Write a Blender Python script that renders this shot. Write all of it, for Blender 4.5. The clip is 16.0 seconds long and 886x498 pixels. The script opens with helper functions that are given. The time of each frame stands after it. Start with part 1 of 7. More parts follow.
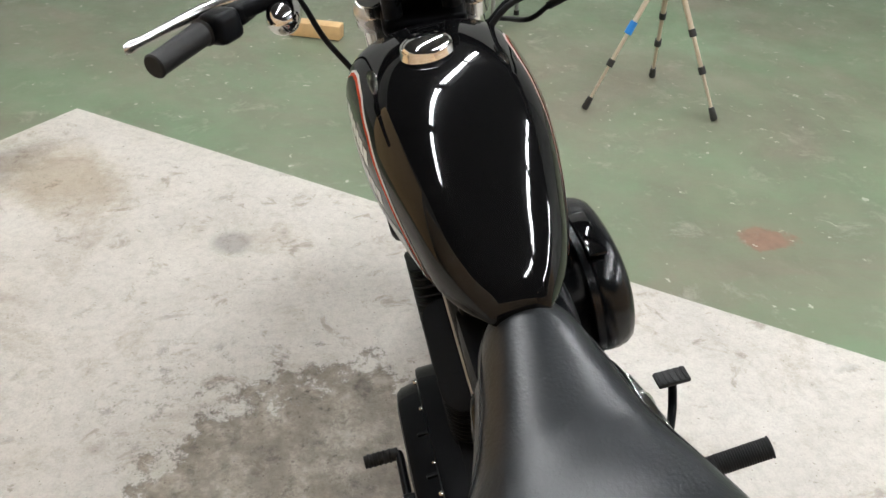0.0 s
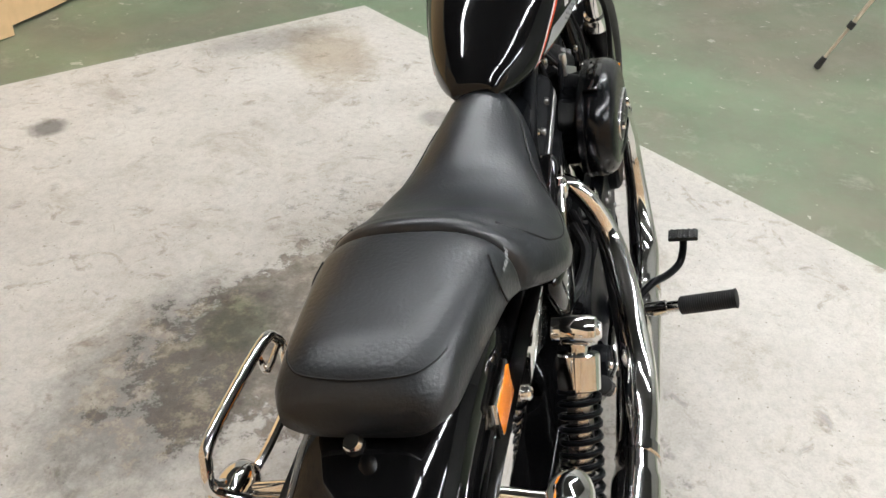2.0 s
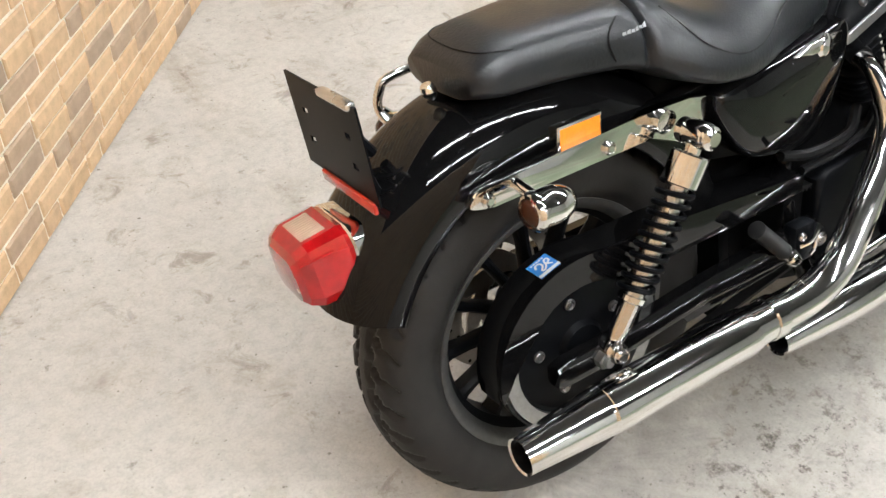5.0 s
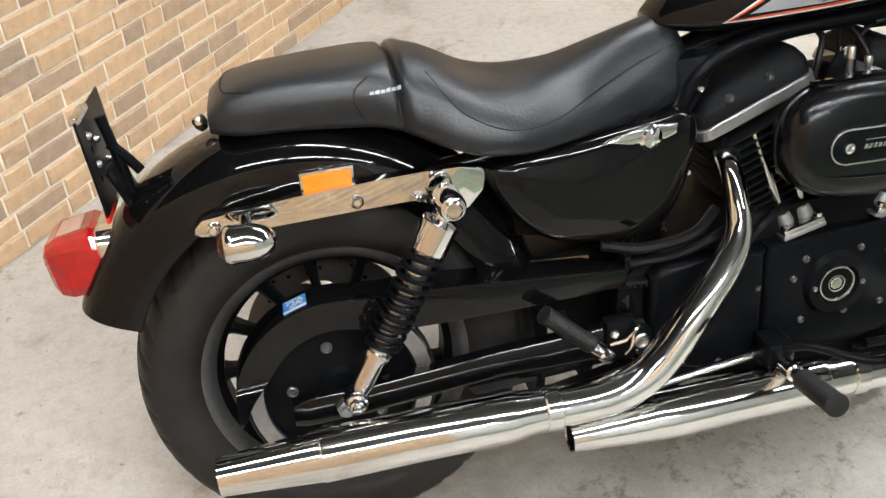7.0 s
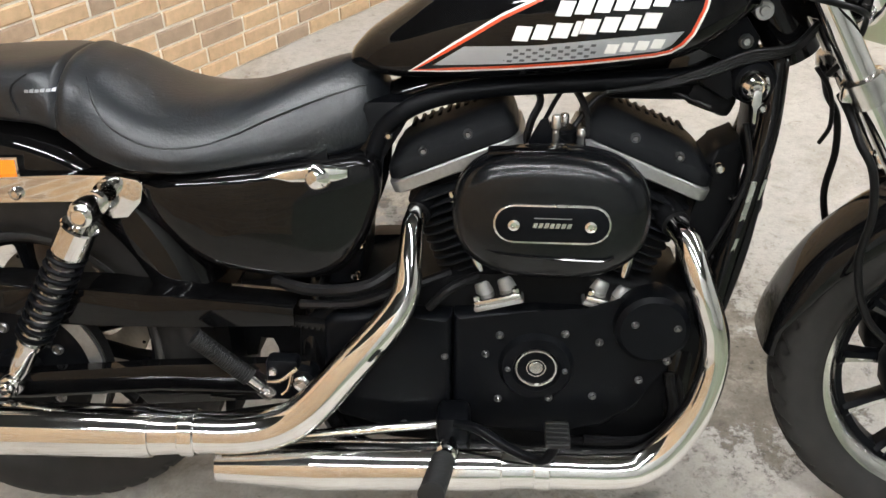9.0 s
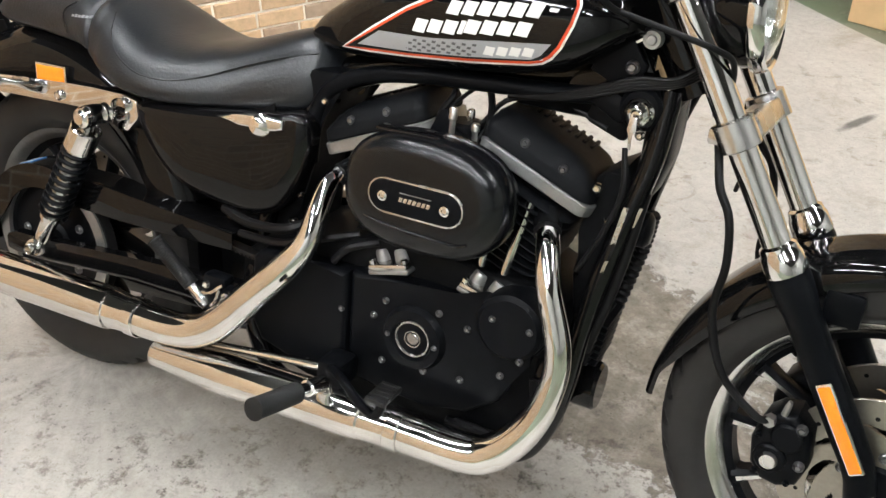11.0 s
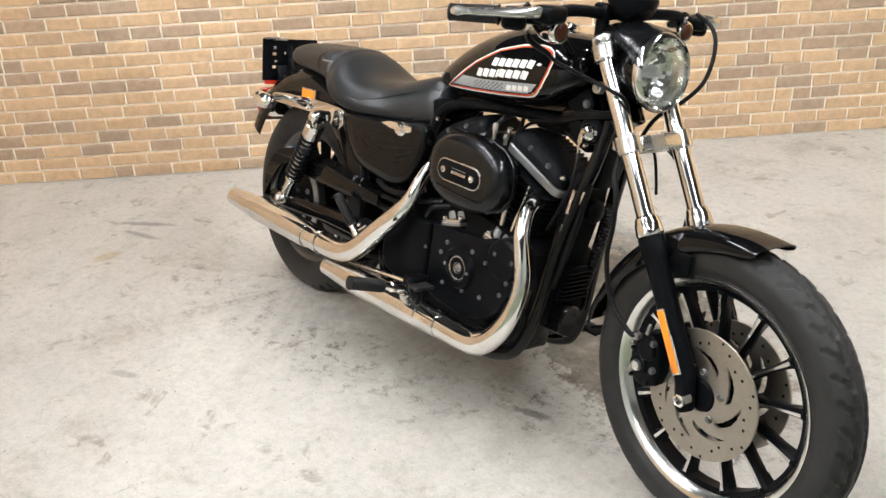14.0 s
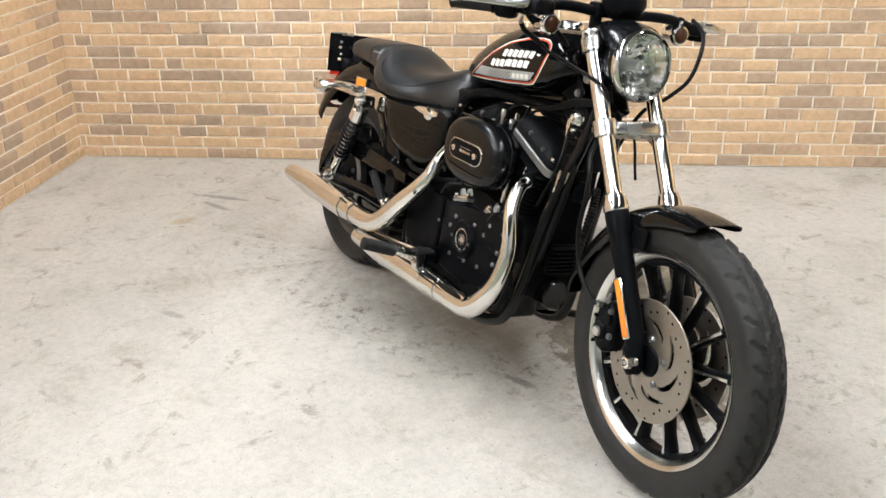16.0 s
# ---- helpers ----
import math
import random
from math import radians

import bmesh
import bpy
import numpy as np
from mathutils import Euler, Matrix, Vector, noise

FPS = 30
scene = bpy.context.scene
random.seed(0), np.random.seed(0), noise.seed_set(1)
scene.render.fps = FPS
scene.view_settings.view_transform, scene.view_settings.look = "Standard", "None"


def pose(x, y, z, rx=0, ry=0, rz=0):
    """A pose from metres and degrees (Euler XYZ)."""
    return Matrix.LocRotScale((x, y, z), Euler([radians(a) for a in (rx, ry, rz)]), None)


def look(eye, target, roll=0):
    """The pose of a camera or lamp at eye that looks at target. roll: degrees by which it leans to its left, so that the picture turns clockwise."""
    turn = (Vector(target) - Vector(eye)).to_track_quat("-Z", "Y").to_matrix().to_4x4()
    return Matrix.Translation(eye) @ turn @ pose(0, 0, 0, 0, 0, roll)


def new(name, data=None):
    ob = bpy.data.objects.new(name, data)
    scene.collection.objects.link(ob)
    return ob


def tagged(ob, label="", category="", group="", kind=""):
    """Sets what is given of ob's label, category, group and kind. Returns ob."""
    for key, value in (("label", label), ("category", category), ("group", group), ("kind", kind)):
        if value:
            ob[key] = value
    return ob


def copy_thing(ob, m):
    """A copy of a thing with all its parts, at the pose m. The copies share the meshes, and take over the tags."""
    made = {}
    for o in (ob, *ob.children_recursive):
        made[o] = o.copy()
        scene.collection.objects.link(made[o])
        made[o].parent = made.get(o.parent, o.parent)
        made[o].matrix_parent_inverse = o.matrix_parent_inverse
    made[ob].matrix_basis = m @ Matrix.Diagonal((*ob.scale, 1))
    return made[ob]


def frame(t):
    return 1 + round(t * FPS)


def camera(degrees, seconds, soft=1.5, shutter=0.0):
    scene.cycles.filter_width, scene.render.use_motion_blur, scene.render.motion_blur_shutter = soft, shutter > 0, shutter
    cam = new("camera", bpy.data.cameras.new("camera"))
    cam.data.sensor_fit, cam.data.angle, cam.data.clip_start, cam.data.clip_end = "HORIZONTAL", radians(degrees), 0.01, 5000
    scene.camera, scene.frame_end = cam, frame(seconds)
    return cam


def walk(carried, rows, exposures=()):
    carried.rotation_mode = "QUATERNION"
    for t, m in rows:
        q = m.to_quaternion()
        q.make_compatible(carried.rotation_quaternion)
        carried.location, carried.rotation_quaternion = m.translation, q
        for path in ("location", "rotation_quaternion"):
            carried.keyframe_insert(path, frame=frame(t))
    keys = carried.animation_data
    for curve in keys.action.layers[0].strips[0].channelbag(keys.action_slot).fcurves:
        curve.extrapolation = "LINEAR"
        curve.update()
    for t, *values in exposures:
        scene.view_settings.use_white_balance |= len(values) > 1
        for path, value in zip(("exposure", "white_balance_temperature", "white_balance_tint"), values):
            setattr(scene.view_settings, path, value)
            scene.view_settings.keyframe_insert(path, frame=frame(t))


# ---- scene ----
cam = camera(50.9, 16.0)
PATH = [
    (0, (-0.264, 0.458, 1.366), (1.403, 0.108, 0.316), 2.9),
    (0.5, (-0.366, 0.360, 1.354), (1.353, 0.211, 0.344), 3.2),
    (1, (-0.493, 0.278, 1.361), (1.184, 0.280, 0.271), 3.3),
    (1.5, (-0.612, 0.144, 1.365), (1.060, 0.281, 0.275), 1.6),
    (2, (-0.736, -0.035, 1.349), (0.893, 0.308, 0.240), 2.0),
    (2.5, (-0.844, -0.167, 1.340), (0.731, 0.390, 0.240), 0.2),
    (3, (-0.960, -0.291, 1.340), (0.528, 0.399, 0.195), 1.5),
    (3.5, (-0.992, -0.399, 1.329), (0.391, 0.432, 0.147), 0.9),
    (3.7, (-0.970, -0.468, 1.328), (0.339, 0.445, 0.124), 0.5),
    (5.8, (-0.463, -0.845, 1.320), (0.093, 0.597, 0.051), -0.7),
    (6, (-0.399, -0.886, 1.324), (0.086, 0.599, 0.073), -1.7),
    (6.5, (-0.196, -1.009, 1.351), (0.143, 0.529, 0.117), -0.6),
    (7, (-0.023, -1.038, 1.348), (0.287, 0.520, 0.133), -1.7),
    (7.5, (0.168, -0.974, 1.324), (0.460, 0.570, 0.087), -0.5),
    (8, (0.306, -0.959, 1.325), (0.543, 0.600, 0.095), 3.7),
    (8.5, (0.512, -0.983, 1.342), (0.574, 0.607, 0.132), 0.2),
    (9, (0.760, -1.030, 1.356), (0.640, 0.554, 0.141), -0.9),
    (9.5, (0.886, -1.007, 1.353), (0.682, 0.566, 0.133), -2.0),
    (9.7, (0.946, -0.985, 1.342), (0.689, 0.596, 0.145), -2.1),
    (11.8, (1.677, -1.077, 1.383), (0.666, 0.224, 0.250), -1.0),
    (12, (1.748, -1.134, 1.396), (0.692, 0.147, 0.283), -1.1),
    (12.5, (1.899, -1.260, 1.448), (0.732, -0.002, 0.420), -2.6),
    (13, (2.054, -1.320, 1.462), (0.814, -0.096, 0.480), -3.6),
    (13.5, (2.289, -1.330, 1.464), (0.948, -0.188, 0.517), -2.7),
    (14, (2.424, -1.343, 1.477), (1.021, -0.239, 0.577), -3.2),
    (14.5, (2.549, -1.362, 1.466), (1.102, -0.291, 0.594), -1.9),
    (15, (2.642, -1.346, 1.444), (1.173, -0.317, 0.558), -3.3),
    (15.5, (2.743, -1.304, 1.436), (1.243, -0.303, 0.570), -3.6),
    (16, (2.835, -1.258, 1.409), (1.254, -0.348, 0.590), -1.4),
]
walk(cam, [(t, look(e, g, r)) for t, e, g, r in PATH],
     exposures=((0, -0.12), (0.5, 0.0), (1.5, -0.04), (2.0, -0.08), (3.0, 0.10), (3.5, 0.18), (6.0, 0.16), (6.5, 0.02), (7.0, 0.06), (9.5, 0.0), (12.5, 0.17), (13.0, -0.01), (13.5, 0.08), (14.5, 0.08), (15.5, 0.0), (16.0, 0.05)))

# ---- light ----
world = bpy.data.worlds.new("room_air")
world.use_nodes = True
world.node_tree.nodes["Background"].inputs[0].default_value = (0.75, 0.85, 1.0, 1)
world.node_tree.nodes["Background"].inputs[1].default_value = 0.015
scene.world = world

# ---- materials ----


def nodes_of(name):
    m = bpy.data.materials.new(name)
    m.use_nodes = True
    t = m.node_tree
    return m, t, t.nodes["Principled BSDF"]


def mat(name, color, rough=0.5, metal=0.0, coat=0.0, grain=0.0, scale=60.0, bump=0.0, bump_scale=300.0, wear=0.0, spec=0.5, per_object=0.0):
    """A surface with two scales of tone, roughness breakup and fine relief."""
    m, t, p = nodes_of(name)
    n, l = t.nodes, t.links
    p.inputs["Metallic"].default_value = metal
    p.inputs["Coat Weight"].default_value = coat
    p.inputs["Coat Roughness"].default_value = 0.03
    p.inputs["Specular IOR Level"].default_value = spec
    geo = n.new("ShaderNodeTexCoord")
    a, b = n.new("ShaderNodeTexNoise"), n.new("ShaderNodeTexNoise")
    a.inputs["Scale"].default_value, a.inputs["Detail"].default_value = scale, 6
    b.inputs["Scale"].default_value, b.inputs["Detail"].default_value = scale / 9, 4
    for k in (a, b):
        l.new(geo.outputs["Object"], k.inputs["Vector"])
    mix = n.new("ShaderNodeMix")
    mix.data_type = "FLOAT"
    mix.inputs[0].default_value = 0.5
    l.new(a.outputs["Fac"], mix.inputs[2])
    l.new(b.outputs["Fac"], mix.inputs[3])
    ramp = n.new("ShaderNodeMapRange")
    ramp.inputs["From Min"].default_value, ramp.inputs["From Max"].default_value = 0.3, 0.7
    ramp.inputs["To Min"].default_value, ramp.inputs["To Max"].default_value = 1 - grain, 1 + grain
    l.new(mix.outputs[0], ramp.inputs["Value"])
    tone = n.new("ShaderNodeVectorMath")
    tone.operation = "SCALE"
    tone.inputs[0].default_value = color
    value = ramp.outputs[0]
    if per_object:
        info = n.new("ShaderNodeObjectInfo")
        r2 = n.new("ShaderNodeMapRange")
        r2.inputs["To Min"].default_value, r2.inputs["To Max"].default_value = 1 - per_object, 1 + per_object
        l.new(info.outputs["Random"], r2.inputs["Value"])
        mul = n.new("ShaderNodeMath")
        mul.operation = "MULTIPLY"
        l.new(value, mul.inputs[0])
        l.new(r2.outputs[0], mul.inputs[1])
        value = mul.outputs[0]
    l.new(value, tone.inputs["Scale"])
    l.new(tone.outputs[0], p.inputs["Base Color"])
    rr = n.new("ShaderNodeMapRange")
    rr.inputs["From Min"].default_value, rr.inputs["From Max"].default_value = 0.35, 0.7
    rr.inputs["To Min"].default_value, rr.inputs["To Max"].default_value = rough, min(1, rough + wear)
    l.new(b.outputs["Fac"], rr.inputs["Value"])
    l.new(rr.outputs[0], p.inputs["Roughness"])
    if bump:
        c, d = n.new("ShaderNodeTexNoise"), n.new("ShaderNodeBump")
        c.inputs["Scale"].default_value, c.inputs["Detail"].default_value = bump_scale, 3
        l.new(geo.outputs["Object"], c.inputs["Vector"])
        d.inputs["Strength"].default_value, d.inputs["Distance"].default_value = bump, 0.001
        l.new(c.outputs["Fac"], d.inputs["Height"])
        l.new(d.outputs[0], p.inputs["Normal"])
    return m


def glow(name, color, strength):
    m, t, p = nodes_of(name)
    p.inputs["Base Color"].default_value = (0.8, 0.8, 0.8, 1)
    p.inputs["Emission Color"].default_value = (*color, 1)
    p.inputs["Emission Strength"].default_value = strength
    return m


def clear(name, color, rough=0.05, alpha_mix=0.0):
    m, t, p = nodes_of(name)
    p.inputs["Base Color"].default_value = (*color, 1)
    p.inputs["Roughness"].default_value = rough
    p.inputs["Transmission Weight"].default_value = 1.0
    p.inputs["IOR"].default_value = 1.45
    return m


PAINT = mat("black_gloss_paint", (0.0032, 0.0032, 0.0034), 0.025, 0, 0.0, 0.1, 8, wear=0.02, spec=0.27)
SATIN = mat("black_satin_coating", (0.0034, 0.0038, 0.0046), 0.30, 0, 0, 0.2, 40, 0.15, 900, 0.10, spec=0.06)
WRINKLE = mat("black_wrinkle_coating", (0.0042, 0.0047, 0.0056), 0.46, 0, 0, 0.2, 90, 0.5, 1400, 0.15, spec=0.09)
CHROME = mat("chrome", (0.78, 0.77, 0.75), 0.045, 1, 0, 0.04, 20, wear=0.05)
ALLOY = mat("polished_alloy", (0.62, 0.61, 0.59), 0.2, 1, 0, 0.1, 120, wear=0.12)
DULL = mat("dull_alloy", (0.34, 0.34, 0.33), 0.42, 0.9, 0, 0.15, 150, wear=0.15)
BOLT_STEEL = mat("dark_plated_bolt", (0.20, 0.20, 0.20), 0.35, 0.9, 0, 0.2, 150, wear=0.15)
STEEL = mat("brake_steel", (0.35, 0.32, 0.28), 0.33, 1, 0, 0.12, 160, wear=0.15)
AIRBOX = mat("black_semi_gloss_cover", (0.0036, 0.004, 0.0047), 0.19, 0, 0, 0.15, 20, 0.10, 900, wear=0.07, spec=0.31)
RUBBER = mat("tyre_rubber", (0.0175, 0.0165, 0.0158), 0.45, 0, 0, 0.40, 24, 0.4, 400, 0.28, spec=0.25)
GRIP = mat("grip_rubber", (0.006, 0.006, 0.006), 0.5, 0, 0, 0.2, 60, 0.2, 700, 0.2, spec=0.3)
LEATHER = mat("black_seat_vinyl", (0.0080, 0.0094, 0.0114), 0.27, 0, 0, 0.45, 26, 0.55, 210, 0.18, spec=0.44)
DARK = mat("black_engine_metal", (0.0034, 0.0036, 0.004), 0.42, 0.0, 0, 0.25, 70, 0.2, 800, 0.2, spec=0.07)
WHITE = mat("white_vinyl_print", (0.74, 0.73, 0.70), 0.25, 0, 0.3, 0.03, 60)
RED = mat("red_vinyl_print", (0.62, 0.07, 0.025), 0.25, 0, 0.3, 0.05, 60)
SILVER = mat("silver_vinyl_print", (0.30, 0.31, 0.32), 0.3, 0.3, 0.3, 0.06, 60)
BLUE = mat("blue_sticker", (0.02, 0.19, 0.55), 0.35, 0, 0, 0.06, 80)
ORANGE = mat("amber_reflector", (0.85, 0.24, 0.012), 0.22, 0, 0.4, 0.12, 500, 0.3, 900)
REDLENS = mat("red_lens", (0.36, 0.005, 0.007), 0.05, 0, 0.7, 0.35, 60, 0.10, 220)
REDSTRIP = mat("red_reflector", (0.6, 0.03, 0.015), 0.2, 0, 0.4, 0.1, 400, 0.2, 900)
FROST = mat("frosted_window", (0.50, 0.33, 0.24), 0.25, 0, 0.2, 0.1, 600, 0.4, 700)
SMOKE = mat("smoked_amber_lens", (0.045, 0.014, 0.006), 0.12, 0, 0.0, 0.1, 300, 0.2, 500, spec=0.35)
GLASS = clear("headlight_glass", (0.97, 0.99, 0.97), 0.01)
WIRE = mat("cable_sheath", (0.004, 0.004, 0.0043), 0.42, 0, 0, 0.1, 80, spec=0.15)
BOWL = mat("lamp_mirror", (0.93, 0.93, 0.92), 0.10, 1, 0, 0.03, 40)

# ---- mesh tools ----


def part(name, bm, material, parent=None, label="", sharp=38.0, smooth=True):
    me = bpy.data.meshes.new(name)
    bmesh.ops.recalc_face_normals(bm, faces=bm.faces)
    bm.to_mesh(me)
    bm.free()
    if smooth:
        me.polygons.foreach_set("use_smooth", [True] * len(me.polygons))
        me.set_sharp_from_angle(angle=radians(sharp))
    me.materials.append(material)
    ob = new(name, me)
    if parent:
        ob.parent = parent
    if label:
        tagged(ob, label)
    return ob


def ring_faces(bm, rings, close=True, caps=True):
    """Skins a list of vertex rings of equal length."""
    n = len(rings[0])
    for a, b in zip(rings, rings[1:]):
        for i in range(n if close else n - 1):
            j = (i + 1) % n
            bm.faces.new((a[i], a[j], b[j], b[i]))
    if caps and close:
        bm.faces.new(rings[0][::-1])
        bm.faces.new(rings[-1])


def spline(pts, steps=6):
    """A smooth line through points (each a tuple of any length)."""
    p = [np.array(q, float) for q in pts]
    p = [2 * p[0] - p[1], *p, 2 * p[-1] - p[-2]]
    out = []
    for i in range(1, len(p) - 2):
        for k in range(steps):
            u = k / steps
            out.append(0.5 * (2 * p[i] + (p[i + 1] - p[i - 1]) * u + (2 * p[i - 1] - 5 * p[i] + 4 * p[i + 1] - p[i + 2]) * u * u + (3 * p[i] - p[i - 1] - 3 * p[i + 1] + p[i + 2]) * u ** 3))
    out.append(p[-2])
    return out


def tube(bm, pts, r, n=12, smooth=6, caps=True):
    """A round tube through points (x, y, z) or (x, y, z, radius)."""
    q = spline(pts, smooth) if smooth > 1 and len(pts) > 2 else [np.array(p, float) for p in pts]
    rings, up = [], None
    for i, p in enumerate(q):
        c = Vector(p[:3])
        d = Vector(q[min(i + 1, len(q) - 1)][:3]) - Vector(q[max(i - 1, 0)][:3])
        d.normalize()
        if up is None:
            up = d.orthogonal().normalized()
        up = (up - d * up.dot(d)).normalized()
        s = d.cross(up)
        rad = p[3] if len(p) > 3 else r
        rings.append([bm.verts.new(c + up * rad * math.cos(2 * math.pi * k / n) + s * rad * math.sin(2 * math.pi * k / n)) for k in range(n)])
    ring_faces(bm, rings, True, caps)
    return bm


def lathe(bm, prof, centre=(0, 0, 0), axis="y", n=32, closed=False, turn=None):
    """Revolves (radius, height) pairs about an axis through centre. turn: a matrix that replaces the axis."""
    m = turn or {"y": Matrix.Rotation(radians(-90), 4, "X"), "z": Matrix.Identity(4), "x": Matrix.Rotation(radians(90), 4, "Y")}[axis]
    rings = []
    for r, h in prof:
        if r < 1e-5:
            r = 1e-5
        rings.append([bm.verts.new(Vector(centre) + (m @ Vector((r * math.cos(2 * math.pi * k / n), r * math.sin(2 * math.pi * k / n), h)))) for k in range(n)])
    if closed:
        rings.append(rings[0])
    for a, b in zip(rings, rings[1:]):
        for i in range(n):
            j = (i + 1) % n
            bm.faces.new((a[i], a[j], b[j], b[i]))
    return bm


def rod(bm, a, b, r, n=12, r2=None):
    return tube(bm, [(*a, r), (*b, r if r2 is None else r2)], r, n, 1)


def box(bm, centre, size, bevel=0.0, m=None, seg=2):
    """A box with rounded edges; m turns it about its centre."""
    mm = Matrix.Translation(centre) @ (m or Matrix.Identity(4)) @ Matrix.Diagonal((*size, 1))
    r = bmesh.ops.create_cube(bm, size=1, matrix=mm)
    if bevel:
        es = {e for v in r["verts"] for e in v.link_edges}
        bmesh.ops.bevel(bm, geom=list(es), offset=bevel, segments=seg, affect="EDGES", profile=0.5)
    return bm


def slab(bm, outline, y0, y1, bevel=0.0, seg=2, both=True):
    """A flat outline in x and z, given depth from y0 to y1 with rounded rims."""
    a = [bm.verts.new((x, y0, z)) for x, z in outline]
    b = [bm.verts.new((x, y1, z)) for x, z in outline]
    n = len(a)
    fa, fb = bm.faces.new(a), bm.faces.new(b[::-1])
    for i in range(n):
        bm.faces.new((a[i], b[i], b[(i + 1) % n], a[(i + 1) % n]))
    if bevel:
        es = list(fa.edges) + (list(fb.edges) if both else [])
        bmesh.ops.bevel(bm, geom=es, offset=bevel, segments=seg, affect="EDGES", profile=0.5)
    return bm


def arc(cx, cz, r, a0, a1, n=16):
    return [(cx + r * math.cos(radians(a0 + (a1 - a0) * k / (n - 1))), cz + r * math.sin(radians(a0 + (a1 - a0) * k / (n - 1)))) for k in range(n)]


def stadium(cx, cz, length, height, n=10):
    r, h = height / 2, length / 2 - height / 2
    return arc(cx + h, cz, r, -90, 90, n) + arc(cx - h, cz, r, 90, 270, n)


def super_oval(cx, cz, rx, rz, p=2.6, n=40):
    out = []
    for k in range(n):
        a = 2 * math.pi * k / n
        c, s = math.cos(a), math.sin(a)
        out.append((cx + rx * math.copysign(abs(c) ** (2 / p), c), cz + rz * math.copysign(abs(s) ** (2 / p), s)))
    return out


def lerp(table, x):
    xs = [t[0] for t in table]
    return float(np.interp(x, xs, [t[1] for t in table]))


def smooth_table(table, x):
    """Interpolates a short table without kinks."""
    h = 0.012
    return (lerp(table, x - h) + lerp(table, x) * 2 + lerp(table, x + h)) / 4


def curve_table(table, x):
    """A soft curve through a short table."""
    xs, ys = np.array([t[0] for t in table]), np.array([t[1] for t in table])
    m = np.gradient(ys, xs)

    def at(v):
        v = min(max(v, xs[0]), xs[-1])
        i = min(int(np.searchsorted(xs, v, side="right")) - 1, len(xs) - 2)
        d = xs[i + 1] - xs[i]
        u = (v - xs[i]) / d
        return (1 + 2 * u) * (1 - u) ** 2 * ys[i] + u * (1 - u) ** 2 * d * m[i] + u * u * (3 - 2 * u) * ys[i + 1] + u * u * (u - 1) * d * m[i + 1]

    h = 0.025 * min(1.0, (x - xs[0]) / 0.05, (xs[-1] - x) / 0.05)
    return float(sum(at(x + k * h / 3) for k in range(-3, 4)) / 7)


# ---- room ----
CORNER = Vector((-1.805, -0.595, 0))
ALONG = Vector((math.cos(radians(53.1)), math.sin(radians(53.1)), 0))
ACROSS = Vector((math.cos(radians(-38.5)), math.sin(radians(-38.5)), 0))


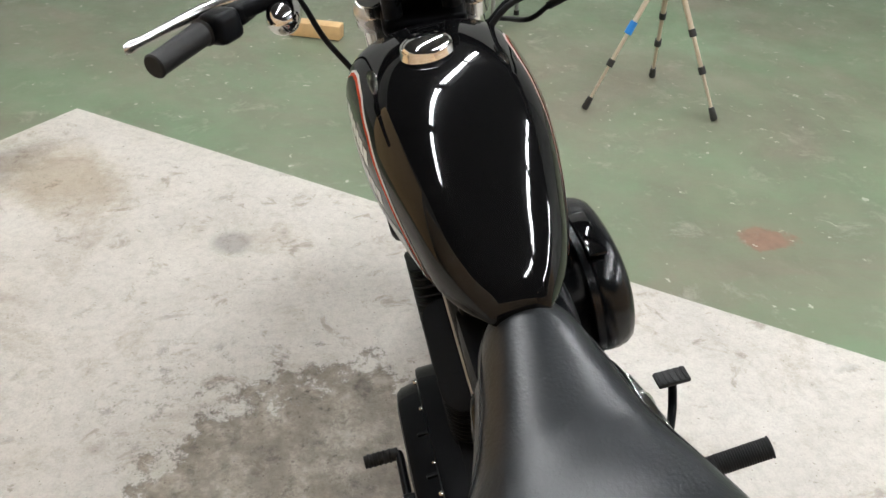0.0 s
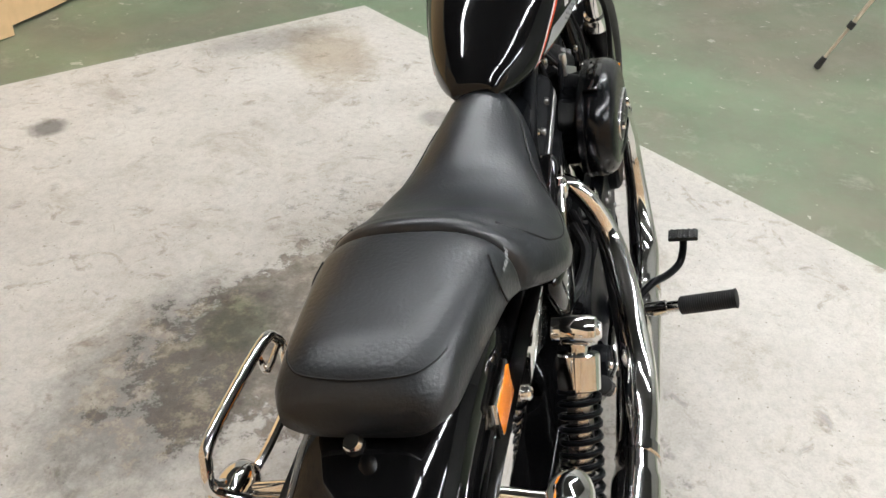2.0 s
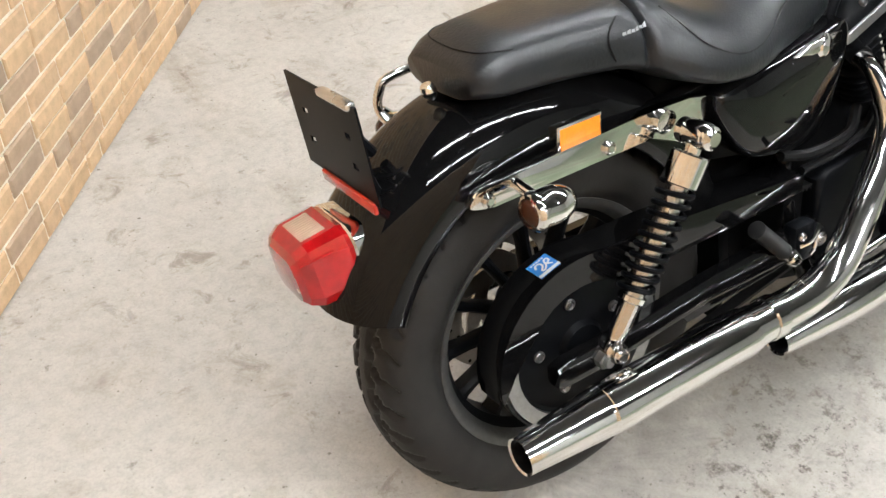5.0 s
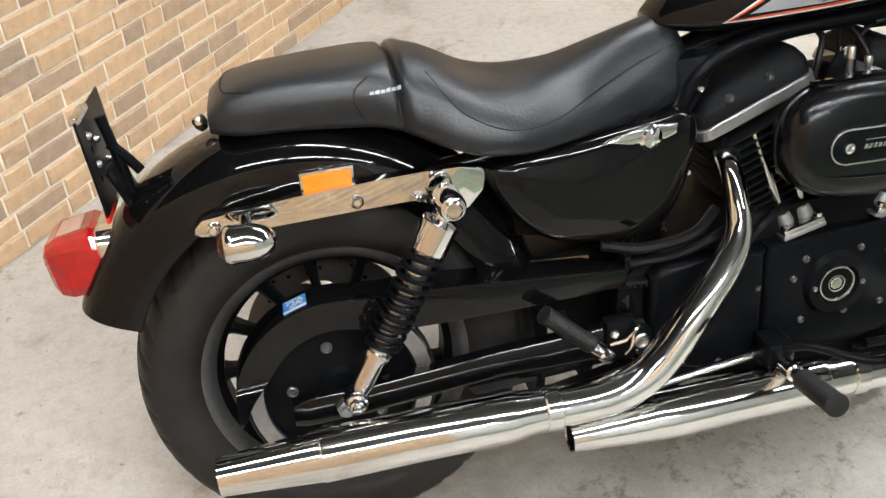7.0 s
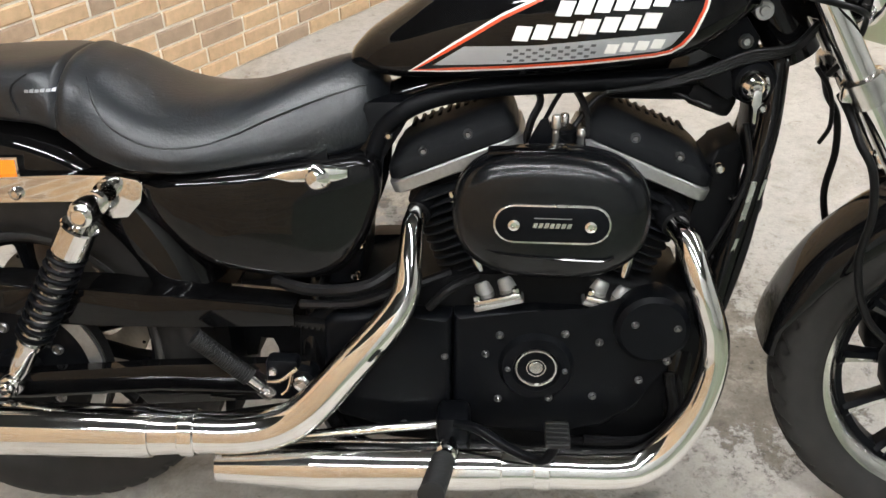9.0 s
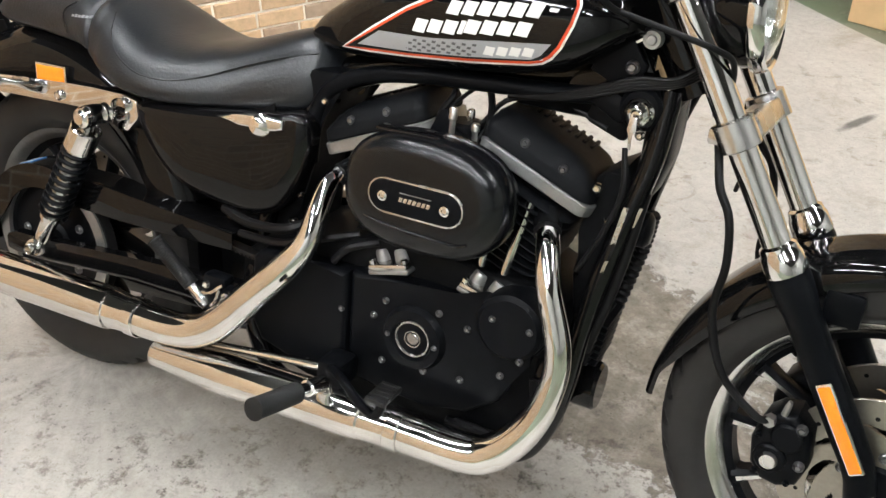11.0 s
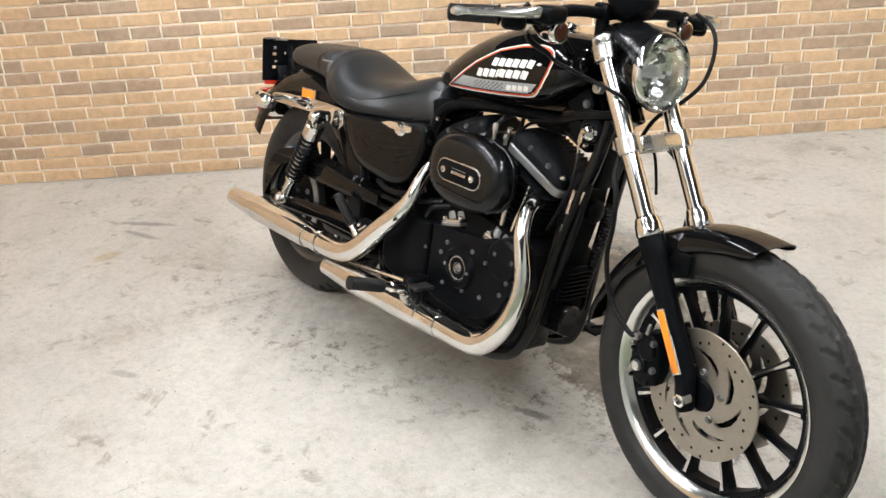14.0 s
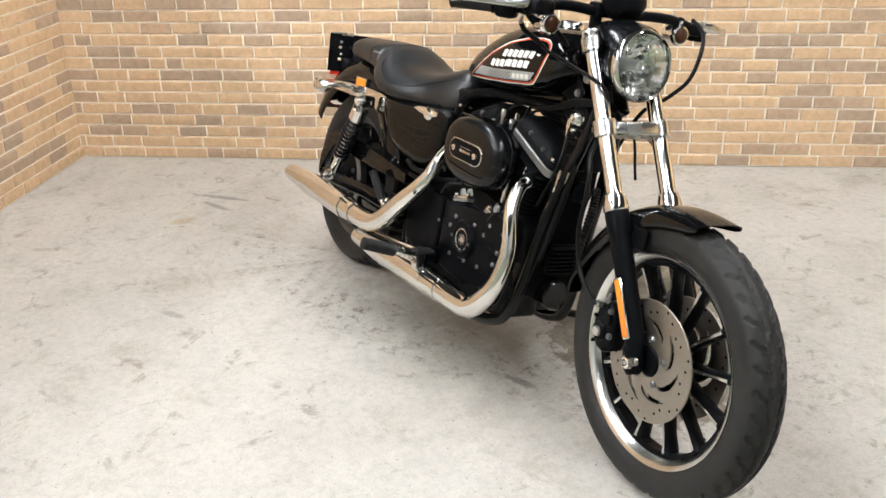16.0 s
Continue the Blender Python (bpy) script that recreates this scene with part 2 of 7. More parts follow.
def floor_paint():
    """Green floor paint, worn through to concrete and grimy."""
    m, t, p = nodes_of("worn_green_floor_paint")
    n, l = t.nodes, t.links
    co = n.new("ShaderNodeTexCoord")

    def noise_at(scale, detail=6, rough=0.6, dist=0.0):
        k = n.new("ShaderNodeTexNoise")
        k.inputs["Scale"].default_value, k.inputs["Detail"].default_value, k.inputs["Roughness"].default_value = scale, detail, rough
        k.inputs["Distortion"].default_value = dist
        l.new(co.outputs["Object"], k.inputs["Vector"])
        return k.outputs["Fac"]

    def ramp(src, stops):
        r = n.new("ShaderNodeValToRGB")
        while len(r.color_ramp.elements) < len(stops):
            r.color_ramp.elements.new(0.5)
        for e, (pos, c) in zip(r.color_ramp.elements, stops):
            e.position, e.color = pos, (*c, 1)
        l.new(src, r.inputs[0])
        return r.outputs[0]

    def mix(f, a, b):
        k = n.new("ShaderNodeMix")
        k.data_type = "RGBA"
        l.new(f, k.inputs[0])
        l.new(a, k.inputs[6])
        l.new(b, k.inputs[7])
        return k.outputs[2]

    base = ramp(noise_at(1.1, 5), [(0.3, (0.112, 0.152, 0.089)), (0.55, (0.132, 0.188, 0.109)), (0.75, (0.160, 0.208, 0.131))])
    grime = ramp(noise_at(1.7, 9, 0.7, 0.6), [(0.35, (0.12, 0.10, 0.075)), (0.6, (0.17, 0.14, 0.105))])
    f1 = ramp(noise_at(0.9, 10, 0.72, 0.5), [(0.38, (0, 0, 0)), (0.62, (0.78, 0.78, 0.78))])
    c1 = mix(f1, base, grime)
    rust = ramp(noise_at(30, 4), [(0.3, (0.16, 0.075, 0.05)), (0.7, (0.22, 0.11, 0.075))])
    mp = n.new("ShaderNodeMapping")
    mp.vector_type = "TEXTURE"
    mp.inputs["Location"].default_value, mp.inputs["Scale"].default_value = (1.86, -0.95, 0), (0.13, 0.2, 1)
    l.new(co.outputs["Object"], mp.inputs["Vector"])
    far = n.new("ShaderNodeVectorMath")
    far.operation = "LENGTH"
    l.new(mp.outputs[0], far.inputs[0])
    ad = n.new("ShaderNodeMath")
    ad.operation = "ADD"
    l.new(far.outputs["Value"], ad.inputs[0])
    l.new(noise_at(9, 8, 0.7), ad.inputs[1])
    c1 = mix(ramp(ad.outputs[0], [(0.85, (0.8, 0.8, 0.8)), (1.0, (0, 0, 0))]), c1, rust)
    chips = ramp(noise_at(9, 6, 0.6, 0.5), [(0.685, (0, 0, 0)), (0.70, (0.7, 0.7, 0.7))])
    fine = ramp(noise_at(24, 3, 0.5, 0.4), [(0.69, (0, 0, 0)), (0.72, (0.7, 0.7, 0.7))])
    pale = ramp(noise_at(30), [(0.3, (0.36, 0.34, 0.29)), (0.7, (0.5, 0.48, 0.42))])
    scuff = ramp(noise_at(6, 10, 0.8, 0.3), [(0.55, (0, 0, 0)), (0.72, (0.45, 0.45, 0.45))])
    c1 = mix(scuff, mix(fine, c1, pale), pale)
    l.new(mix(chips, c1, pale), p.inputs["Base Color"])
    rr = ramp(noise_at(3, 6), [(0.3, (0.35, 0.35, 0.35)), (0.7, (0.62, 0.62, 0.62))])
    l.new(rr, p.inputs["Roughness"])
    b = n.new("ShaderNodeBump")
    b.inputs["Strength"].default_value, b.inputs["Distance"].default_value = 0.3, 0.003
    l.new(noise_at(60, 8, 0.7), b.inputs["Height"])
    l.new(b.outputs[0], p.inputs["Normal"])
    return m


def concrete():
    """Bare concrete: mottled, stained, with oil spots, specks, darker ellipses and a damp patch under the machine."""
    m, t, p = nodes_of("stained_concrete")
    n, l = t.nodes, t.links
    co = n.new("ShaderNodeTexCoord")

    def noise_at(scale, detail=6, rough=0.6, dist=0.0):
        k = n.new("ShaderNodeTexNoise")
        k.inputs["Scale"].default_value, k.inputs["Detail"].default_value, k.inputs["Roughness"].default_value = scale, detail, rough
        k.inputs["Distortion"].default_value = dist
        l.new(co.outputs["Object"], k.inputs["Vector"])
        return k.outputs["Fac"]

    def ramp(src, stops):
        r = n.new("ShaderNodeValToRGB")
        while len(r.color_ramp.elements) < len(stops):
            r.color_ramp.elements.new(0.5)
        for e, (pos, c) in zip(r.color_ramp.elements, stops):
            e.position, e.color = pos, (*c, 1) if isinstance(c, tuple) else (c, c, c, 1)
        l.new(src, r.inputs[0])
        return r.outputs[0]

    def times(a, b):
        k = n.new("ShaderNodeMix")
        k.data_type, k.blend_type = "RGBA", "MULTIPLY"
        k.inputs[0].default_value = 1
        l.new(a, k.inputs[6])
        l.new(b, k.inputs[7])
        return k.outputs[2]

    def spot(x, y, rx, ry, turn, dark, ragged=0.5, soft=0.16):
        """A ragged ellipse of changed tone, with a shape of its own."""
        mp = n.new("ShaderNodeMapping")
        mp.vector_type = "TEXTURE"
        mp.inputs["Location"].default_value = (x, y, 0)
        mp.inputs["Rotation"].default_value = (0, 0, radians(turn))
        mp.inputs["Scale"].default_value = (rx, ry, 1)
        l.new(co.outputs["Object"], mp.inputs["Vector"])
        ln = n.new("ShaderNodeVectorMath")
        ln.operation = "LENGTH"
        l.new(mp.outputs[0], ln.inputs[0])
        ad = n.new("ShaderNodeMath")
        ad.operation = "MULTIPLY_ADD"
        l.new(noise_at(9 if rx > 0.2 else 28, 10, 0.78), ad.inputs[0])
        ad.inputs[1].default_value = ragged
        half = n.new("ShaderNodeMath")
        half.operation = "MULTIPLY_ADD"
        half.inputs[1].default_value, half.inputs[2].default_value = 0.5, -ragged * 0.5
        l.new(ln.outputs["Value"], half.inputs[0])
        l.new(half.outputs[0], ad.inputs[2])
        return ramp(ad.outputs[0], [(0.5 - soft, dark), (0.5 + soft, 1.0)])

    def lighten(a, b):
        k = n.new("ShaderNodeMix")
        k.data_type, k.blend_type = "RGBA", "LIGHTEN"
        k.inputs[0].default_value = 1
        l.new(a, k.inputs[6])
        l.new(b, k.inputs[7])
        return k.outputs[2]

    c = ramp(noise_at(2.2, 10, 0.72), [(0.30, (0.409, 0.379, 0.337)), (0.48, (0.472, 0.443, 0.398)), (0.66, (0.525, 0.496, 0.449))])
    c = times(c, ramp(noise_at(38, 8, 0.75), [(0.32, 0.82), (0.55, 1.0)]))
    c = times(c, ramp(noise_at(160, 4, 0.7), [(0.32, 0.87), (0.55, 1.0)]))
    c = times(c, ramp(noise_at(6, 9, 0.72, 0.3), [(0.28, (0.80, 0.77, 0.72)), (0.44, (1.0, 1.0, 1.0))]))
    c = times(c, ramp(noise_at(26, 5, 0.65), [(0.27, (0.55, 0.53, 0.49)), (0.36, (1.0, 1.0, 1.0))]))
    c = times(c, ramp(noise_at(85, 2, 0.5), [(0.245, (0.42, 0.40, 0.37)), (0.305, (1.0, 1.0, 1.0))]))
    c = times(c, ramp(noise_at(3.4, 9, 0.74, 0.4), [(0.34, (0.80, 0.77, 0.73)), (0.46, (1.0, 1.0, 1.0))]))
    c = times(c, lighten(ramp(noise_at(11, 7, 0.7, 0.6), [(0.34, (0.66, 0.62, 0.57)), (0.43, (1.0, 1.0, 1.0))]), ramp(noise_at(1.3, 3), [(0.44, 0.0), (0.56, 1.0)])))
    for s in TONE_SPOTS:
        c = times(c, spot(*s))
    # damp cement round the stand, mottled inside
    damp = ramp(noise_at(13, 9, 0.75), [(0.36, (0.34, 0.305, 0.26)), (0.50, (0.47, 0.435, 0.385)), (0.62, (0.72, 0.69, 0.64))])
    for s in DAMP:
        c = times(c, lighten(damp, spot(*s)))
    # gritty dirt trodden in beside the machine
    grit = times(ramp(noise_at(16, 9, 0.78), [(0.37, (0.50, 0.48, 0.45)), (0.47, (1.0, 1.0, 1.0))]), ramp(noise_at(48, 6, 0.7), [(0.33, (0.45, 0.43, 0.41)), (0.40, (1.0, 1.0, 1.0))]))
    for s in DIRT:
        c = times(c, lighten(grit, spot(*s)))
    l.new(c, p.inputs["Base Color"])
    l.new(ramp(noise_at(4, 6), [(0.3, 0.5), (0.7, 0.75)]), p.inputs["Roughness"])
    b = n.new("ShaderNodeBump")
    b.inputs["Strength"].default_value, b.inputs["Distance"].default_value = 0.35, 0.004
    l.new(noise_at(70, 9, 0.75), b.inputs["Height"])
    l.new(b.outputs[0], p.inputs["Normal"])
    return m


# x, y, half sizes, turn, tone, raggedness
TONE_SPOTS = [
    (0.81, 0.77, 0.10, 0.08, 20, (0.62, 0.68, 0.55), 0.9, 0.12),
    # two broad soft ellipses, darker along the motorcycle's length
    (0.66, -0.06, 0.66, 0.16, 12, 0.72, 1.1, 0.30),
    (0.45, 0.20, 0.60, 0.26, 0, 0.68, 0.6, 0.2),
    (2.002, 0.581, 0.06, 0.05, 20, 0.62, 0.5),
    (1.584, 1.741, 0.06, 0.05, 0, 0.32, 0.4),
    (1.341, 1.81, 0.08, 0.016, 60, 0.3, 0.6),
    (-0.868, -0.209, 0.12, 0.016, 40, 0.55, 1.1),
    (-0.78, -0.26, 0.09, 0.014, 20, 0.6, 1.1),
    (0.079, -0.688, 0.05, 0.014, 30, 0.7, 0.9),
    (1.019, 0.031, 0.05, 0.014, 20, 0.45, 1.0),
    (2.50, 1.36, 0.26, 0.10, 140, 0.70, 1.2, 0.2),
    (-0.70, -0.43, 0.03, 0.05, 0, (0.9, 0.78, 0.62), 0.5),
    (2.45, 1.10, 0.25, 0.16, 30, (0.74, 0.68, 0.60), 1.2, 0.2),
]


DAMP = [
    (0.94, 0.53, 0.53, 0.28, -34, 0.0, 1.15, 0.035),
    (0.62, 0.84, 0.36, 0.20, -6, 0.45, 0.9, 0.16),
]
DIRT = [
    (0.06, -0.24, 0.42, 0.10, 2, 0.0, 0.9, 0.14),
    (0.66, -0.08, 0.36, 0.12, 20, 0.0, 0.9, 0.14),
    (1.22, 0.42, 0.40, 0.22, 60, 0.2, 0.9, 0.14),
]


def sheet(name, pts, z, thick, material, label, category):
    bm = bmesh.new()
    a = [bm.verts.new((x, y, z)) for x, y in pts]
    f = bm.faces.new(a)
    if f.normal.z < 0:
        f.normal_flip()
    r = bmesh.ops.extrude_face_region(bm, geom=[f])
    for v in r["geom"]:
        if isinstance(v, bmesh.types.BMVert):
            v.co.z -= thick
    ob = part(name, bm, material, smooth=False)
    return tagged(ob, label, category, kind="structure")


sheet("floor", [(-9, -9), (9, -9), (9, 9), (-9, 9)], -0.004, 0.2, floor_paint(), "worn green painted concrete workshop floor with pale chips", "floor")
P0 = Vector((2.986, 1.128))
P3 = P0 + Vector((-0.775, 0.632)) * 2.35
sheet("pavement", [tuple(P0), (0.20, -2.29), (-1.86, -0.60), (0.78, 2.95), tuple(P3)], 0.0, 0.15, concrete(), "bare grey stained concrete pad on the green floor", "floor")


def brick_face():
    """Fired clay face: tan to brown, each piece its own tone."""
    m, t, p = nodes_of("tan_brick_face")
    n, l = t.nodes, t.links
    info, geo, co = n.new("ShaderNodeObjectInfo"), n.new("ShaderNodeNewGeometry"), n.new("ShaderNodeTexCoord")
    add = n.new("ShaderNodeMath")
    add.operation = "ADD"
    l.new(info.outputs["Random"], add.inputs[0])
    l.new(geo.outputs["Random Per Island"], add.inputs[1])
    fr = n.new("ShaderNodeMath")
    fr.operation = "FRACT"
    l.new(add.outputs[0], fr.inputs[0])
    r = n.new("ShaderNodeValToRGB")
    stops = [(0.0, (0.590, 0.406, 0.236)), (0.25, (0.645, 0.450, 0.270)), (0.45, (0.610, 0.418, 0.246)), (0.72, (0.585, 0.402, 0.242)), (0.77, (0.450, 0.318, 0.210)), (0.90, (0.395, 0.292, 0.204)), (1.0, (0.46, 0.325, 0.218))]
    while len(r.color_ramp.elements) < len(stops):
        r.color_ramp.elements.new(0.5)
    for e, (pos, c) in zip(r.color_ramp.elements, stops):
        e.position, e.color = pos, (*c, 1)
    l.new(fr.outputs[0], r.inputs[0])
    k = n.new("ShaderNodeTexNoise")
    k.inputs["Scale"].default_value, k.inputs["Detail"].default_value, k.inputs["Roughness"].default_value = 34, 8, 0.7
    l.new(geo.outputs["Position"], k.inputs["Vector"])
    g = n.new("ShaderNodeMapRange")
    g.inputs["From Min"].default_value, g.inputs["From Max"].default_value = 0.3, 0.7
    g.inputs["To Min"].default_value, g.inputs["To Max"].default_value = 0.79, 1.14
    l.new(k.outputs["Fac"], g.inputs["Value"])
    v = n.new("ShaderNodeVectorMath")
    v.operation = "SCALE"
    l.new(r.outputs[0], v.inputs[0])
    l.new(g.outputs[0], v.inputs["Scale"])
    l.new(v.outputs[0], p.inputs["Base Color"])
    p.inputs["Roughness"].default_value = 0.7
    b = n.new("ShaderNodeBump")
    b.inputs["Strength"].default_value, b.inputs["Distance"].default_value = 0.5, 0.002
    l.new(k.outputs["Fac"], b.inputs["Height"])
    l.new(b.outputs[0], p.inputs["Normal"])
    return m


BRICK = brick_face()
MORTAR = mat("pale_mortar", (0.90, 0.84, 0.72), 0.85, 0, 0, 0.12, 90, 0.5, 400)
PLYWOOD = mat("pale_plywood", (0.62, 0.42, 0.22), 0.6, 0, 0, 0.12, 20, 0.2, 300, 0.1)
PLASTER = mat("grey_plaster", (0.42, 0.42, 0.40), 0.8, 0, 0, 0.1, 12, 0.2, 200)
DECK = mat("dim_ceiling_deck", (0.045, 0.044, 0.043), 0.8, 0, 0, 0.15, 10, 0.2, 100)

COURSE, JOINT = 0.0537, 0.0076
HIGH = 1.8


def wall_block(name, start, way, length, thick, high, material, label):
    """A plain wall; its face runs from start along way, its body lies to the far side."""
    off = Vector((-way.y, way.x, 0)) * thick
    if off.dot(Vector((0.5, 0.3, 0)) - start) > 0:
        off = -off
    bm = bmesh.new()
    a = [start, start + way * length, start + way * length + off, start + off]
    lo = [bm.verts.new(q) for q in a]
    hi = [bm.verts.new(q + Vector((0, 0, high))) for q in a]
    ring_faces(bm, [lo, hi])
    return tagged(part(name, bm, material, smooth=False), label, "wall", kind="structure"), -off.normalized()


def brick_mesh(w, h, d, seed):
    """One brick slip with softened, slightly uneven rims."""
    rnd = random.Random(seed)
    bm = bmesh.new()
    e = 0.0035
    back = [bm.verts.new((x, 0, z)) for x, z in ((0, 0), (w, 0), (w, h), (0, h))]
    rim = [bm.verts.new((x, d - e, z)) for x, z in ((0, 0), (w, 0), (w, h), (0, h))]
    j = lambda: rnd.uniform(-0.0020, 0.0020)
    face = [bm.verts.new((x + j(), d + j() * 0.6, z + j())) for x, z in ((e, e), (w - e, e), (w - e, h - e), (e, h - e))]
    ring_faces(bm, [back, rim, face])
    me = bpy.data.meshes.new("brick")
    bmesh.ops.recalc_face_normals(bm, faces=bm.faces)
    bm.to_mesh(me)
    bm.free()
    me.materials.append(BRICK)
    return me


def lay_bricks(wall, start, way, face, length, singles, flip):
    """Running bond over a wall. The stretch given by singles (from, to, top) is laid piece by piece, the rest as one part."""
    rnd = random.Random(5 if flip else 3)
    lengths = (0.072, 0.118, 0.128, 0.138, 0.144, 0.150, 0.158, 0.206)
    odds = (11, 12, 18, 22, 20, 16, 10, 3)
    kinds = {w: [brick_mesh(w, COURSE - JOINT, 0.006, k) for k in range(2)] for w in lengths}
    rest = bmesh.new()
    turn = Matrix((way, face, Vector((0, 0, 1)))).transposed().to_4x4()
    for row in range(int(HIGH / COURSE)):
        s = -rnd.uniform(0.0, 0.13)
        while s < length - 0.02:
            w = rnd.choices(lengths, odds)[0]
            a, b = max(s, 0.0), min(s + w, length)
            if b - a > 0.02:
                z = row * COURSE + 0.004 + rnd.uniform(-0.0008, 0.0008)
                full = b - a > w - 1e-4
                m = Matrix.Translation(start + way * a + Vector((0, 0, z)) + face * rnd.uniform(-0.0008, 0.0012)) @ turn
                if full and singles[0] < a < singles[1] and z < singles[2]:
                    ob = new("brick", rnd.choice(kinds[w]))
                    ob.parent = wall
                    ob.matrix_basis = m
                else:
                    h, d, e = COURSE - JOINT, 0.006, 0.003
                    w0 = b - a
                    rings = [[rest.verts.new(m @ Vector((x, y, zz))) for x, zz in ((o, o), (w0 - o, o), (w0 - o, h - o), (o, h - o))] for y, o in ((0, 0), (d - e, 0), (d, e))]
                    ring_faces(rest, rings)
            s += w + JOINT + rnd.uniform(-0.001, 0.001)
    ob = part("brickwork", rest, BRICK, wall, smooth=False)
    tagged(ob, kind="stuff")


def build_room():
    north, face = wall_block("wall_north", CORNER, ALONG, 5.2, 0.12, HIGH, MORTAR, "tan brick slip wall with pale mortar joints")
    west, face2 = wall_block("wall_west", CORNER + ACROSS * 0.004, ACROSS, 3.2, 0.12, HIGH, MORTAR, "tan brick slip side wall with pale mortar joints")
    # plywood boarding past the end of the brick wall
    bm = bmesh.new()
    pts = [(1.20, 2.64), (1.37, 2.58), (2.25, 2.305), (2.27, 2.36), (2.50, 2.325), (3.0, 2.28)]
    lo = [bm.verts.new((x, y, 0.0 if i < 3 else 0.012)) for i, (x, y) in enumerate(pts)]
    hi = [bm.verts.new((x, y + 0.02, 1.8)) for x, y in pts]
    lob = [bm.verts.new((x + 0.01, y + 0.05, 0.0)) for x, y in pts]
    hib = [bm.verts.new((x + 0.01, y + 0.07, 1.8)) for x, y in pts]
    for i in range(len(pts) - 1):
        bm.faces.new((lo[i], lo[i + 1], hi[i + 1], hi[i]))
        bm.faces.new((lob[i + 1], lob[i], hib[i], hib[i + 1]))
        bm.faces.new((hi[i], hi[i + 1], hib[i + 1], hib[i]))
    tagged(part("wall_boarding", bm, PLYWOOD, smooth=False), "pale plywood boarding with a scuffed lower edge", "wall", kind="structure")
    # hall shell: unseen walls, added to close the room and feed reflections
    for nm, a, w, ln in (("wall_hall_a", (-5.5, -5.8), (1, 0), 12), ("wall_hall_b", (6.5, -5.8), (0, 1), 11.8), ("wall_hall_c", (6.5, 6.0), (-1, 0), 12), ("wall_hall_d", (-5.5, 6.0), (0, -1), 11.8)):
        wall_block(nm, Vector((*a, 0)), Vector((*w, 0)), ln, 0.2, 3.6, PLASTER, "plain grey hall wall, added out of view")
    bm = bmesh.new()
    box(bm, (0, 0, 3.7), (18.4, 18.4, 0.2))
    tagged(part("ceiling", bm, DECK, smooth=False), "dim flat workshop ceiling", "ceiling", kind="structure")
    return (north, face), (west, face2)


TUBE = glow("fluorescent_tube", (0.975, 1.0, 1.03), 154.0)
LAMP_WHITE = mat("lamp_housing_enamel", (0.75, 0.75, 0.72), 0.4, 0, 0, 0.03, 40)


def ceiling_lamp(x, y, turn):
    base = new("ceiling_light")
    bm = bmesh.new()
    slab(bm, [(-0.62, 0.05), (0.62, 0.05), (0.62, 0.0), (-0.62, 0.0)], -0.05, 0.05, 0.008)
    part("housing", bm, LAMP_WHITE, base)
    for s in (-0.055, 0.055):
        bm = bmesh.new()
        rod(bm, (-0.59, s, -0.03), (0.59, s, -0.03), 0.016, 10)
        part("lamp_tube", bm, TUBE, base)
    base.matrix_basis = pose(x, y, 3.55, 0, 0, turn)
    return tagged(base, "twin fluorescent tube ceiling light, switched on", "ceiling light", "ceiling lights")


(NORTH, NFACE), (WEST, WFACE) = build_room()
first = ceiling_lamp(1.26, 1.98, -38.5)
for x, y in ((2.36, 1.11), (3.46, 0.24), (4.56, -0.63), (-0.54, -0.42), (0.56, -1.29), (1.66, -2.16), (2.76, -3.03), (-0.7, -2.9), (0.4, -3.77), (1.5, -4.64)):
    copy_thing(first, pose(x, y, 3.55, 0, 0, -38.5))

# ---- motorcycle ----
LEAN, SIDE = 13.2, 0.01
BIKE = new("motorcycle")
BIKE.matrix_basis = Matrix.Translation((0, SIDE, 0)) @ Matrix.Rotation(radians(-LEAN), 4, "X")
tagged(BIKE, "black and chrome cruiser motorcycle leaning on its side stand", "motorcycle")

RAKE = 0.61  # forward run of the fork for each metre down
STEER = -6.0
HEAD = Vector((1.065, 0, 0.96))
FORK_DIR = Vector((RAKE, 0, -1)).normalized()
FRONT = Matrix.Translation((0, -0.005, 0)) @ Matrix.Translation(HEAD) @ Matrix.Rotation(radians(-STEER), 4, FORK_DIR) @ Matrix.Translation(-HEAD)


def fork_x(z):
    return 1.133 + (0.96 - z) * 0.602


def bolt(name, p, r=0.006, h=0.005, parent=None, axis=-1, material=None):
    bm = bmesh.new()
    lathe(bm, [(0, h), (r * 0.45, h), (r * 0.5, h * 0.55), (r * 0.75, h * 0.95), (r, h * 0.6), (r, 0)], (0, 0, 0), turn=Matrix.Rotation(radians(90), 4, "X") if axis < 0 else Matrix.Rotation(radians(-90), 4, "X"), n=10)
    ob = part(name, bm, material or BOLT_STEEL, parent)
    ob.location = p
    return ob


# -- wheels --


def tyre_profile(R, half, rim):
    c = R - rim
    return [(rim - 0.004, -half * 0.62), (rim + 0.006, -half * 0.78), (rim + c * 0.25, -half * 0.95), (rim + c * 0.5, -half), (rim + c * 0.72, -half * 0.93), (rim + c * 0.88, -half * 0.72), (rim + c * 0.965, -half * 0.42), (R, -half * 0.12),
            (R, half * 0.12), (rim + c * 0.965, half * 0.42), (rim + c * 0.88, half * 0.72), (rim + c * 0.72, half * 0.93), (rim + c * 0.5, half), (rim + c * 0.25, half * 0.95), (rim + 0.006, half * 0.78), (rim - 0.004, half * 0.62)]


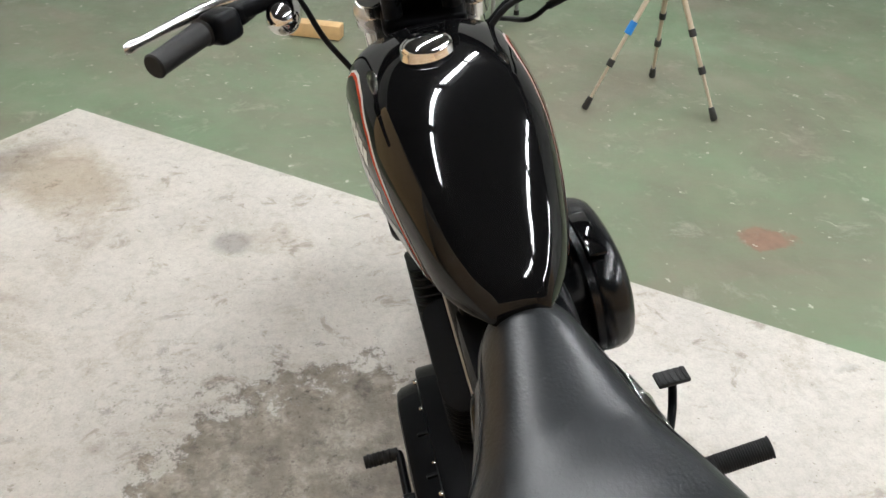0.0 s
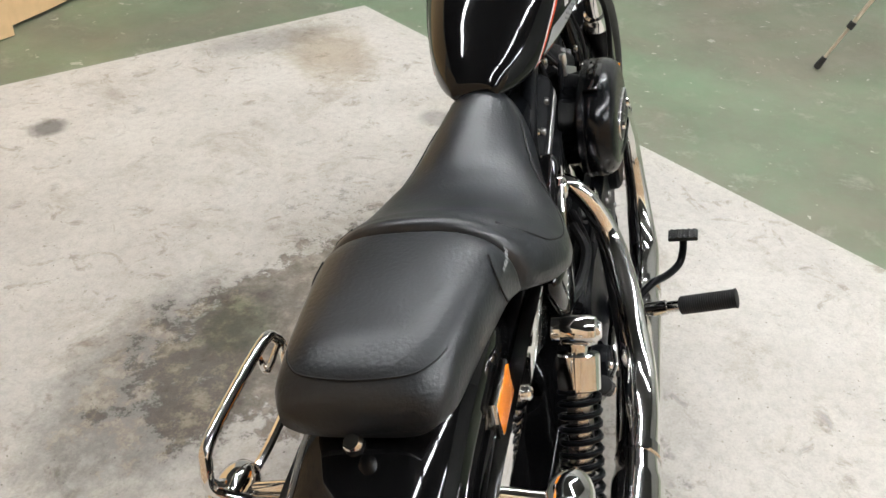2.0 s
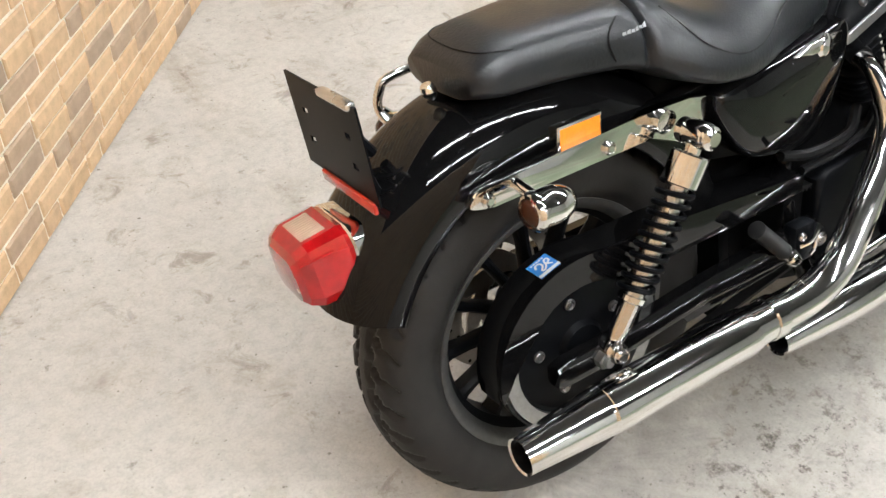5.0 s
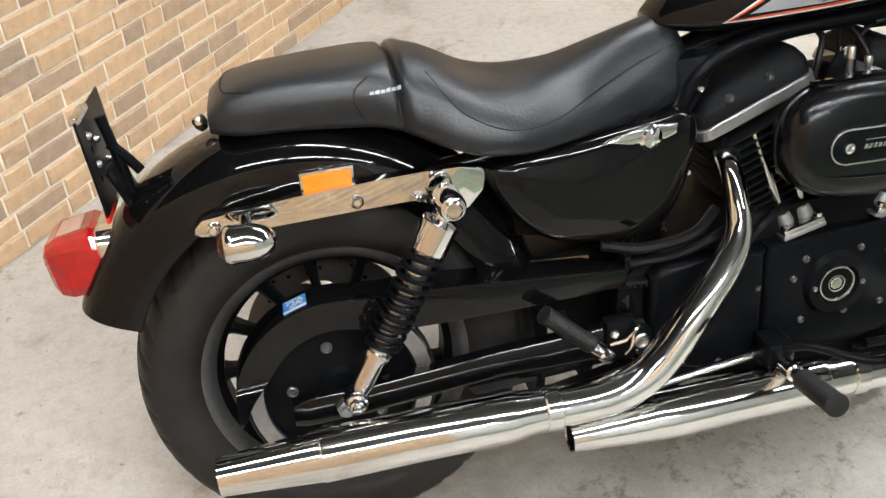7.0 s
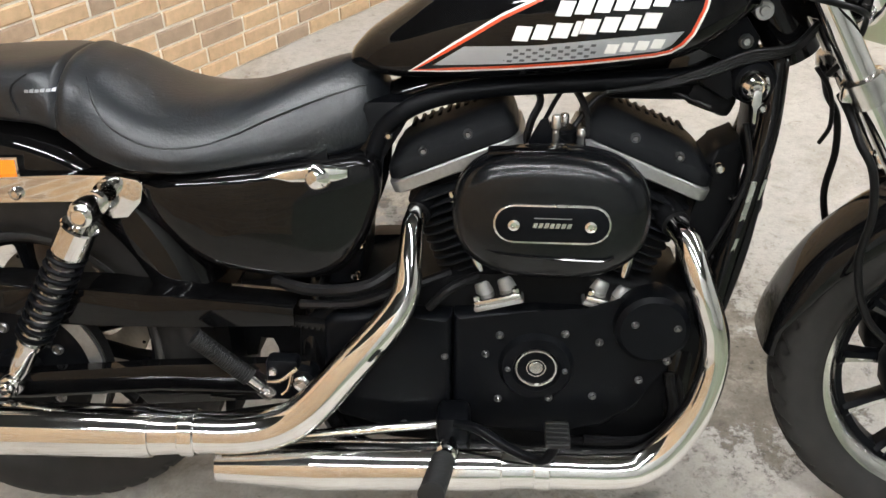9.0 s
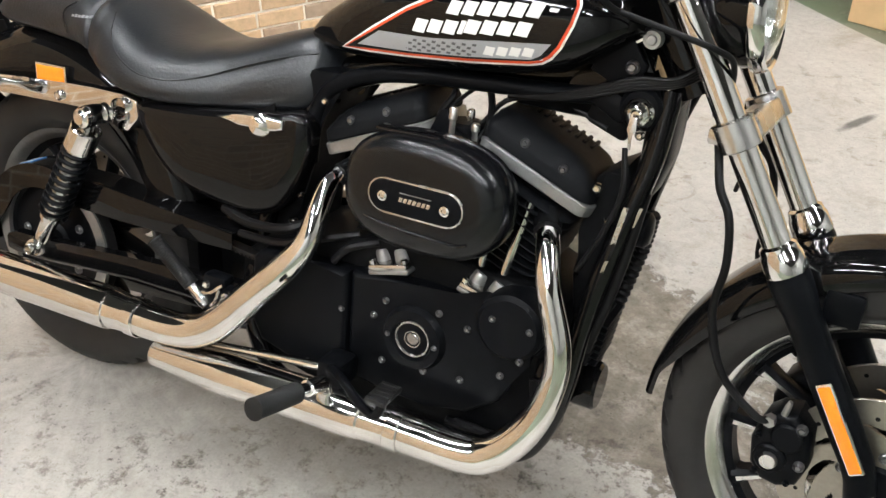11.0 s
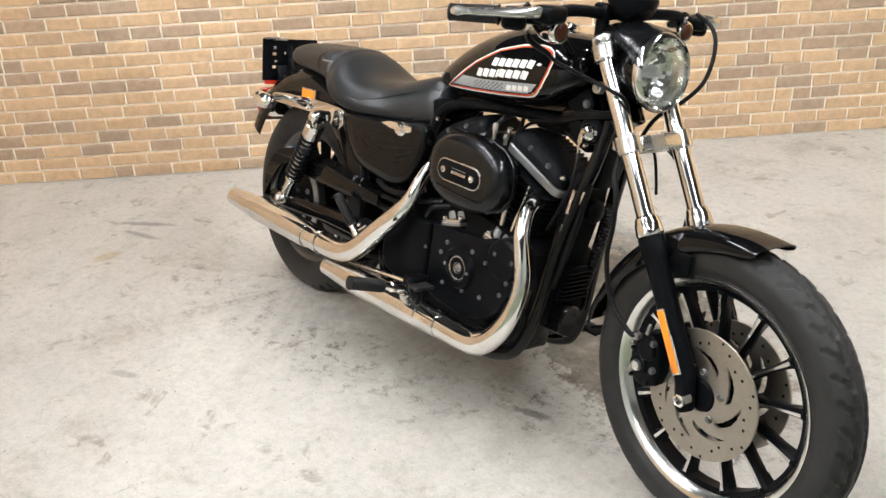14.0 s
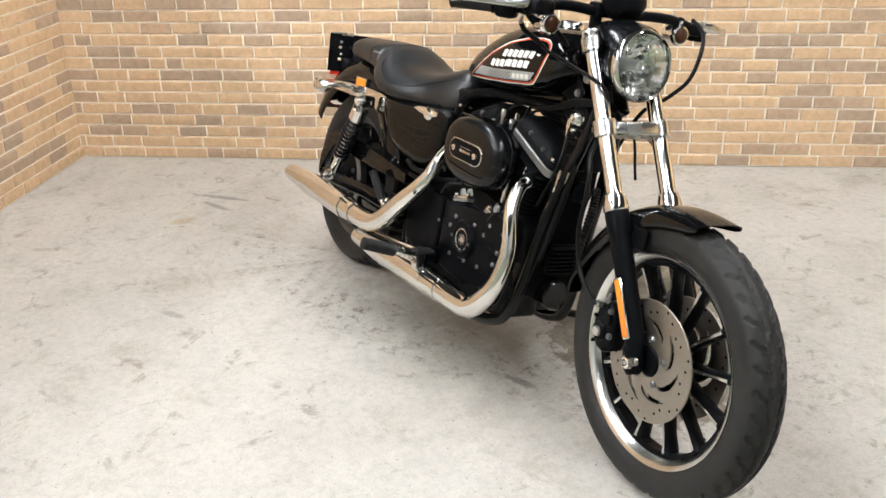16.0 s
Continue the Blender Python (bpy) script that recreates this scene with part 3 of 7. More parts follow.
def tread_depth(u, y, half, pitch):
    """How deep the tread is cut at a share u of one repeat and a place y across the crown."""
    lines = []
    for s, shift in ((-1, 0.0), (1, 0.5)):
        lines.append((shift, [(0.02, s * 0.40), (0.30, s * 0.50), (0.36, s * 0.66), (0.62, s * 0.82)]))
        lines.append((shift, [(-0.02, s * 0.20), (0.45, s * 0.23), (0.55, s * 0.31), (0.96, s * 0.28), (1.02, s * 0.20)]))
    best = np.full(u.shape, 1.0)
    for shift, pts in lines:
        for wrap in (-1, 0, 1):
            for (u0, v0), (u1, v1) in zip(pts, pts[1:]):
                ax, ay, bx, by = (u0 + shift + wrap) * pitch, v0 * half, (u1 + shift + wrap) * pitch, v1 * half
                dx, dy = bx - ax, by - ay
                k = np.clip(((u * pitch - ax) * dx + (y - ay) * dy) / (dx * dx + dy * dy), 0, 1)
                best = np.minimum(best, np.hypot(u * pitch - ax - k * dx, y - ay - k * dy))
    return np.clip((0.0052 - best) / 0.0018, 0, 1)


def tyre_mesh(R, half, rim, count, cut):
    """A tyre skinned finely enough to carry its grooves."""
    prof = np.array(spline(tyre_profile(R, half, rim), 5))
    per = 14
    n = count * per
    a = 2 * math.pi * np.arange(n) / n
    yy = np.tile(prof[:, 1], (n, 1))
    rr = np.tile(prof[:, 0], (n, 1))
    u = np.tile(((np.arange(n) % per) / per)[:, None], (1, len(prof)))
    crown = np.clip((rr - (rim + (R - rim) * 0.74)) / 0.006, 0, 1)
    rr = rr - cut * crown * tread_depth(u, yy, half, 2 * math.pi * R / count)
    vs = np.stack([rr * np.cos(a)[:, None], yy, rr * np.sin(a)[:, None]], -1).reshape(-1, 3)
    m = len(prof)
    faces = [(i * m + k, i * m + k + 1, ((i + 1) % n) * m + k + 1, ((i + 1) % n) * m + k) for i in range(n) for k in range(m - 1)]
    me = bpy.data.meshes.new("tyre")
    me.from_pydata(vs.tolist(), [], faces)
    me.polygons.foreach_set("use_smooth", [True] * len(me.polygons))
    me.set_sharp_from_angle(angle=radians(55))
    me.materials.append(RUBBER)
    return me


HOLE_BLACK = mat("hole_shade_black", (0.007, 0.0068, 0.0065), 0.8, 0, 0, 0.1, 60, spec=0.17)


BRIGHT_RIM = mat("machined_rim", (0.70, 0.69, 0.67), 0.16, 1, 0, 0.08, 120, wear=0.10)
WORN_RIM = mat("worn_grey_rim", (0.13, 0.13, 0.128), 0.45, 0.8, 0, 0.2, 120, wear=0.15)


def wheel(name, centre, R, half, rim, spokes, disc, label):
    top = new(name)
    top.parent = BIKE
    tyre = new("tyre", tyre_mesh(R, half, rim, 40, 0.0060))
    tyre.parent = top
    bm = bmesh.new()
    w = half * 0.70
    lathe(bm, [(rim - 0.006, -w), (rim + 0.002, -w - 0.001), (rim + 0.002, -w + 0.006), (rim - 0.012, -w + 0.012), (rim - 0.020, -w * 0.5), (rim - 0.020, w * 0.5), (rim - 0.012, w - 0.012 + 0.006), (rim + 0.002, w - 0.006), (rim + 0.002, w + 0.001), (rim - 0.006, w), (rim - 0.016, w - 0.016), (rim - 0.030, w * 0.4), (rim - 0.030, -w * 0.4), (rim - 0.016, -w + 0.016)], n=96, closed=True)
    part("rim", bm, SATIN, top, "black cast rim")
    for s in (-1, 1):
        bm = bmesh.new()
        lathe(bm, [(rim - 0.003, s * (w - 0.003)), (rim + 0.0045, s * (w + 0.003)), (rim + 0.0035, s * (w + 0.0055)), (rim - 0.004, s * (w + 0.0030)), (rim - 0.009, s * (w - 0.0010)), (rim - 0.014, s * (w - 0.0070)), (rim - 0.019, s * (w - 0.0150)), (rim - 0.018, s * (w - 0.0165))], n=128, closed=True)
        part("rim_lip", bm, BRIGHT_RIM if disc else WORN_RIM, top, "machined bright rim lip" if disc else "dull grey rim lip")
    bm = bmesh.new()
    hw = 0.058 if disc else 0.07
    lathe(bm, [(0.0, -hw), (0.030, -hw), (0.042, -hw * 0.78), (0.048, -hw * 0.45), (0.05, 0.0), (0.048, hw * 0.45), (0.042, hw * 0.78), (0.03, hw), (0, hw)], n=32)
    part("hub", bm, SATIN, top)
    for k in range(spokes):
        a = 2 * math.pi * (k + 0.5) / spokes
        m = Matrix.Rotation(-a, 4, "Y")
        bm = bmesh.new()
        rings = []
        for r, hw, hd in ((0.04, 0.011, 0.022), (0.08, 0.0085, 0.020), (rim - 0.07, 0.007, 0.017), (rim - 0.038, 0.010, 0.018), (rim - 0.024, 0.016, 0.022)):
            rings.append([bm.verts.new(m @ Vector((r, y, z))) for y, z in ((-hd, -hw * 0.35), (-hd, hw * 0.35), (-hd * 0.6, hw), (hd * 0.6, hw), (hd, hw * 0.35), (hd, -hw * 0.35), (hd * 0.6, -hw), (-hd * 0.6, -hw))])
        ring_faces(bm, rings)
        sp = part("spoke", bm, SATIN, top)
        if disc:
            bm = bmesh.new()
            for s in (-1, 1):
                q = [(0.085, 0.0032, 0.0202), (rim - 0.07, 0.0026, 0.0173), (rim - 0.030, 0.004, 0.0212)]
                row = [[bm.verts.new(m @ Vector((r, s * (y + 0.0006), z * hw))) for z in (-1, 1)] for r, hw, y in q]
                for u, v in zip(row, row[1:]):
                    bm.faces.new((u[0], u[1], v[1], v[0]))
            part("spoke_edge", bm, ALLOY, sp, "machined spoke edge")
    top.matrix_basis = Matrix.Translation(centre)
    return tagged(top, label)


def brake_disc(parent, y, side):
    """A steel rotor with curved slots and drilled holes."""
    bm = bmesh.new()
    th, arms = 0.005, 7
    radii = [0.036, 0.048, 0.057] + list(np.linspace(0.062, 0.100, 9)) + [0.106, 0.116, 0.128, 0.1378, 0.139]
    cols, twist = 112, radians(50)

    def ring_at(r, dy):
        sweep = twist * min(1.0, max(0.0, (r - 0.062) / 0.038)) ** 1.2
        return [bm.verts.new((r * math.cos(q + sweep), y + dy, r * math.sin(q + sweep))) for q in (2 * math.pi * c / cols for c in range(cols))]

    face = {dy: [ring_at(r, dy * (0.7 if r > 0.1385 else 1.0)) for r in radii] for dy in (-th / 2, th / 2)}
    each = cols // arms

    def cut(i, c):
        return 3 <= i < 11 and (c % each) < 6 and not (i in (3, 10) and c % each in (0, 1, 4, 5)) and not (i in (4, 9) and c % each in (0, 5))

    for i in range(len(radii) - 1):
        for c in range(cols):
            d = (c + 1) % cols
            if cut(i, c):
                for dc, e0, e1 in ((-1, c, c), (1, d, d)):
                    if not cut(i, (c + dc) % cols):
                        bm.faces.new((face[-th / 2][i][e0], face[-th / 2][i + 1][e1], face[th / 2][i + 1][e1], face[th / 2][i][e0]))
                for di, e in ((-1, i), (1, i + 1)):
                    if not cut(i + di, c):
                        bm.faces.new((face[-th / 2][e][c], face[-th / 2][e][d], face[th / 2][e][d], face[th / 2][e][c]))
                continue
            for dy in face:
                bm.faces.new((face[dy][i][c], face[dy][i][d], face[dy][i + 1][d], face[dy][i + 1][c]))
    for e in (0, -1):
        for c in range(cols):
            d = (c + 1) % cols
            bm.faces.new((face[-th / 2][e][c], face[-th / 2][e][d], face[th / 2][e][d], face[th / 2][e][c]))
    disc = part("brake_disc", bm, STEEL, parent, "bare steel brake disc with curved slots", 30)
    # drilled holes: flat near-black discs put their inner shade into colour
    bm = bmesh.new()
    for k in range(28):
        a = radians(k * 360 / 28 + (k % 2) * 2)
        r = (0.110, 0.122, 0.132, 0.116)[k % 4]
        for s in (-1, 1):
            lathe(bm, [(0.0, 0), (0.0034, 0)], (r * math.cos(a), y + s * (th / 2 + 0.0004), r * math.sin(a)), n=10)
    tagged(part("hole_disc", bm, HOLE_BLACK, disc), kind="stuff")
    for k in range(5):
        a = radians(k * 72 + 20)
        bolt("disc_bolt", (0.052 * math.cos(a), y + side * 0.0025, 0.052 * math.sin(a)), 0.008, 0.006, disc, side)
    return disc


rear = wheel("rear_wheel", (0.016, 0, 0.307), 0.307, 0.074, 0.206, 13, False, "black cast rear wheel with a wide road tyre")
front = wheel("front_wheel", (1.522, 0, 0.322), 0.322, 0.050, 0.240, 13, True, "black cast front wheel with bright rim and twin discs")
front.matrix_basis = FRONT @ Matrix.Translation((1.522, 0, 0.322))
brake_disc(rear, 0.085, 1)
brake_disc(front, -0.052, -1)
brake_disc(front, 0.052, 1)


def pulley():
    bm = bmesh.new()
    n = 120
    lathe(bm, [(0.118, -0.118), (0.140, -0.118), (0.140, -0.092), (0.118, -0.092)], n=n, closed=True)
    ob = part("drive_pulley", bm, DULL, rear, "grey toothed belt pulley")
    bm = bmesh.new()
    lathe(bm, [(0.0, -0.121), (0.034, -0.121), (0.040, -0.112), (0.112, -0.105), (0.119, -0.110), (0.119, -0.096), (0, -0.09)], n=64)
    part("pulley_web", bm, SATIN, ob)
    for k in range(5):
        a = radians(72 * k + 30)
        bolt("pulley_bolt", (0.075 * math.cos(a), -0.1085, 0.075 * math.sin(a)), 0.009, 0.006, ob)
    bm = bmesh.new()
    lathe(bm, [(0.143, -0.116), (0.146, -0.116), (0.146, -0.094), (0.143, -0.094)], n=96, closed=True)
    part("drive_belt", bm, GRIP, ob)


pulley()

# -- swing arm, shocks, rear end --
for s in (-1, 1):
    bm = bmesh.new()
    rings = []
    for x, z, h in ((-0.06, 0.300, 0.016), (-0.04, 0.302, 0.022), (0.05, 0.306, 0.022), (0.25, 0.322, 0.022), (0.43, 0.33, 0.026), (0.485, 0.332, 0.03)):
        y = s * (0.145 if x < 0.2 else 0.135)
        rings.append([bm.verts.new((x, y + dy * 0.014, z + dz * h)) for dy, dz in ((-1, -0.7), (-0.7, -1), (0.7, -1), (1, -0.7), (1, 0.7), (0.7, 1), (-0.7, 1), (-1, 0.7))])
    ring_faces(bm, rings)
    part("swing_arm", bm, PAINT, BIKE)
    # axle end
    bm = bmesh.new()
    rod(bm, (0.016, s * 0.13, 0.307), (0.016, s * 0.172, 0.307), 0.014, 6)
    rod(bm, (0.016, s * 0.172, 0.307), (0.016, s * 0.180, 0.307), 0.008, 12)
    part("axle_nut", bm, DULL, BIKE)
    # shock absorber
    a, b = Vector((0.032, s * 0.162, 0.317)), Vector((0.192, s * 0.166, 0.604))
    d = (b - a).normalized()
    L = (b - a).length
    shock = new("shock_absorber")
    shock.parent = BIKE
    tagged(shock, "chrome shock absorber with a black coil spring")
    bm = bmesh.new()
    lathe(bm, [(0.0, -0.018), (0.016, -0.018), (0.019, -0.012), (0.019, 0.012), (0.016, 0.018), (0, 0.018)], a, n=20)
    tube(bm, [(*(a + d * 0.015), 0.013), (*(a + d * 0.03), 0.016), (*(a + d * 0.075), 0.016), (*(a + d * 0.078), 0.021), (*(a + d * 0.086), 0.021)], 0.015, 16, 1)
    part("lower_mount", bm, CHROME, shock)
    bolt("mount_bolt", tuple(a + Vector((0, s * 0.018, 0))), 0.013, 0.012, shock, s, CHROME)
    bm = bmesh.new()
    rod(bm, a + d * 0.08, a + d * (L - 0.05), 0.0165, 16)
    part("damper_body", bm, ALLOY, shock)
    bm = bmesh.new()
    up = Vector((0, 1, 0))
    u = up.cross(d).normalized()
    v = d.cross(u)
    h = []
    for k in range(10 * 14 + 1):
        q = k / (10 * 14)
        ang = 2 * math.pi * 10.5 * q
        h.append(tuple(a + d * (0.088 + (L - 0.160) * q) + (u * math.cos(ang) + v * math.sin(ang)) * 0.0245))
    tube(bm, h, 0.0042, 7, 1)
    part("coil_spring", bm, SATIN, shock)
    bm = bmesh.new()
    tilt_up = Vector((0, 0, 1)).rotation_difference(d).to_matrix().to_4x4()
    lathe(bm, [(0.0, -0.074), (0.0255, -0.074), (0.0272, -0.0725), (0.0272, -0.030), (0.0255, -0.0275), (0.012, -0.0265), (0.012, 0.0)], b, n=32, turn=tilt_up)
    lathe(bm, [(0.0, -0.022), (0.017, -0.022), (0.020, -0.016), (0.020, 0.016), (0.017, 0.022), (0, 0.022)], b, n=24)
    part("upper_cover", bm, CHROME, shock, "", 28)
    bm = bmesh.new()
    lathe(bm, [(0, 0.030), (0.010, 0.030), (0.0125, 0.026), (0.017, 0.024), (0.0185, 0.02), (0.0185, -0.03)], b, n=24, turn=Matrix.Rotation(radians(-90 * s), 4, "X"))
    part("mount_stud", bm, CHROME, shock)


def arc_shell(R, a0, a1, half, depth, cx, cz, steps=40, thick=0.003, ends=None, spread=0.0):
    """A mudguard: a rounded U section carried along an arc."""
    bm = bmesh.new()
    sec = []
    for k in range(17):
        th = math.pi * k / 16
        y = -half * math.copysign(abs(math.cos(th)) ** 0.62, math.cos(th))
        r = depth * (abs(math.sin(th)) ** 0.75 - 1) if depth else 0
        sec.append((y, r))
    outer, inner = [], []
    for i in range(steps + 1):
        u = i / steps
        a = radians(a0 + (a1 - a0) * u)
        cut = 1.0 if ends is None else ends(u)
        ro, ri = [], []
        for y, r in sec:
            rr = R + r * cut
            ro.append(bm.verts.new((cx + rr * math.cos(a), y * (1 + spread * u), cz + rr * math.sin(a))))
            rq = R - thick + r * cut
            ri.append(bm.verts.new((cx + rq * math.cos(a), y * (1 + spread * u) * (1 - thick / half), cz + rq * math.sin(a))))
        outer.append(ro)
        inner.append(ri)
    ring_faces(bm, outer, False, False)
    ring_faces(bm, inner, False, False)
    for i in range(steps):
        for e in (0, -1):
            bm.faces.new((outer[i][e], outer[i + 1][e], inner[i + 1][e], inner[i][e]))
    for e in (0, -1):
        for k in range(16):
            bm.faces.new((outer[e][k], outer[e][k + 1], inner[e][k + 1], inner[e][k]))
    return bm


part("rear_fender", arc_shell(0.358, 16, 160, 0.097, 0.090, -0.004, 0.355), PAINT, BIKE, "black gloss rear mudguard", 60)


def fender_strut(s):
    y0, y1 = s * 0.102, s * 0.120
    top = [(-0.152, 0.600), (-0.142, 0.610), (-0.10, 0.616), (-0.014, 0.626), (0.10, 0.634), (0.16, 0.637), (0.22, 0.637), (0.250, 0.634), (0.257, 0.624)]
    bot = [(0.250, 0.598), (0.228, 0.574), (0.205, 0.572), (0.172, 0.592), (0.15, 0.600), (0.06, 0.593), (-0.12, 0.584), (-0.146, 0.586), (-0.154, 0.592)]
    bm = slab(bmesh.new(), top + bot, min(y0, y1), max(y0, y1), 0.003, 2)
    ob = part("fender_strut", bm, CHROME, BIKE, "chrome mudguard strut")
    for x, z in ((0.070, 0.608), (-0.128, 0.597)):
        bolt("strut_bolt", (x, y1, z), 0.010, 0.008, ob, s, CHROME)
    return ob


def bullet_signal(name, p, out, lens, parent, stem_to, steer=False):
    """A chrome bullet turn signal; out is the way its lens looks along x."""
    top = new(name)
    top.parent = parent
    bm = bmesh.new()
    lathe(bm, [(0.0005, 0.046), (0.009, 0.044), (0.018, 0.038), (0.0245, 0.027), (0.0285, 0.013), (0.0295, 0.0), (0.0295, -0.018), (0.0302, -0.020), (0.0302, -0.026), (0.0262, -0.032), (0.0225, -0.033)], p, n=28, turn=Matrix.Rotation(radians(-90 * out), 4, "Y") @ Matrix.Scale(0.88, 4))
    part("shell", bm, CHROME, top)
    bm = bmesh.new()
    lathe(bm, [(0.0228, -0.030), (0.0220, -0.035), (0.0170, -0.040), (0.009, -0.043), (0.0005, -0.0435)], p, n=28, turn=Matrix.Rotation(radians(-90 * out), 4, "Y") @ Matrix.Scale(0.88, 4))
    part("lens", bm, lens, top, "smoked amber lens")
    bm = bmesh.new()
    tube(bm, [tuple(stem_to), tuple((Vector(stem_to) + Vector(p)) / 2), tuple(p)], 0.0085, 12, 4)
    part("stem", bm, CHROME, top)
    if steer:
        top.matrix_basis = FRONT
    return tagged(top, "chrome bullet turn signal with smoked amber lens")


def reflector(p, w, h, s):
    top = new("side_reflector")
    top.parent = BIKE
    bm = slab(bmesh.new(), [(p[0], p[2]), (p[0] + w, p[2] + 0.003), (p[0] + w, p[2] + h + 0.003), (p[0], p[2] + h)], p[1] - 0.006, p[1] + 0.006, 0.003)
    part("bezel", bm, CHROME, top)
    e = 0.004
    bm = slab(bmesh.new(), [(p[0] + e, p[2] + e), (p[0] + w - e, p[2] + e + 0.003), (p[0] + w - e, p[2] + h - e + 0.003), (p[0] + e, p[2] + h - e)], p[1] + s * 0.005 - 0.002, p[1] + s * 0.005 + 0.002, 0.001)
    part("prism", bm, ORANGE, top, "amber prism face")
    return tagged(top, "amber side reflector in a chrome bezel")


for s in (-1, 1):
    fender_strut(s)
    bullet_signal("rear_turn_signal", (-0.084, s * 0.188, 0.598), -1, SMOKE, BIKE, (-0.084, s * 0.112, 0.607))
    reflector((-0.004, s * 0.1005, 0.618), 0.076, 0.036, s)


def seat():
    """Two-up seat: a narrow nose, a broad dished rider part, a rib and a pillion pad."""
    TOP = [(-0.112, 0.742), (-0.104, 0.757), (-0.085, 0.770), (-0.045, 0.781), (0.031, 0.787), (0.12, 0.791), (0.165, 0.793), (0.19, 0.789), (0.225, 0.771), (0.262, 0.750), (0.30, 0.739), (0.34, 0.737), (0.40, 0.745), (0.45, 0.762), (0.50, 0.779), (0.54, 0.791), (0.562, 0.793), (0.579, 0.786), (0.590, 0.770), (0.597, 0.745)]
    LOW = [(-0.112, 0.708), (-0.07, 0.702), (0.014, 0.702), (0.113, 0.696), (0.16, 0.680), (0.2, 0.660), (0.249, 0.644), (0.32, 0.636), (0.437, 0.640), (0.517, 0.648), (0.560, 0.658), (0.580, 0.668), (0.597, 0.688)]
    WID = [(-0.112, 0.078), (-0.104, 0.088), (-0.085, 0.095), (0.0, 0.103), (0.1, 0.113), (0.15, 0.122), (0.175, 0.138), (0.20, 0.150), (0.25, 0.160), (0.30, 0.156), (0.36, 0.138), (0.42, 0.111), (0.48, 0.093), (0.53, 0.080), (0.56, 0.070), (0.578, 0.060), (0.590, 0.045), (0.597, 0.022)]
    xs = sorted(set(np.round(np.concatenate([np.linspace(-0.112, 0.597, 64), np.linspace(0.132, 0.185, 18)]), 4)))
    rings = []
    bm = bmesh.new()
    for x in xs:
        t, b, w = smooth_table(TOP, x), smooth_table(LOW, x), smooth_table(WID, x)
        rib = math.exp(-((x - 0.160) / 0.011) ** 2)
        groove = math.exp(-((x - 0.144) / 0.004) ** 2)
        t += 0.004 * rib - 0.010 * groove
        w += 0.003 * rib - 0.006 * groove
        dish = 0.014 * math.exp(-((x - 0.30) / 0.09) ** 2)
        ring = []
        N = 36
        for k in range(N):
            a = 2 * math.pi * k / N
            c, s_ = math.cos(a), math.sin(a)
            pil = 1 / (1 + math.exp((x - 0.13) / 0.012))
            p = 2.25 + 1.95 * pil
            y = w * math.copysign(abs(c) ** (2 / p), c)
            if s_ >= 0:
                h = t - (b + 0.02)
                z = b + 0.02 + h * abs(s_) ** (2 / (2.0 + 1.7 * pil)) + dish * (abs(y) / w) ** 2 * abs(s_)
            else:
                z = b + 0.02 - 0.02 * abs(s_) ** 0.8
                y *= 1 - 0.12 * abs(s_)
            ring.append(bm.verts.new((x, y, z)))
        rings.append(ring)
    ring_faces(bm, rings)
    bmesh.ops.bevel(bm, geom=[e for e in bm.edges if len(e.link_faces) == 2 and e.calc_face_angle(0) > 1.0], offset=0.008, segments=3, affect="EDGES", profile=0.5)
    ob = part("seat", bm, LEATHER, BIKE, "black vinyl two-up seat with a rib between rider and pillion", 75)
    # stitched seams and a small grey mark on each side
    def on_seat(x, z, side, lift=0.0):
        t, b, w = smooth_table(TOP, x), smooth_table(LOW, x), smooth_table(WID, x)
        pil = 1 / (1 + math.exp((x - 0.13) / 0.012))
        p = 2.25 + 1.95 * pil
        sv = min(1.0, max(0.0, (z - b - 0.02) / (t - b - 0.02))) ** ((2.0 + 1.7 * pil) / 2)
        return (x, side * (w * (1 - sv * sv) ** (1 / p) + lift), z)

    def on_top(x, y):
        t, b, w = smooth_table(TOP, x), smooth_table(LOW, x), smooth_table(WID, x)
        pil = 1 / (1 + math.exp((x - 0.13) / 0.012))
        c = min(1.0, abs(y) / w) ** ((2.25 + 1.95 * pil) / 2)
        return (x, y, b + 0.02 + (t - b - 0.02) * (1 - c * c) ** (1 / (2.0 + 1.7 * pil)) + 0.0004)

    bm = bmesh.new()
    tube(bm, [on_top(x, y) for x, y in ((-0.050, -0.086), (-0.072, -0.076), (-0.088, -0.055), (-0.093, 0.0), (-0.088, 0.055), (-0.072, 0.076), (-0.050, 0.086))], 0.0011, 6, 4)
    part("seam", bm, GRIP, ob)
    for side in (-1, 1):
        for line in ([(0.186, 0.770), (0.205, 0.742), (0.23, 0.716), (0.28, 0.692), (0.335, 0.687), (0.385, 0.697), (0.435, 0.716), (0.505, 0.741), (0.570, 0.758)],
                     [(0.105, 0.776), (0.086, 0.762), (0.083, 0.745), (0.092, 0.722)]):
            bm = bmesh.new()
            tube(bm, [on_seat(x, z, side, 0.0018) for x, z in line], 0.0013, 6, 4)
            part("seam", bm, GRIP, ob)
        for k in range(6):
            bm = bmesh.new()
            x0, z0 = 0.104 + k * 0.0075, 0.7525 + k * 0.0004
            vs = [bm.verts.new(on_seat(x, z, side, 0.0012)) for x, z in ((x0, z0), (x0 + 0.0062, z0), (x0 + 0.0070, z0 + 0.004 + 0.0015 * (k % 2)), (x0 + 0.001, z0 + 0.004))]
            bm.faces.new(vs)
            part("mark_bar", bm, SILVER, ob)
    return ob


seat()


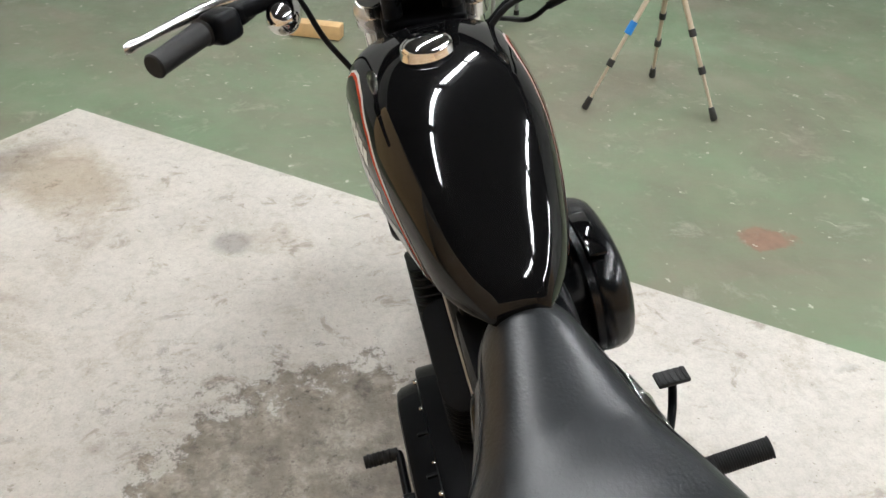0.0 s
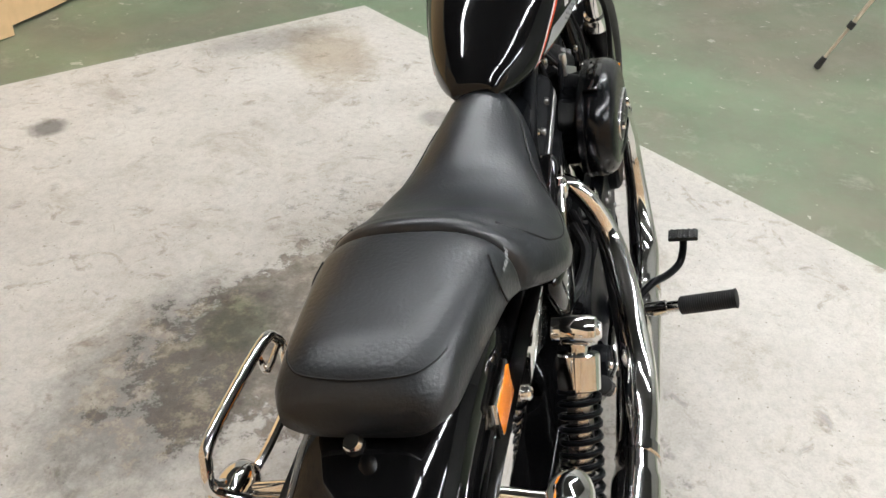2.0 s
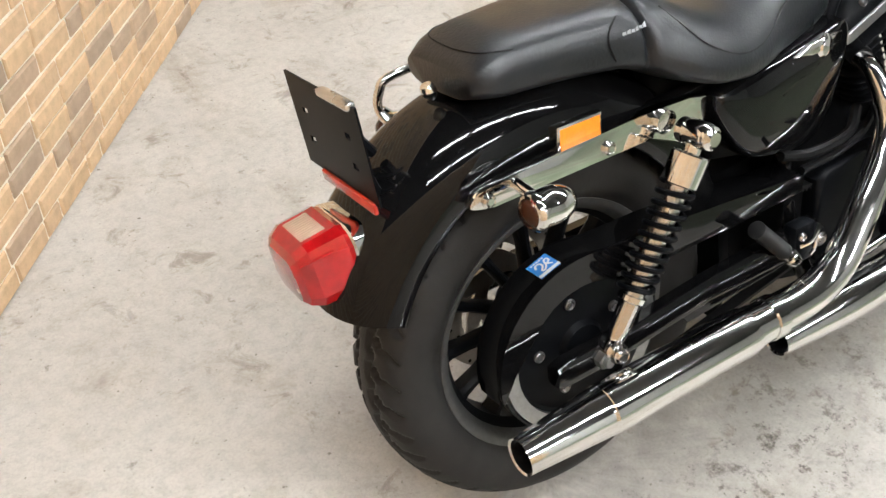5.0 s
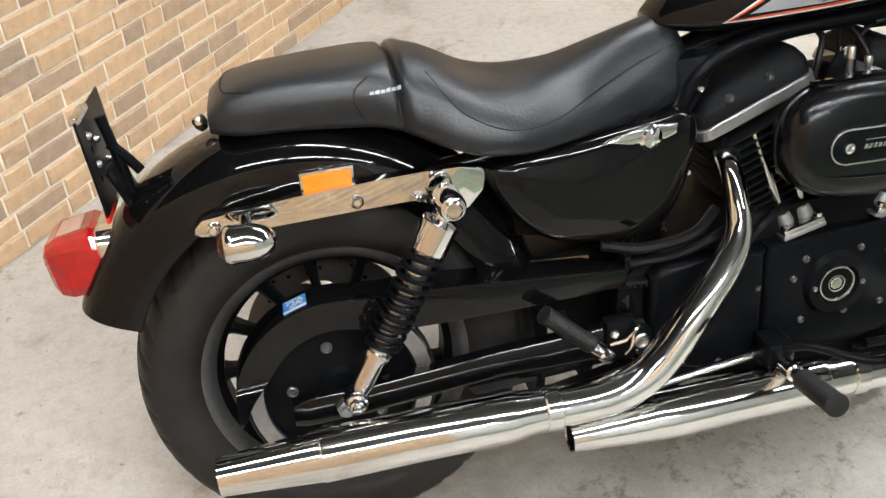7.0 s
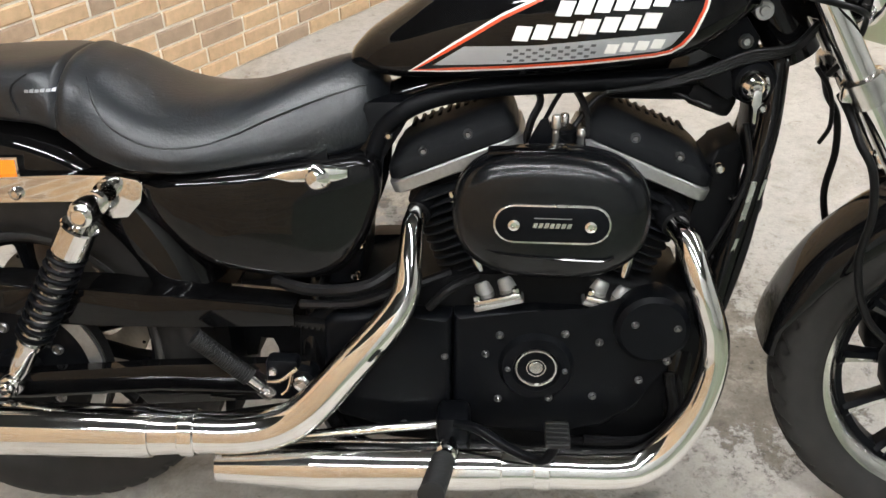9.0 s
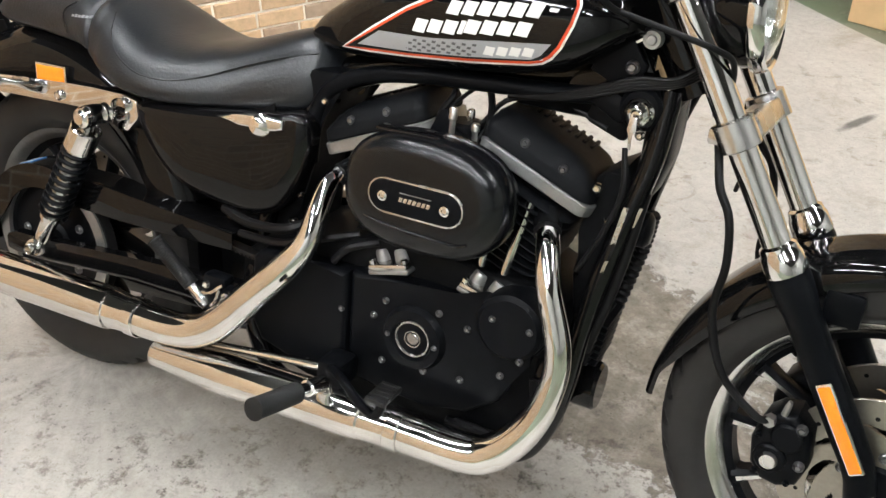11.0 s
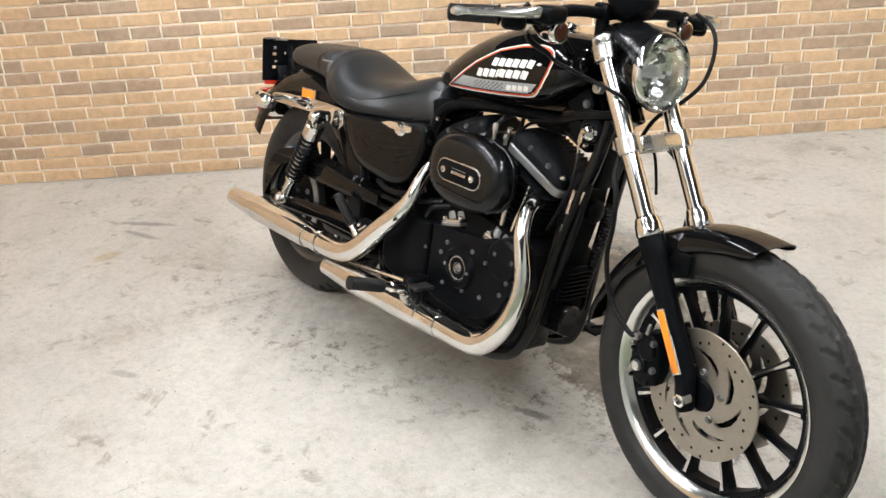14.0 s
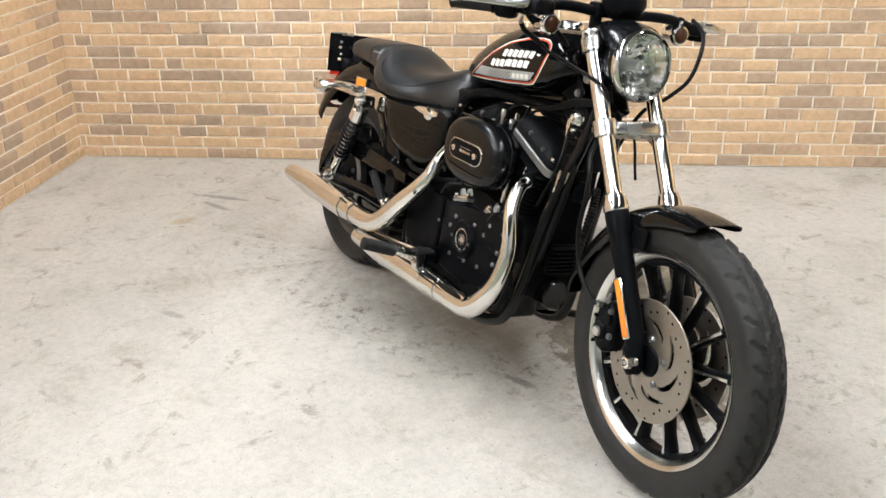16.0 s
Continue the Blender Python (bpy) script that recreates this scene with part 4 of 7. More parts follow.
def tank_dims(x):
    top = curve_table([(0.545, 0.800), (0.565, 0.822), (0.606, 0.850), (0.669, 0.893), (0.746, 0.933), (0.819, 0.957), (0.89, 0.968), (0.95, 0.970), (1.02, 0.966), (1.06, 0.950), (1.082, 0.922), (1.090, 0.895)], x)
    low = curve_table([(0.545, 0.776), (0.59, 0.766), (0.69, 0.766), (0.842, 0.778), (0.95, 0.794), (1.01, 0.810), (1.045, 0.838), (1.090, 0.872)], x)
    wid = curve_table([(0.545, 0.034), (0.57, 0.052), (0.61, 0.074), (0.69, 0.098), (0.77, 0.116), (0.85, 0.127), (0.93, 0.131), (0.99, 0.132), (1.045, 0.123), (1.07, 0.106), (1.090, 0.078)], x)
    return top, low, wid


def tank_side(x, z):
    """Half width of the tank at a place on its flank."""
    t, b, w = tank_dims(x)
    zc = b + (t - b) * 0.34
    h = (t - zc) if z > zc else (zc - b)
    u = min(1.0, abs(z - zc) / h)
    e = 2.5 if z > zc else 2.9
    return w * (1 - u ** e) ** (1 / e)


def tank():
    bm = bmesh.new()
    rings = []
    for x in np.linspace(0.545, 1.090, 90):
        t, b, w = tank_dims(x)
        zc = b + (t - b) * 0.34
        ring = []
        N = 72
        for k in range(N):
            a = 2 * math.pi * k / N
            c, s = math.cos(a), math.sin(a)
            q = 2 / 2.5 if s > 0 else 2 / 2.9
            y = w * math.copysign(abs(c) ** q, c)
            z = zc + ((t - zc) if s >= 0 else (zc - b)) * math.copysign(abs(s) ** q, s)
            ring.append(bm.verts.new((x, y, z)))
        rings.append(ring)
    ring_faces(bm, rings)
    bmesh.ops.bevel(bm, geom=[e for e in bm.edges if len(e.link_faces) == 2 and e.calc_face_angle(0) > 0.9], offset=0.010, segments=4, affect="EDGES", profile=0.5)
    ob = part("fuel_tank", bm, PAINT, BIKE, "black gloss fuel tank with red and white side flashes", 80)
    # filler cap
    bm = bmesh.new()
    c = (0.912, 0.010, 0.968)
    lathe(bm, [(0.0, 0.021), (0.012, 0.0206), (0.022, 0.0190), (0.030, 0.0160), (0.0345, 0.0115), (0.036, 0.008), (0.036, 0.002), (0.0375, 0.0), (0.0375, -0.012)], c, n=40, turn=Matrix.Rotation(radians(-2), 4, "Y"))
    part("filler_cap", bm, CHROME, ob, "chrome domed filler cap")
    ob.location.y = 0.006
    return ob


TANK = tank()


def flank_patch(name, outline, material, parent, lift, side, n=None):
    """A print laid on the tank's flank from an outline in x and z."""
    bm = bmesh.new()
    vs = [bm.verts.new((x, 0, z)) for x, z in outline]
    f = bm.faces.new(vs)
    bmesh.ops.triangulate(bm, faces=[f])
    for _ in range(5):
        es = [e for e in bm.edges if e.calc_length() > 0.014]
        if not es:
            break
        bmesh.ops.subdivide_edges(bm, edges=es, cuts=1)
        bmesh.ops.triangulate(bm, faces=bm.faces[:])
    for v in bm.verts:
        v.co.y = side * (tank_side(v.co.x, v.co.z) + lift)
    return part(name, bm, material, parent, sharp=80)


def flash_outline(inset):
    """The tank flash: a long point to the rear, a curved top and a rounded front."""
    pts = [(0.629, 0.783), (0.690, 0.826), (0.752, 0.866), (0.834, 0.908), (0.905, 0.930), (0.960, 0.938), (0.985, 0.937), (1.002, 0.931), (1.012, 0.921), (1.016, 0.906), (1.011, 0.880), (0.998, 0.848), (0.986, 0.832), (0.972, 0.822), (0.952, 0.8165), (0.860, 0.804), (0.760, 0.793), (0.690, 0.786)]
    if not inset:
        return pts
    out = []
    n = len(pts)
    for i, p in enumerate(pts):
        a, b = Vector(pts[i - 1]), Vector(pts[(i + 1) % n])
        q = Vector(p)
        d1, d2 = (q - a).normalized(), (b - q).normalized()
        n1, n2 = Vector((d1.y, -d1.x)), Vector((d2.y, -d2.x))
        m = (n1 + n2)
        m = m / max(0.35, m.length_squared / 2) if m.length > 0.2 else (d1 - d2).normalized() * 3.0
        out.append(tuple(q + m * inset * 1.0))
    return out


CHECK = mat("dark_grey_print", (0.06, 0.062, 0.065), 0.35, 0, 0.2, 0.06, 60)


def slanted(x, z, w, h, lean=0.35):
    return [(x, z), (x + w, z), (x + w + h * lean, z + h), (x + h * lean, z + h)]


for side in (-1, 1):
    flash = flank_patch("tank_flash", flash_outline(0), WHITE, TANK, 0.0006, side)
    flank_patch("red_line", flash_outline(0.0030), RED, flash, 0.0012, side)
    flank_patch("black_field", flash_outline(0.0070), PAINT, flash, 0.0018, side)
    flank_patch("silver_band", [(0.664, 0.795), (0.760, 0.803), (0.860, 0.814), (0.956, 0.827), (0.970, 0.835), (0.984, 0.853), (0.90, 0.843), (0.80, 0.830), (0.706, 0.823)], SILVER, flash, 0.0022, side)
    # lettering as plain bars
    for k in range(6):
        flank_patch("lettering_bar", slanted(0.822 + k * 0.0240, 0.868 + k * 0.0030, 0.0195, 0.0190), WHITE, flash, 0.0024, side)
    flank_patch("lettering_bar", slanted(0.974, 0.894, 0.012, 0.005), WHITE, flash, 0.0024, side)
    for k in range(8):
        flank_patch("lettering_bar", slanted((0.768 + k * 0.0250 if k < 4 else 0.753 + k * 0.0250), 0.8345 + k * 0.0031, 0.0205 if k != 3 else 0.008, 0.0190), WHITE, flash, 0.0024, side)
    for k in range(4):
        flank_patch("number_bar", slanted(0.886 + k * 0.0190, 0.8225 + k * 0.0026, 0.0145, 0.0125), WHITE, flash, 0.0027, side)
    for i in range(14):
        for j in range(4):
            if (i + j) % 2 == 0:
                flank_patch("check_square", slanted(0.762 + i * 0.0082, 0.8055 + j * 0.0046 + i * 0.0009, 0.0064, 0.0034), CHECK, flash, 0.0026, side)

# -- engine --
CRANK = Vector((0.828, 0, 0.305))
ENGINE = new("engine")
ENGINE.parent = BIKE
tagged(ENGINE, "black finned two-cylinder engine with silver rocker bands")


def turned(a):
    return Matrix.Translation(CRANK) @ Matrix.Rotation(radians(a), 4, "Y")


def rounded_rect(hx, hy, r, n=5):
    out = []
    for cx, cy, a0 in ((hx - r, hy - r, 0), (-hx + r, hy - r, 90), (-hx + r, -hy + r, 180), (hx - r, -hy + r, 270)):
        for k in range(n):
            a = radians(a0 + 90 * k / (n - 1))
            out.append((cx + r * math.cos(a), cy + r * math.sin(a)))
    return out


def stack(bm, m, layers, n=5):
    """Skins rounded rectangles (height, half x, half y, radius, shift x) along an axis."""
    rings = [[bm.verts.new(m @ Vector((x + sx, y, h))) for x, y in rounded_rect(hx, hy, r, n)] for h, hx, hy, r, sx in layers]
    ring_faces(bm, rings)


for tag, ang in (("rear", -22.5), ("front", 22.5)):
    m = turned(ang)
    inn = 0.010 if ang < 0 else -0.010
    cyl = new("cylinder")
    cyl.parent = ENGINE
    bm = bmesh.new()
    stack(bm, m, [(0.10, 0.055, 0.055, 0.05, 0), (0.37, 0.055, 0.055, 0.05, 0)], 8)
    part("barrel", bm, DARK, cyl)
    for k in range(14):
        h = 0.162 + k * 0.0135
        grow = 0.082 + 0.006 * min(1, k / 6)
        bm = bmesh.new()
        stack(bm, m @ Matrix.Translation((0, 0.013, 0)), [(h, grow - 0.002, 0.096, 0.03, inn), (h + 0.0015, grow, 0.099, 0.03, inn), (h + 0.0035, grow, 0.099, 0.03, inn), (h + 0.005, grow - 0.002, 0.096, 0.03, inn)], 6)
        part("fin", bm, WRINKLE, cyl)
    bm = bmesh.new()
    stack(bm, m, [(0.358, 0.100, 0.074, 0.022, inn), (0.360, 0.102, 0.076, 0.022, inn), (0.376, 0.102, 0.076, 0.022, inn), (0.378, 0.100, 0.074, 0.022, inn)], 6)
    part("rocker_band", bm, DULL, cyl, "silver rocker box band")
    bm = bmesh.new()
    stack(bm, m, [(0.378, 0.096, 0.070, 0.020, inn), (0.381, 0.099, 0.074, 0.022, inn), (0.396, 0.098, 0.074, 0.022, inn * 1.2), (0.402, 0.095, 0.071, 0.022, inn * 1.5), (0.409, 0.088, 0.064, 0.022, inn * 1.9), (0.414, 0.085, 0.061, 0.022, inn * 2.1), (0.421, 0.074, 0.050, 0.022, inn * 2.6), (0.425, 0.060, 0.042, 0.02, inn * 2.9)], 7)
    part("rocker_cover", bm, WRINKLE, cyl, "black wrinkle rocker cover")
    for k in range(9):
        bm = bmesh.new()
        box(bm, m @ Vector((-0.060 + k * 0.014 + inn * 2.0, 0.028, 0.422)), (0.007, 0.040, 0.012), 0.002, Matrix.Rotation(radians(ang), 4, "Y"), 1)
        part("cover_tooth", bm, WRINKLE, cyl)
    for x in (-0.034, 0.034):
        q = m @ Vector((x + inn * 0.8, -0.066, 0.404))
        bolt("rocker_bolt", tuple(q), 0.0075, 0.008, cyl)
    # pushrod tubes and tappet block
    a = Vector((CRANK.x + (-0.068 if ang < 0 else 0.092), -0.088, 0.462))
    for k in (-1, 1):
        bm = bmesh.new()
        lo = a + Vector((k * 0.017, 0, 0.0))
        hi = m @ Vector((k * 0.030 + (0.02 if ang < 0 else -0.02), -0.075, 0.34))
        tube(bm, [(*lo, 0.0095), (*lo.lerp(hi, 0.12), 0.0095), (*lo.lerp(hi, 0.125), 0.0075), (*lo.lerp(hi, 0.8), 0.0075), (*hi, 0.0085)], 0.008, 12, 1)
        part("pushrod_tube", bm, CHROME, cyl)
    lean = Matrix.Rotation(radians(-15 if ang < 0 else 15), 4, "Y")
    bm = bmesh.new()
    box(bm, a + lean @ Vector((0, -0.014, 0.000)), (0.070, 0.044, 0.010), 0.003, lean)
    TAP = part("tappet_cover", bm, ALLOY, cyl, "bright tappet cover")
    for k in (-1, 1):
        bm = bmesh.new()
        lathe(bm, [(0.0, 0.020), (0.0105, 0.020), (0.013, 0.016), (0.0145, 0.004), (0.0145, 0.0)], a + lean @ Vector((k * 0.017, -0.006, 0.004)), n=18, turn=lean @ Matrix.Rotation(radians(-8 if ang < 0 else 8), 4, "Y"))
        part("tube_collar", bm, DULL, TAP)
        for dy in (-0.028, 0.002):
            bm = bmesh.new()
            lathe(bm, [(0, 0.009), (0.004, 0.009), (0.0058, 0.007), (0.0058, 0.0)], a + lean @ Vector((k * 0.029, dy, 0.004)), n=8, turn=lean)
            part("tappet_bolt", bm, CHROME, TAP)
    bm = bmesh.new()
    box(bm, a + lean @ Vector((0, -0.012, -0.0085)), (0.074, 0.048, 0.008), 0.003, lean)
    part("tappet_flange", bm, DULL, TAP)
    bm = bmesh.new()
    box(bm, a + Vector((0, 0.012, -0.032)), (0.072, 0.06, 0.05), 0.01, Matrix.Rotation(radians(-10 if ang < 0 else 10), 4, "Y"))
    part("tappet_block", bm, SATIN, cyl)

# crankcase
bm = slab(bmesh.new(), [(0.455, 0.26), (0.47, 0.225), (0.60, 0.195), (0.90, 0.185), (1.00, 0.215), (1.06, 0.29), (1.07, 0.38), (1.04, 0.46), (0.97, 0.49), (0.84, 0.50), (0.70, 0.49), (0.60, 0.465), (0.50, 0.435), (0.46, 0.40)], -0.10, 0.105, 0.012)
part("crankcase", bm, DARK, ENGINE, "", 40)
# right covers
FACE = -0.127
bm = slab(bmesh.new(), [(0.502, 0.295), (0.522, 0.258), (0.59, 0.240), (0.694, 0.240), (0.694, 0.438), (0.61, 0.437), (0.525, 0.432), (0.505, 0.415)], FACE - 0.004, -0.08, 0.010, 3)
part("sprocket_cover", bm, SATIN, ENGINE, "black satin sprocket cover")
bm = slab(bmesh.new(), [(0.697, 0.252), (0.75, 0.240), (0.85, 0.240), (0.92, 0.252), (0.972, 0.290), (0.992, 0.335)] + arc(0.982, 0.428, 0.056, -60, 135, 12) + [(0.89, 0.448), (0.82, 0.450), (0.697, 0.440)], FACE, -0.08, 0.009, 3)
COVER = part("cam_cover", bm, SATIN, ENGINE, "black satin cam cover with small bolts")
bm = bmesh.new()
lathe(bm, [(0, 0.022), (0.046, 0.022), (0.053, 0.016), (0.055, 0.0), (0.055, -0.02)], (0.982, FACE, 0.434), n=36, turn=Matrix.Rotation(radians(90), 4, "X"))
part("gear_dome", bm, SATIN, COVER)
bm = bmesh.new()
lathe(bm, [(0.0, 0.006), (0.033, 0.006), (0.036, 0.013), (0.050, 0.011), (0.053, 0.006), (0.056, 0)], (0.820, FACE, 0.358), n=48, turn=Matrix.Rotation(radians(90), 4, "X"))
part("timer_cover", bm, SATIN, COVER, "round black timer cover with a chrome ring")
bm = bmesh.new()
lathe(bm, [(0.027, 0.0062), (0.028, 0.0085), (0.0305, 0.0085), (0.0315, 0.0062)], (0.820, FACE, 0.358), n=48, turn=Matrix.Rotation(radians(90), 4, "X"))
lathe(bm, [(0.0, 0.0075), (0.009, 0.0075), (0.0105, 0.0062)], (0.820, FACE, 0.358), n=20, turn=Matrix.Rotation(radians(90), 4, "X"))
lathe(bm, [(0.0125, 0.0062), (0.013, 0.0075), (0.0145, 0.0075), (0.015, 0.0062)], (0.820, FACE, 0.358), n=30, turn=Matrix.Rotation(radians(90), 4, "X"))
part("trim_ring", bm, ALLOY, COVER)
for dx in (-0.042, 0.042):
    bolt("timer_screw", (0.820 + dx, FACE - 0.012, 0.358), 0.0045, 0.004, COVER)
for x, z in ((0.684, 0.370), (0.745, 0.376), (0.765, 0.408), (0.860, 0.414), (0.910, 0.402), (0.956, 0.444), (1.016, 0.440), (1.006, 0.386), (0.972, 0.341), (0.906, 0.310), (0.841, 0.304), (0.765, 0.299), (0.622, 0.250)):
    bolt("cover_bolt", (x, FACE - (0.018 if x > 0.955 and z > 0.38 else -0.001), z), 0.0062, 0.006, COVER)
# small details below and ahead of the covers
bm = bmesh.new()
box(bm, (1.035, -0.06, 0.30), (0.04, 0.09, 0.16), 0.012)
lathe(bm, [(0.0, 0.05), (0.036, 0.05), (0.040, 0.045), (0.040, -0.05), (0.034, -0.055), (0, -0.055)], (1.050, 0, 0.30), "x", 28)
part("oil_filter", bm, PAINT, ENGINE, "black spin-on oil filter")
for line, r in (([(1.02, -0.105, 0.34), (1.03, -0.115, 0.27), (0.99, -0.115, 0.225), (0.9, -0.115, 0.222)], 0.008),
                ([(1.03, -0.095, 0.36), (1.04, -0.105, 0.28), (1.0, -0.105, 0.215), (0.88, -0.105, 0.212)], 0.007),
                ([(0.62, -0.10, 0.505), (0.57, -0.125, 0.48), (0.49, -0.12, 0.468), (0.43, -0.11, 0.478)], 0.009),
                ([(0.69, -0.09, 0.49), (0.61, -0.122, 0.470), (0.55, -0.12, 0.448), (0.47, -0.12, 0.444)], 0.007),
                ([(0.73, -0.10, 0.49), (0.69, -0.122, 0.478), (0.66, -0.12, 0.445)], 0.007)):
    bm = bmesh.new()
    tube(bm, line, r, 8)
    part("oil_hose", bm, WIRE, ENGINE)
# left primary cover
PRIM_OUT = [(0.435, 0.335), (0.445, 0.275), (0.49, 0.232), (0.60, 0.212), (0.84, 0.222), (0.945, 0.262), (0.985, 0.325), (0.975, 0.385), (0.925, 0.425), (0.862, 0.446), (0.835, 0.468), (0.56, 0.466), (0.475, 0.436), (0.442, 0.390)]
prim_fine = [tuple(q) for q in spline(PRIM_OUT + PRIM_OUT[:1], 3)][:-1]
bm = bmesh.new()
rings = []
for k, y in ((1.0, 0.095), (1.0, 0.137), (0.985, 0.142), (0.905, 0.1445), (0.895, 0.150), (0.875, 0.172), (0.845, 0.180), (0.80, 0.1825), (0.4, 0.184), (0.05, 0.184)):
    rings.append([bm.verts.new((0.71 + (x - 0.71) * k, y, 0.342 + (z - 0.342) * k)) for x, z in prim_fine])
ring_faces(bm, rings)
PRIM = part("primary_cover", bm, SATIN, ENGINE, "black primary cover with bright bolts", 34)
for x, z in ((0.800, 0.452), (0.742, 0.452), (0.684, 0.452), (0.626, 0.452), (0.568, 0.450), (0.492, 0.424), (0.455, 0.366), (0.905, 0.418), (0.952, 0.376), (0.962, 0.318), (0.905, 0.256), (0.80, 0.232), (0.68, 0.228), (0.56, 0.232), (0.480, 0.262)):
    bolt("cover_bolt", (x, 0.1425, z), 0.0062, 0.007, PRIM, 1, ALLOY)
for x in (0.66, 0.745):
    bm = bmesh.new()
    box(bm, (x, 0.146, 0.440), (0.008, 0.030, 0.040), 0.003)
    part("cover_rib", bm, SATIN, PRIM)
bm = bmesh.new()
lathe(bm, [(0, 0.014), (0.055, 0.012), (0.066, 0.0), (0.066, -0.01)], (0.54, 0.184, 0.345), n=36, turn=Matrix.Rotation(radians(-90), 4, "X"))
part("derby_cover", bm, PAINT, PRIM)
# intake and carburettor between the cylinders
bm = bmesh.new()
tube(bm, [(0.84, 0.02, 0.655), (0.84, -0.05, 0.66), (0.84, -0.12, 0.65)], 0.032, 18)
lathe(bm, [(0.0, 0.030), (0.024, 0.030), (0.028, 0.026), (0.028, 0.0)], (0.838, -0.045, 0.672), "z", 22)
CARB = part("carburettor", bm, DARK, ENGINE, "black carburettor body between the cylinders")
bm = slab(bmesh.new(), [(0.796, 0.690), (0.812, 0.722), (0.822, 0.724), (0.828, 0.700), (0.846, 0.692), (0.852, 0.672), (0.80, 0.672)], -0.084, -0.079, 0.001)
part("throttle_bracket", bm, SATIN, CARB)
for x, y, z, h in ((0.833, -0.086, 0.690, 0.040), (0.846, -0.050, 0.692, 0.030), (0.868, -0.080, 0.685, 0.026)):
    bm = bmesh.new()
    lathe(bm, [(0.0, h), (0.005, h), (0.0065, h - 0.003), (0.0065, h * 0.55), (0.0045, h * 0.5), (0.0045, 0.0)], (x, y, z), "z", 14)
    part("stud", bm, ALLOY, CARB)
for line, r in (([(0.815, -0.08, 0.715), (0.832, -0.05, 0.740), (0.85, -0.02, 0.758)], 0.0035),
                ([(0.790, -0.06, 0.672), (0.800, -0.055, 0.712), (0.812, -0.04, 0.738), (0.80, -0.02, 0.756)], 0.0055),
                ([(0.872, -0.07, 0.672), (0.880, -0.062, 0.702), (0.874, -0.04, 0.730), (0.86, -0.02, 0.752)], 0.0055)):
    bm = bmesh.new()
    tube(bm, line, r, 8)
    part("fuel_hose", bm, WIRE, CARB)

# air cleaner
AIR = new("air_cleaner")
AIR.parent = BIKE
tagged(AIR, "black oval air cleaner with a silver-lined badge plate")
AX, AZ = 0.829, 0.610
bm = bmesh.new()
prof = [(-0.080, 0.80), (-0.106, 0.84), (-0.114, 0.94), (-0.116, 1.0), (-0.126, 1.004), (-0.128, 0.985), (-0.132, 1.0), (-0.148, 1.0), (-0.160, 0.975), (-0.170, 0.925), (-0.1755, 0.85), (-0.1785, 0.74), (-0.180, 0.55)]
rings = [[bm.verts.new((x, y, z)) for x, z in super_oval(AX, AZ - 0.002, 0.134 * s, 0.0915 * s ** 1.3, 2.5, 64)] for y, s in prof]
ring_faces(bm, rings)
part("cover", bm, AIRBOX, AIR, "", 50)
bm = slab(bmesh.new(), stadium(AX, AZ - 0.002, 0.156, 0.055), -0.1828, -0.173, 0.001)
part("badge_rim", bm, ALLOY, AIR, "silver badge outline")
bm = slab(bmesh.new(), stadium(AX, AZ - 0.002, 0.151, 0.050), -0.1836, -0.173, 0.001)
part("badge_plate", bm, SATIN, AIR)
for dx in (-0.0495, 0.0515):
    bm = bmesh.new()
    lathe(bm, [(0.0, 0.004), (0.0035, 0.004), (0.0045, 0.006), (0.0078, 0.005), (0.0085, 0)], (AX - 0.001 + dx, -0.1835, AZ - 0.002), n=16, turn=Matrix.Rotation(radians(90), 4, "X"))
    part("badge_bolt", bm, CHROME, AIR)
bm = bmesh.new()
for k in range(7):
    slab(bm, slanted(AX - 0.026 + k * 0.0075, AZ - 0.0065, 0.0055, 0.007, 0.3), -0.1842, -0.1828)
part("lettering_bar", bm, ALLOY, AIR)
bm = slab(bmesh.new(), slanted(AX - 0.024, AZ + 0.0065, 0.05, 0.0012, 0), -0.1842, -0.1828)
part("lettering_bar", bm, DULL, AIR)
bm = bmesh.new()
tube(bm, [(AX - 0.116, -0.168, AZ - 0.034), (AX - 0.06, -0.1798, AZ - 0.048), (AX + 0.06, -0.1803, AZ - 0.054), (AX + 0.085, -0.1790, AZ - 0.049)], 0.0022, 8)
part("cover_crease", bm, PAINT, AIR)

bm = bmesh.new()
box(bm, (AX - 0.035, -0.140, AZ + 0.0865), (0.105, 0.026, 0.006), 0.002, Matrix.Rotation(radians(-2), 4, "Y"))
part("top_panel", bm, PAINT, AIR, "gloss inset panel on the cover's top")

# -- frame --
FRAME = new("frame")
FRAME.parent = BIKE
for s in (-1, 1):
    bm = bmesh.new()
    tube(bm, [(1.132, s * 0.03, 0.80), (1.126, s * 0.050, 0.70), (1.104, s * 0.068, 0.60), (1.076, s * 0.080, 0.45), (1.062, s * 0.088, 0.32), (1.038, s * 0.098, 0.235), (1.00, s * 0.105, 0.195), (0.90, s * 0.11, 0.172), (0.66, s * 0.115, 0.172), (0.54, s * 0.115, 0.20), (0.485, s * 0.105, 0.30), (0.480, s * 0.078, 0.40), (0.500, s * 0.062, 0.50), (0.545, s * 0.054, 0.62), (0.585, s * 0.046, 0.70)], 0.0165, 14)
    part("frame_tube", bm, PAINT, FRAME)
    bm = bmesh.new()
    tube(bm, [(0.60, s * 0.035, 0.695), (0.50, s * 0.050, 0.668), (0.38, s * 0.074, 0.645), (0.24, s * 0.086, 0.632), (0.10, s * 0.086, 0.612)], 0.014, 12)
    part("seat_rail", bm, PAINT, FRAME)
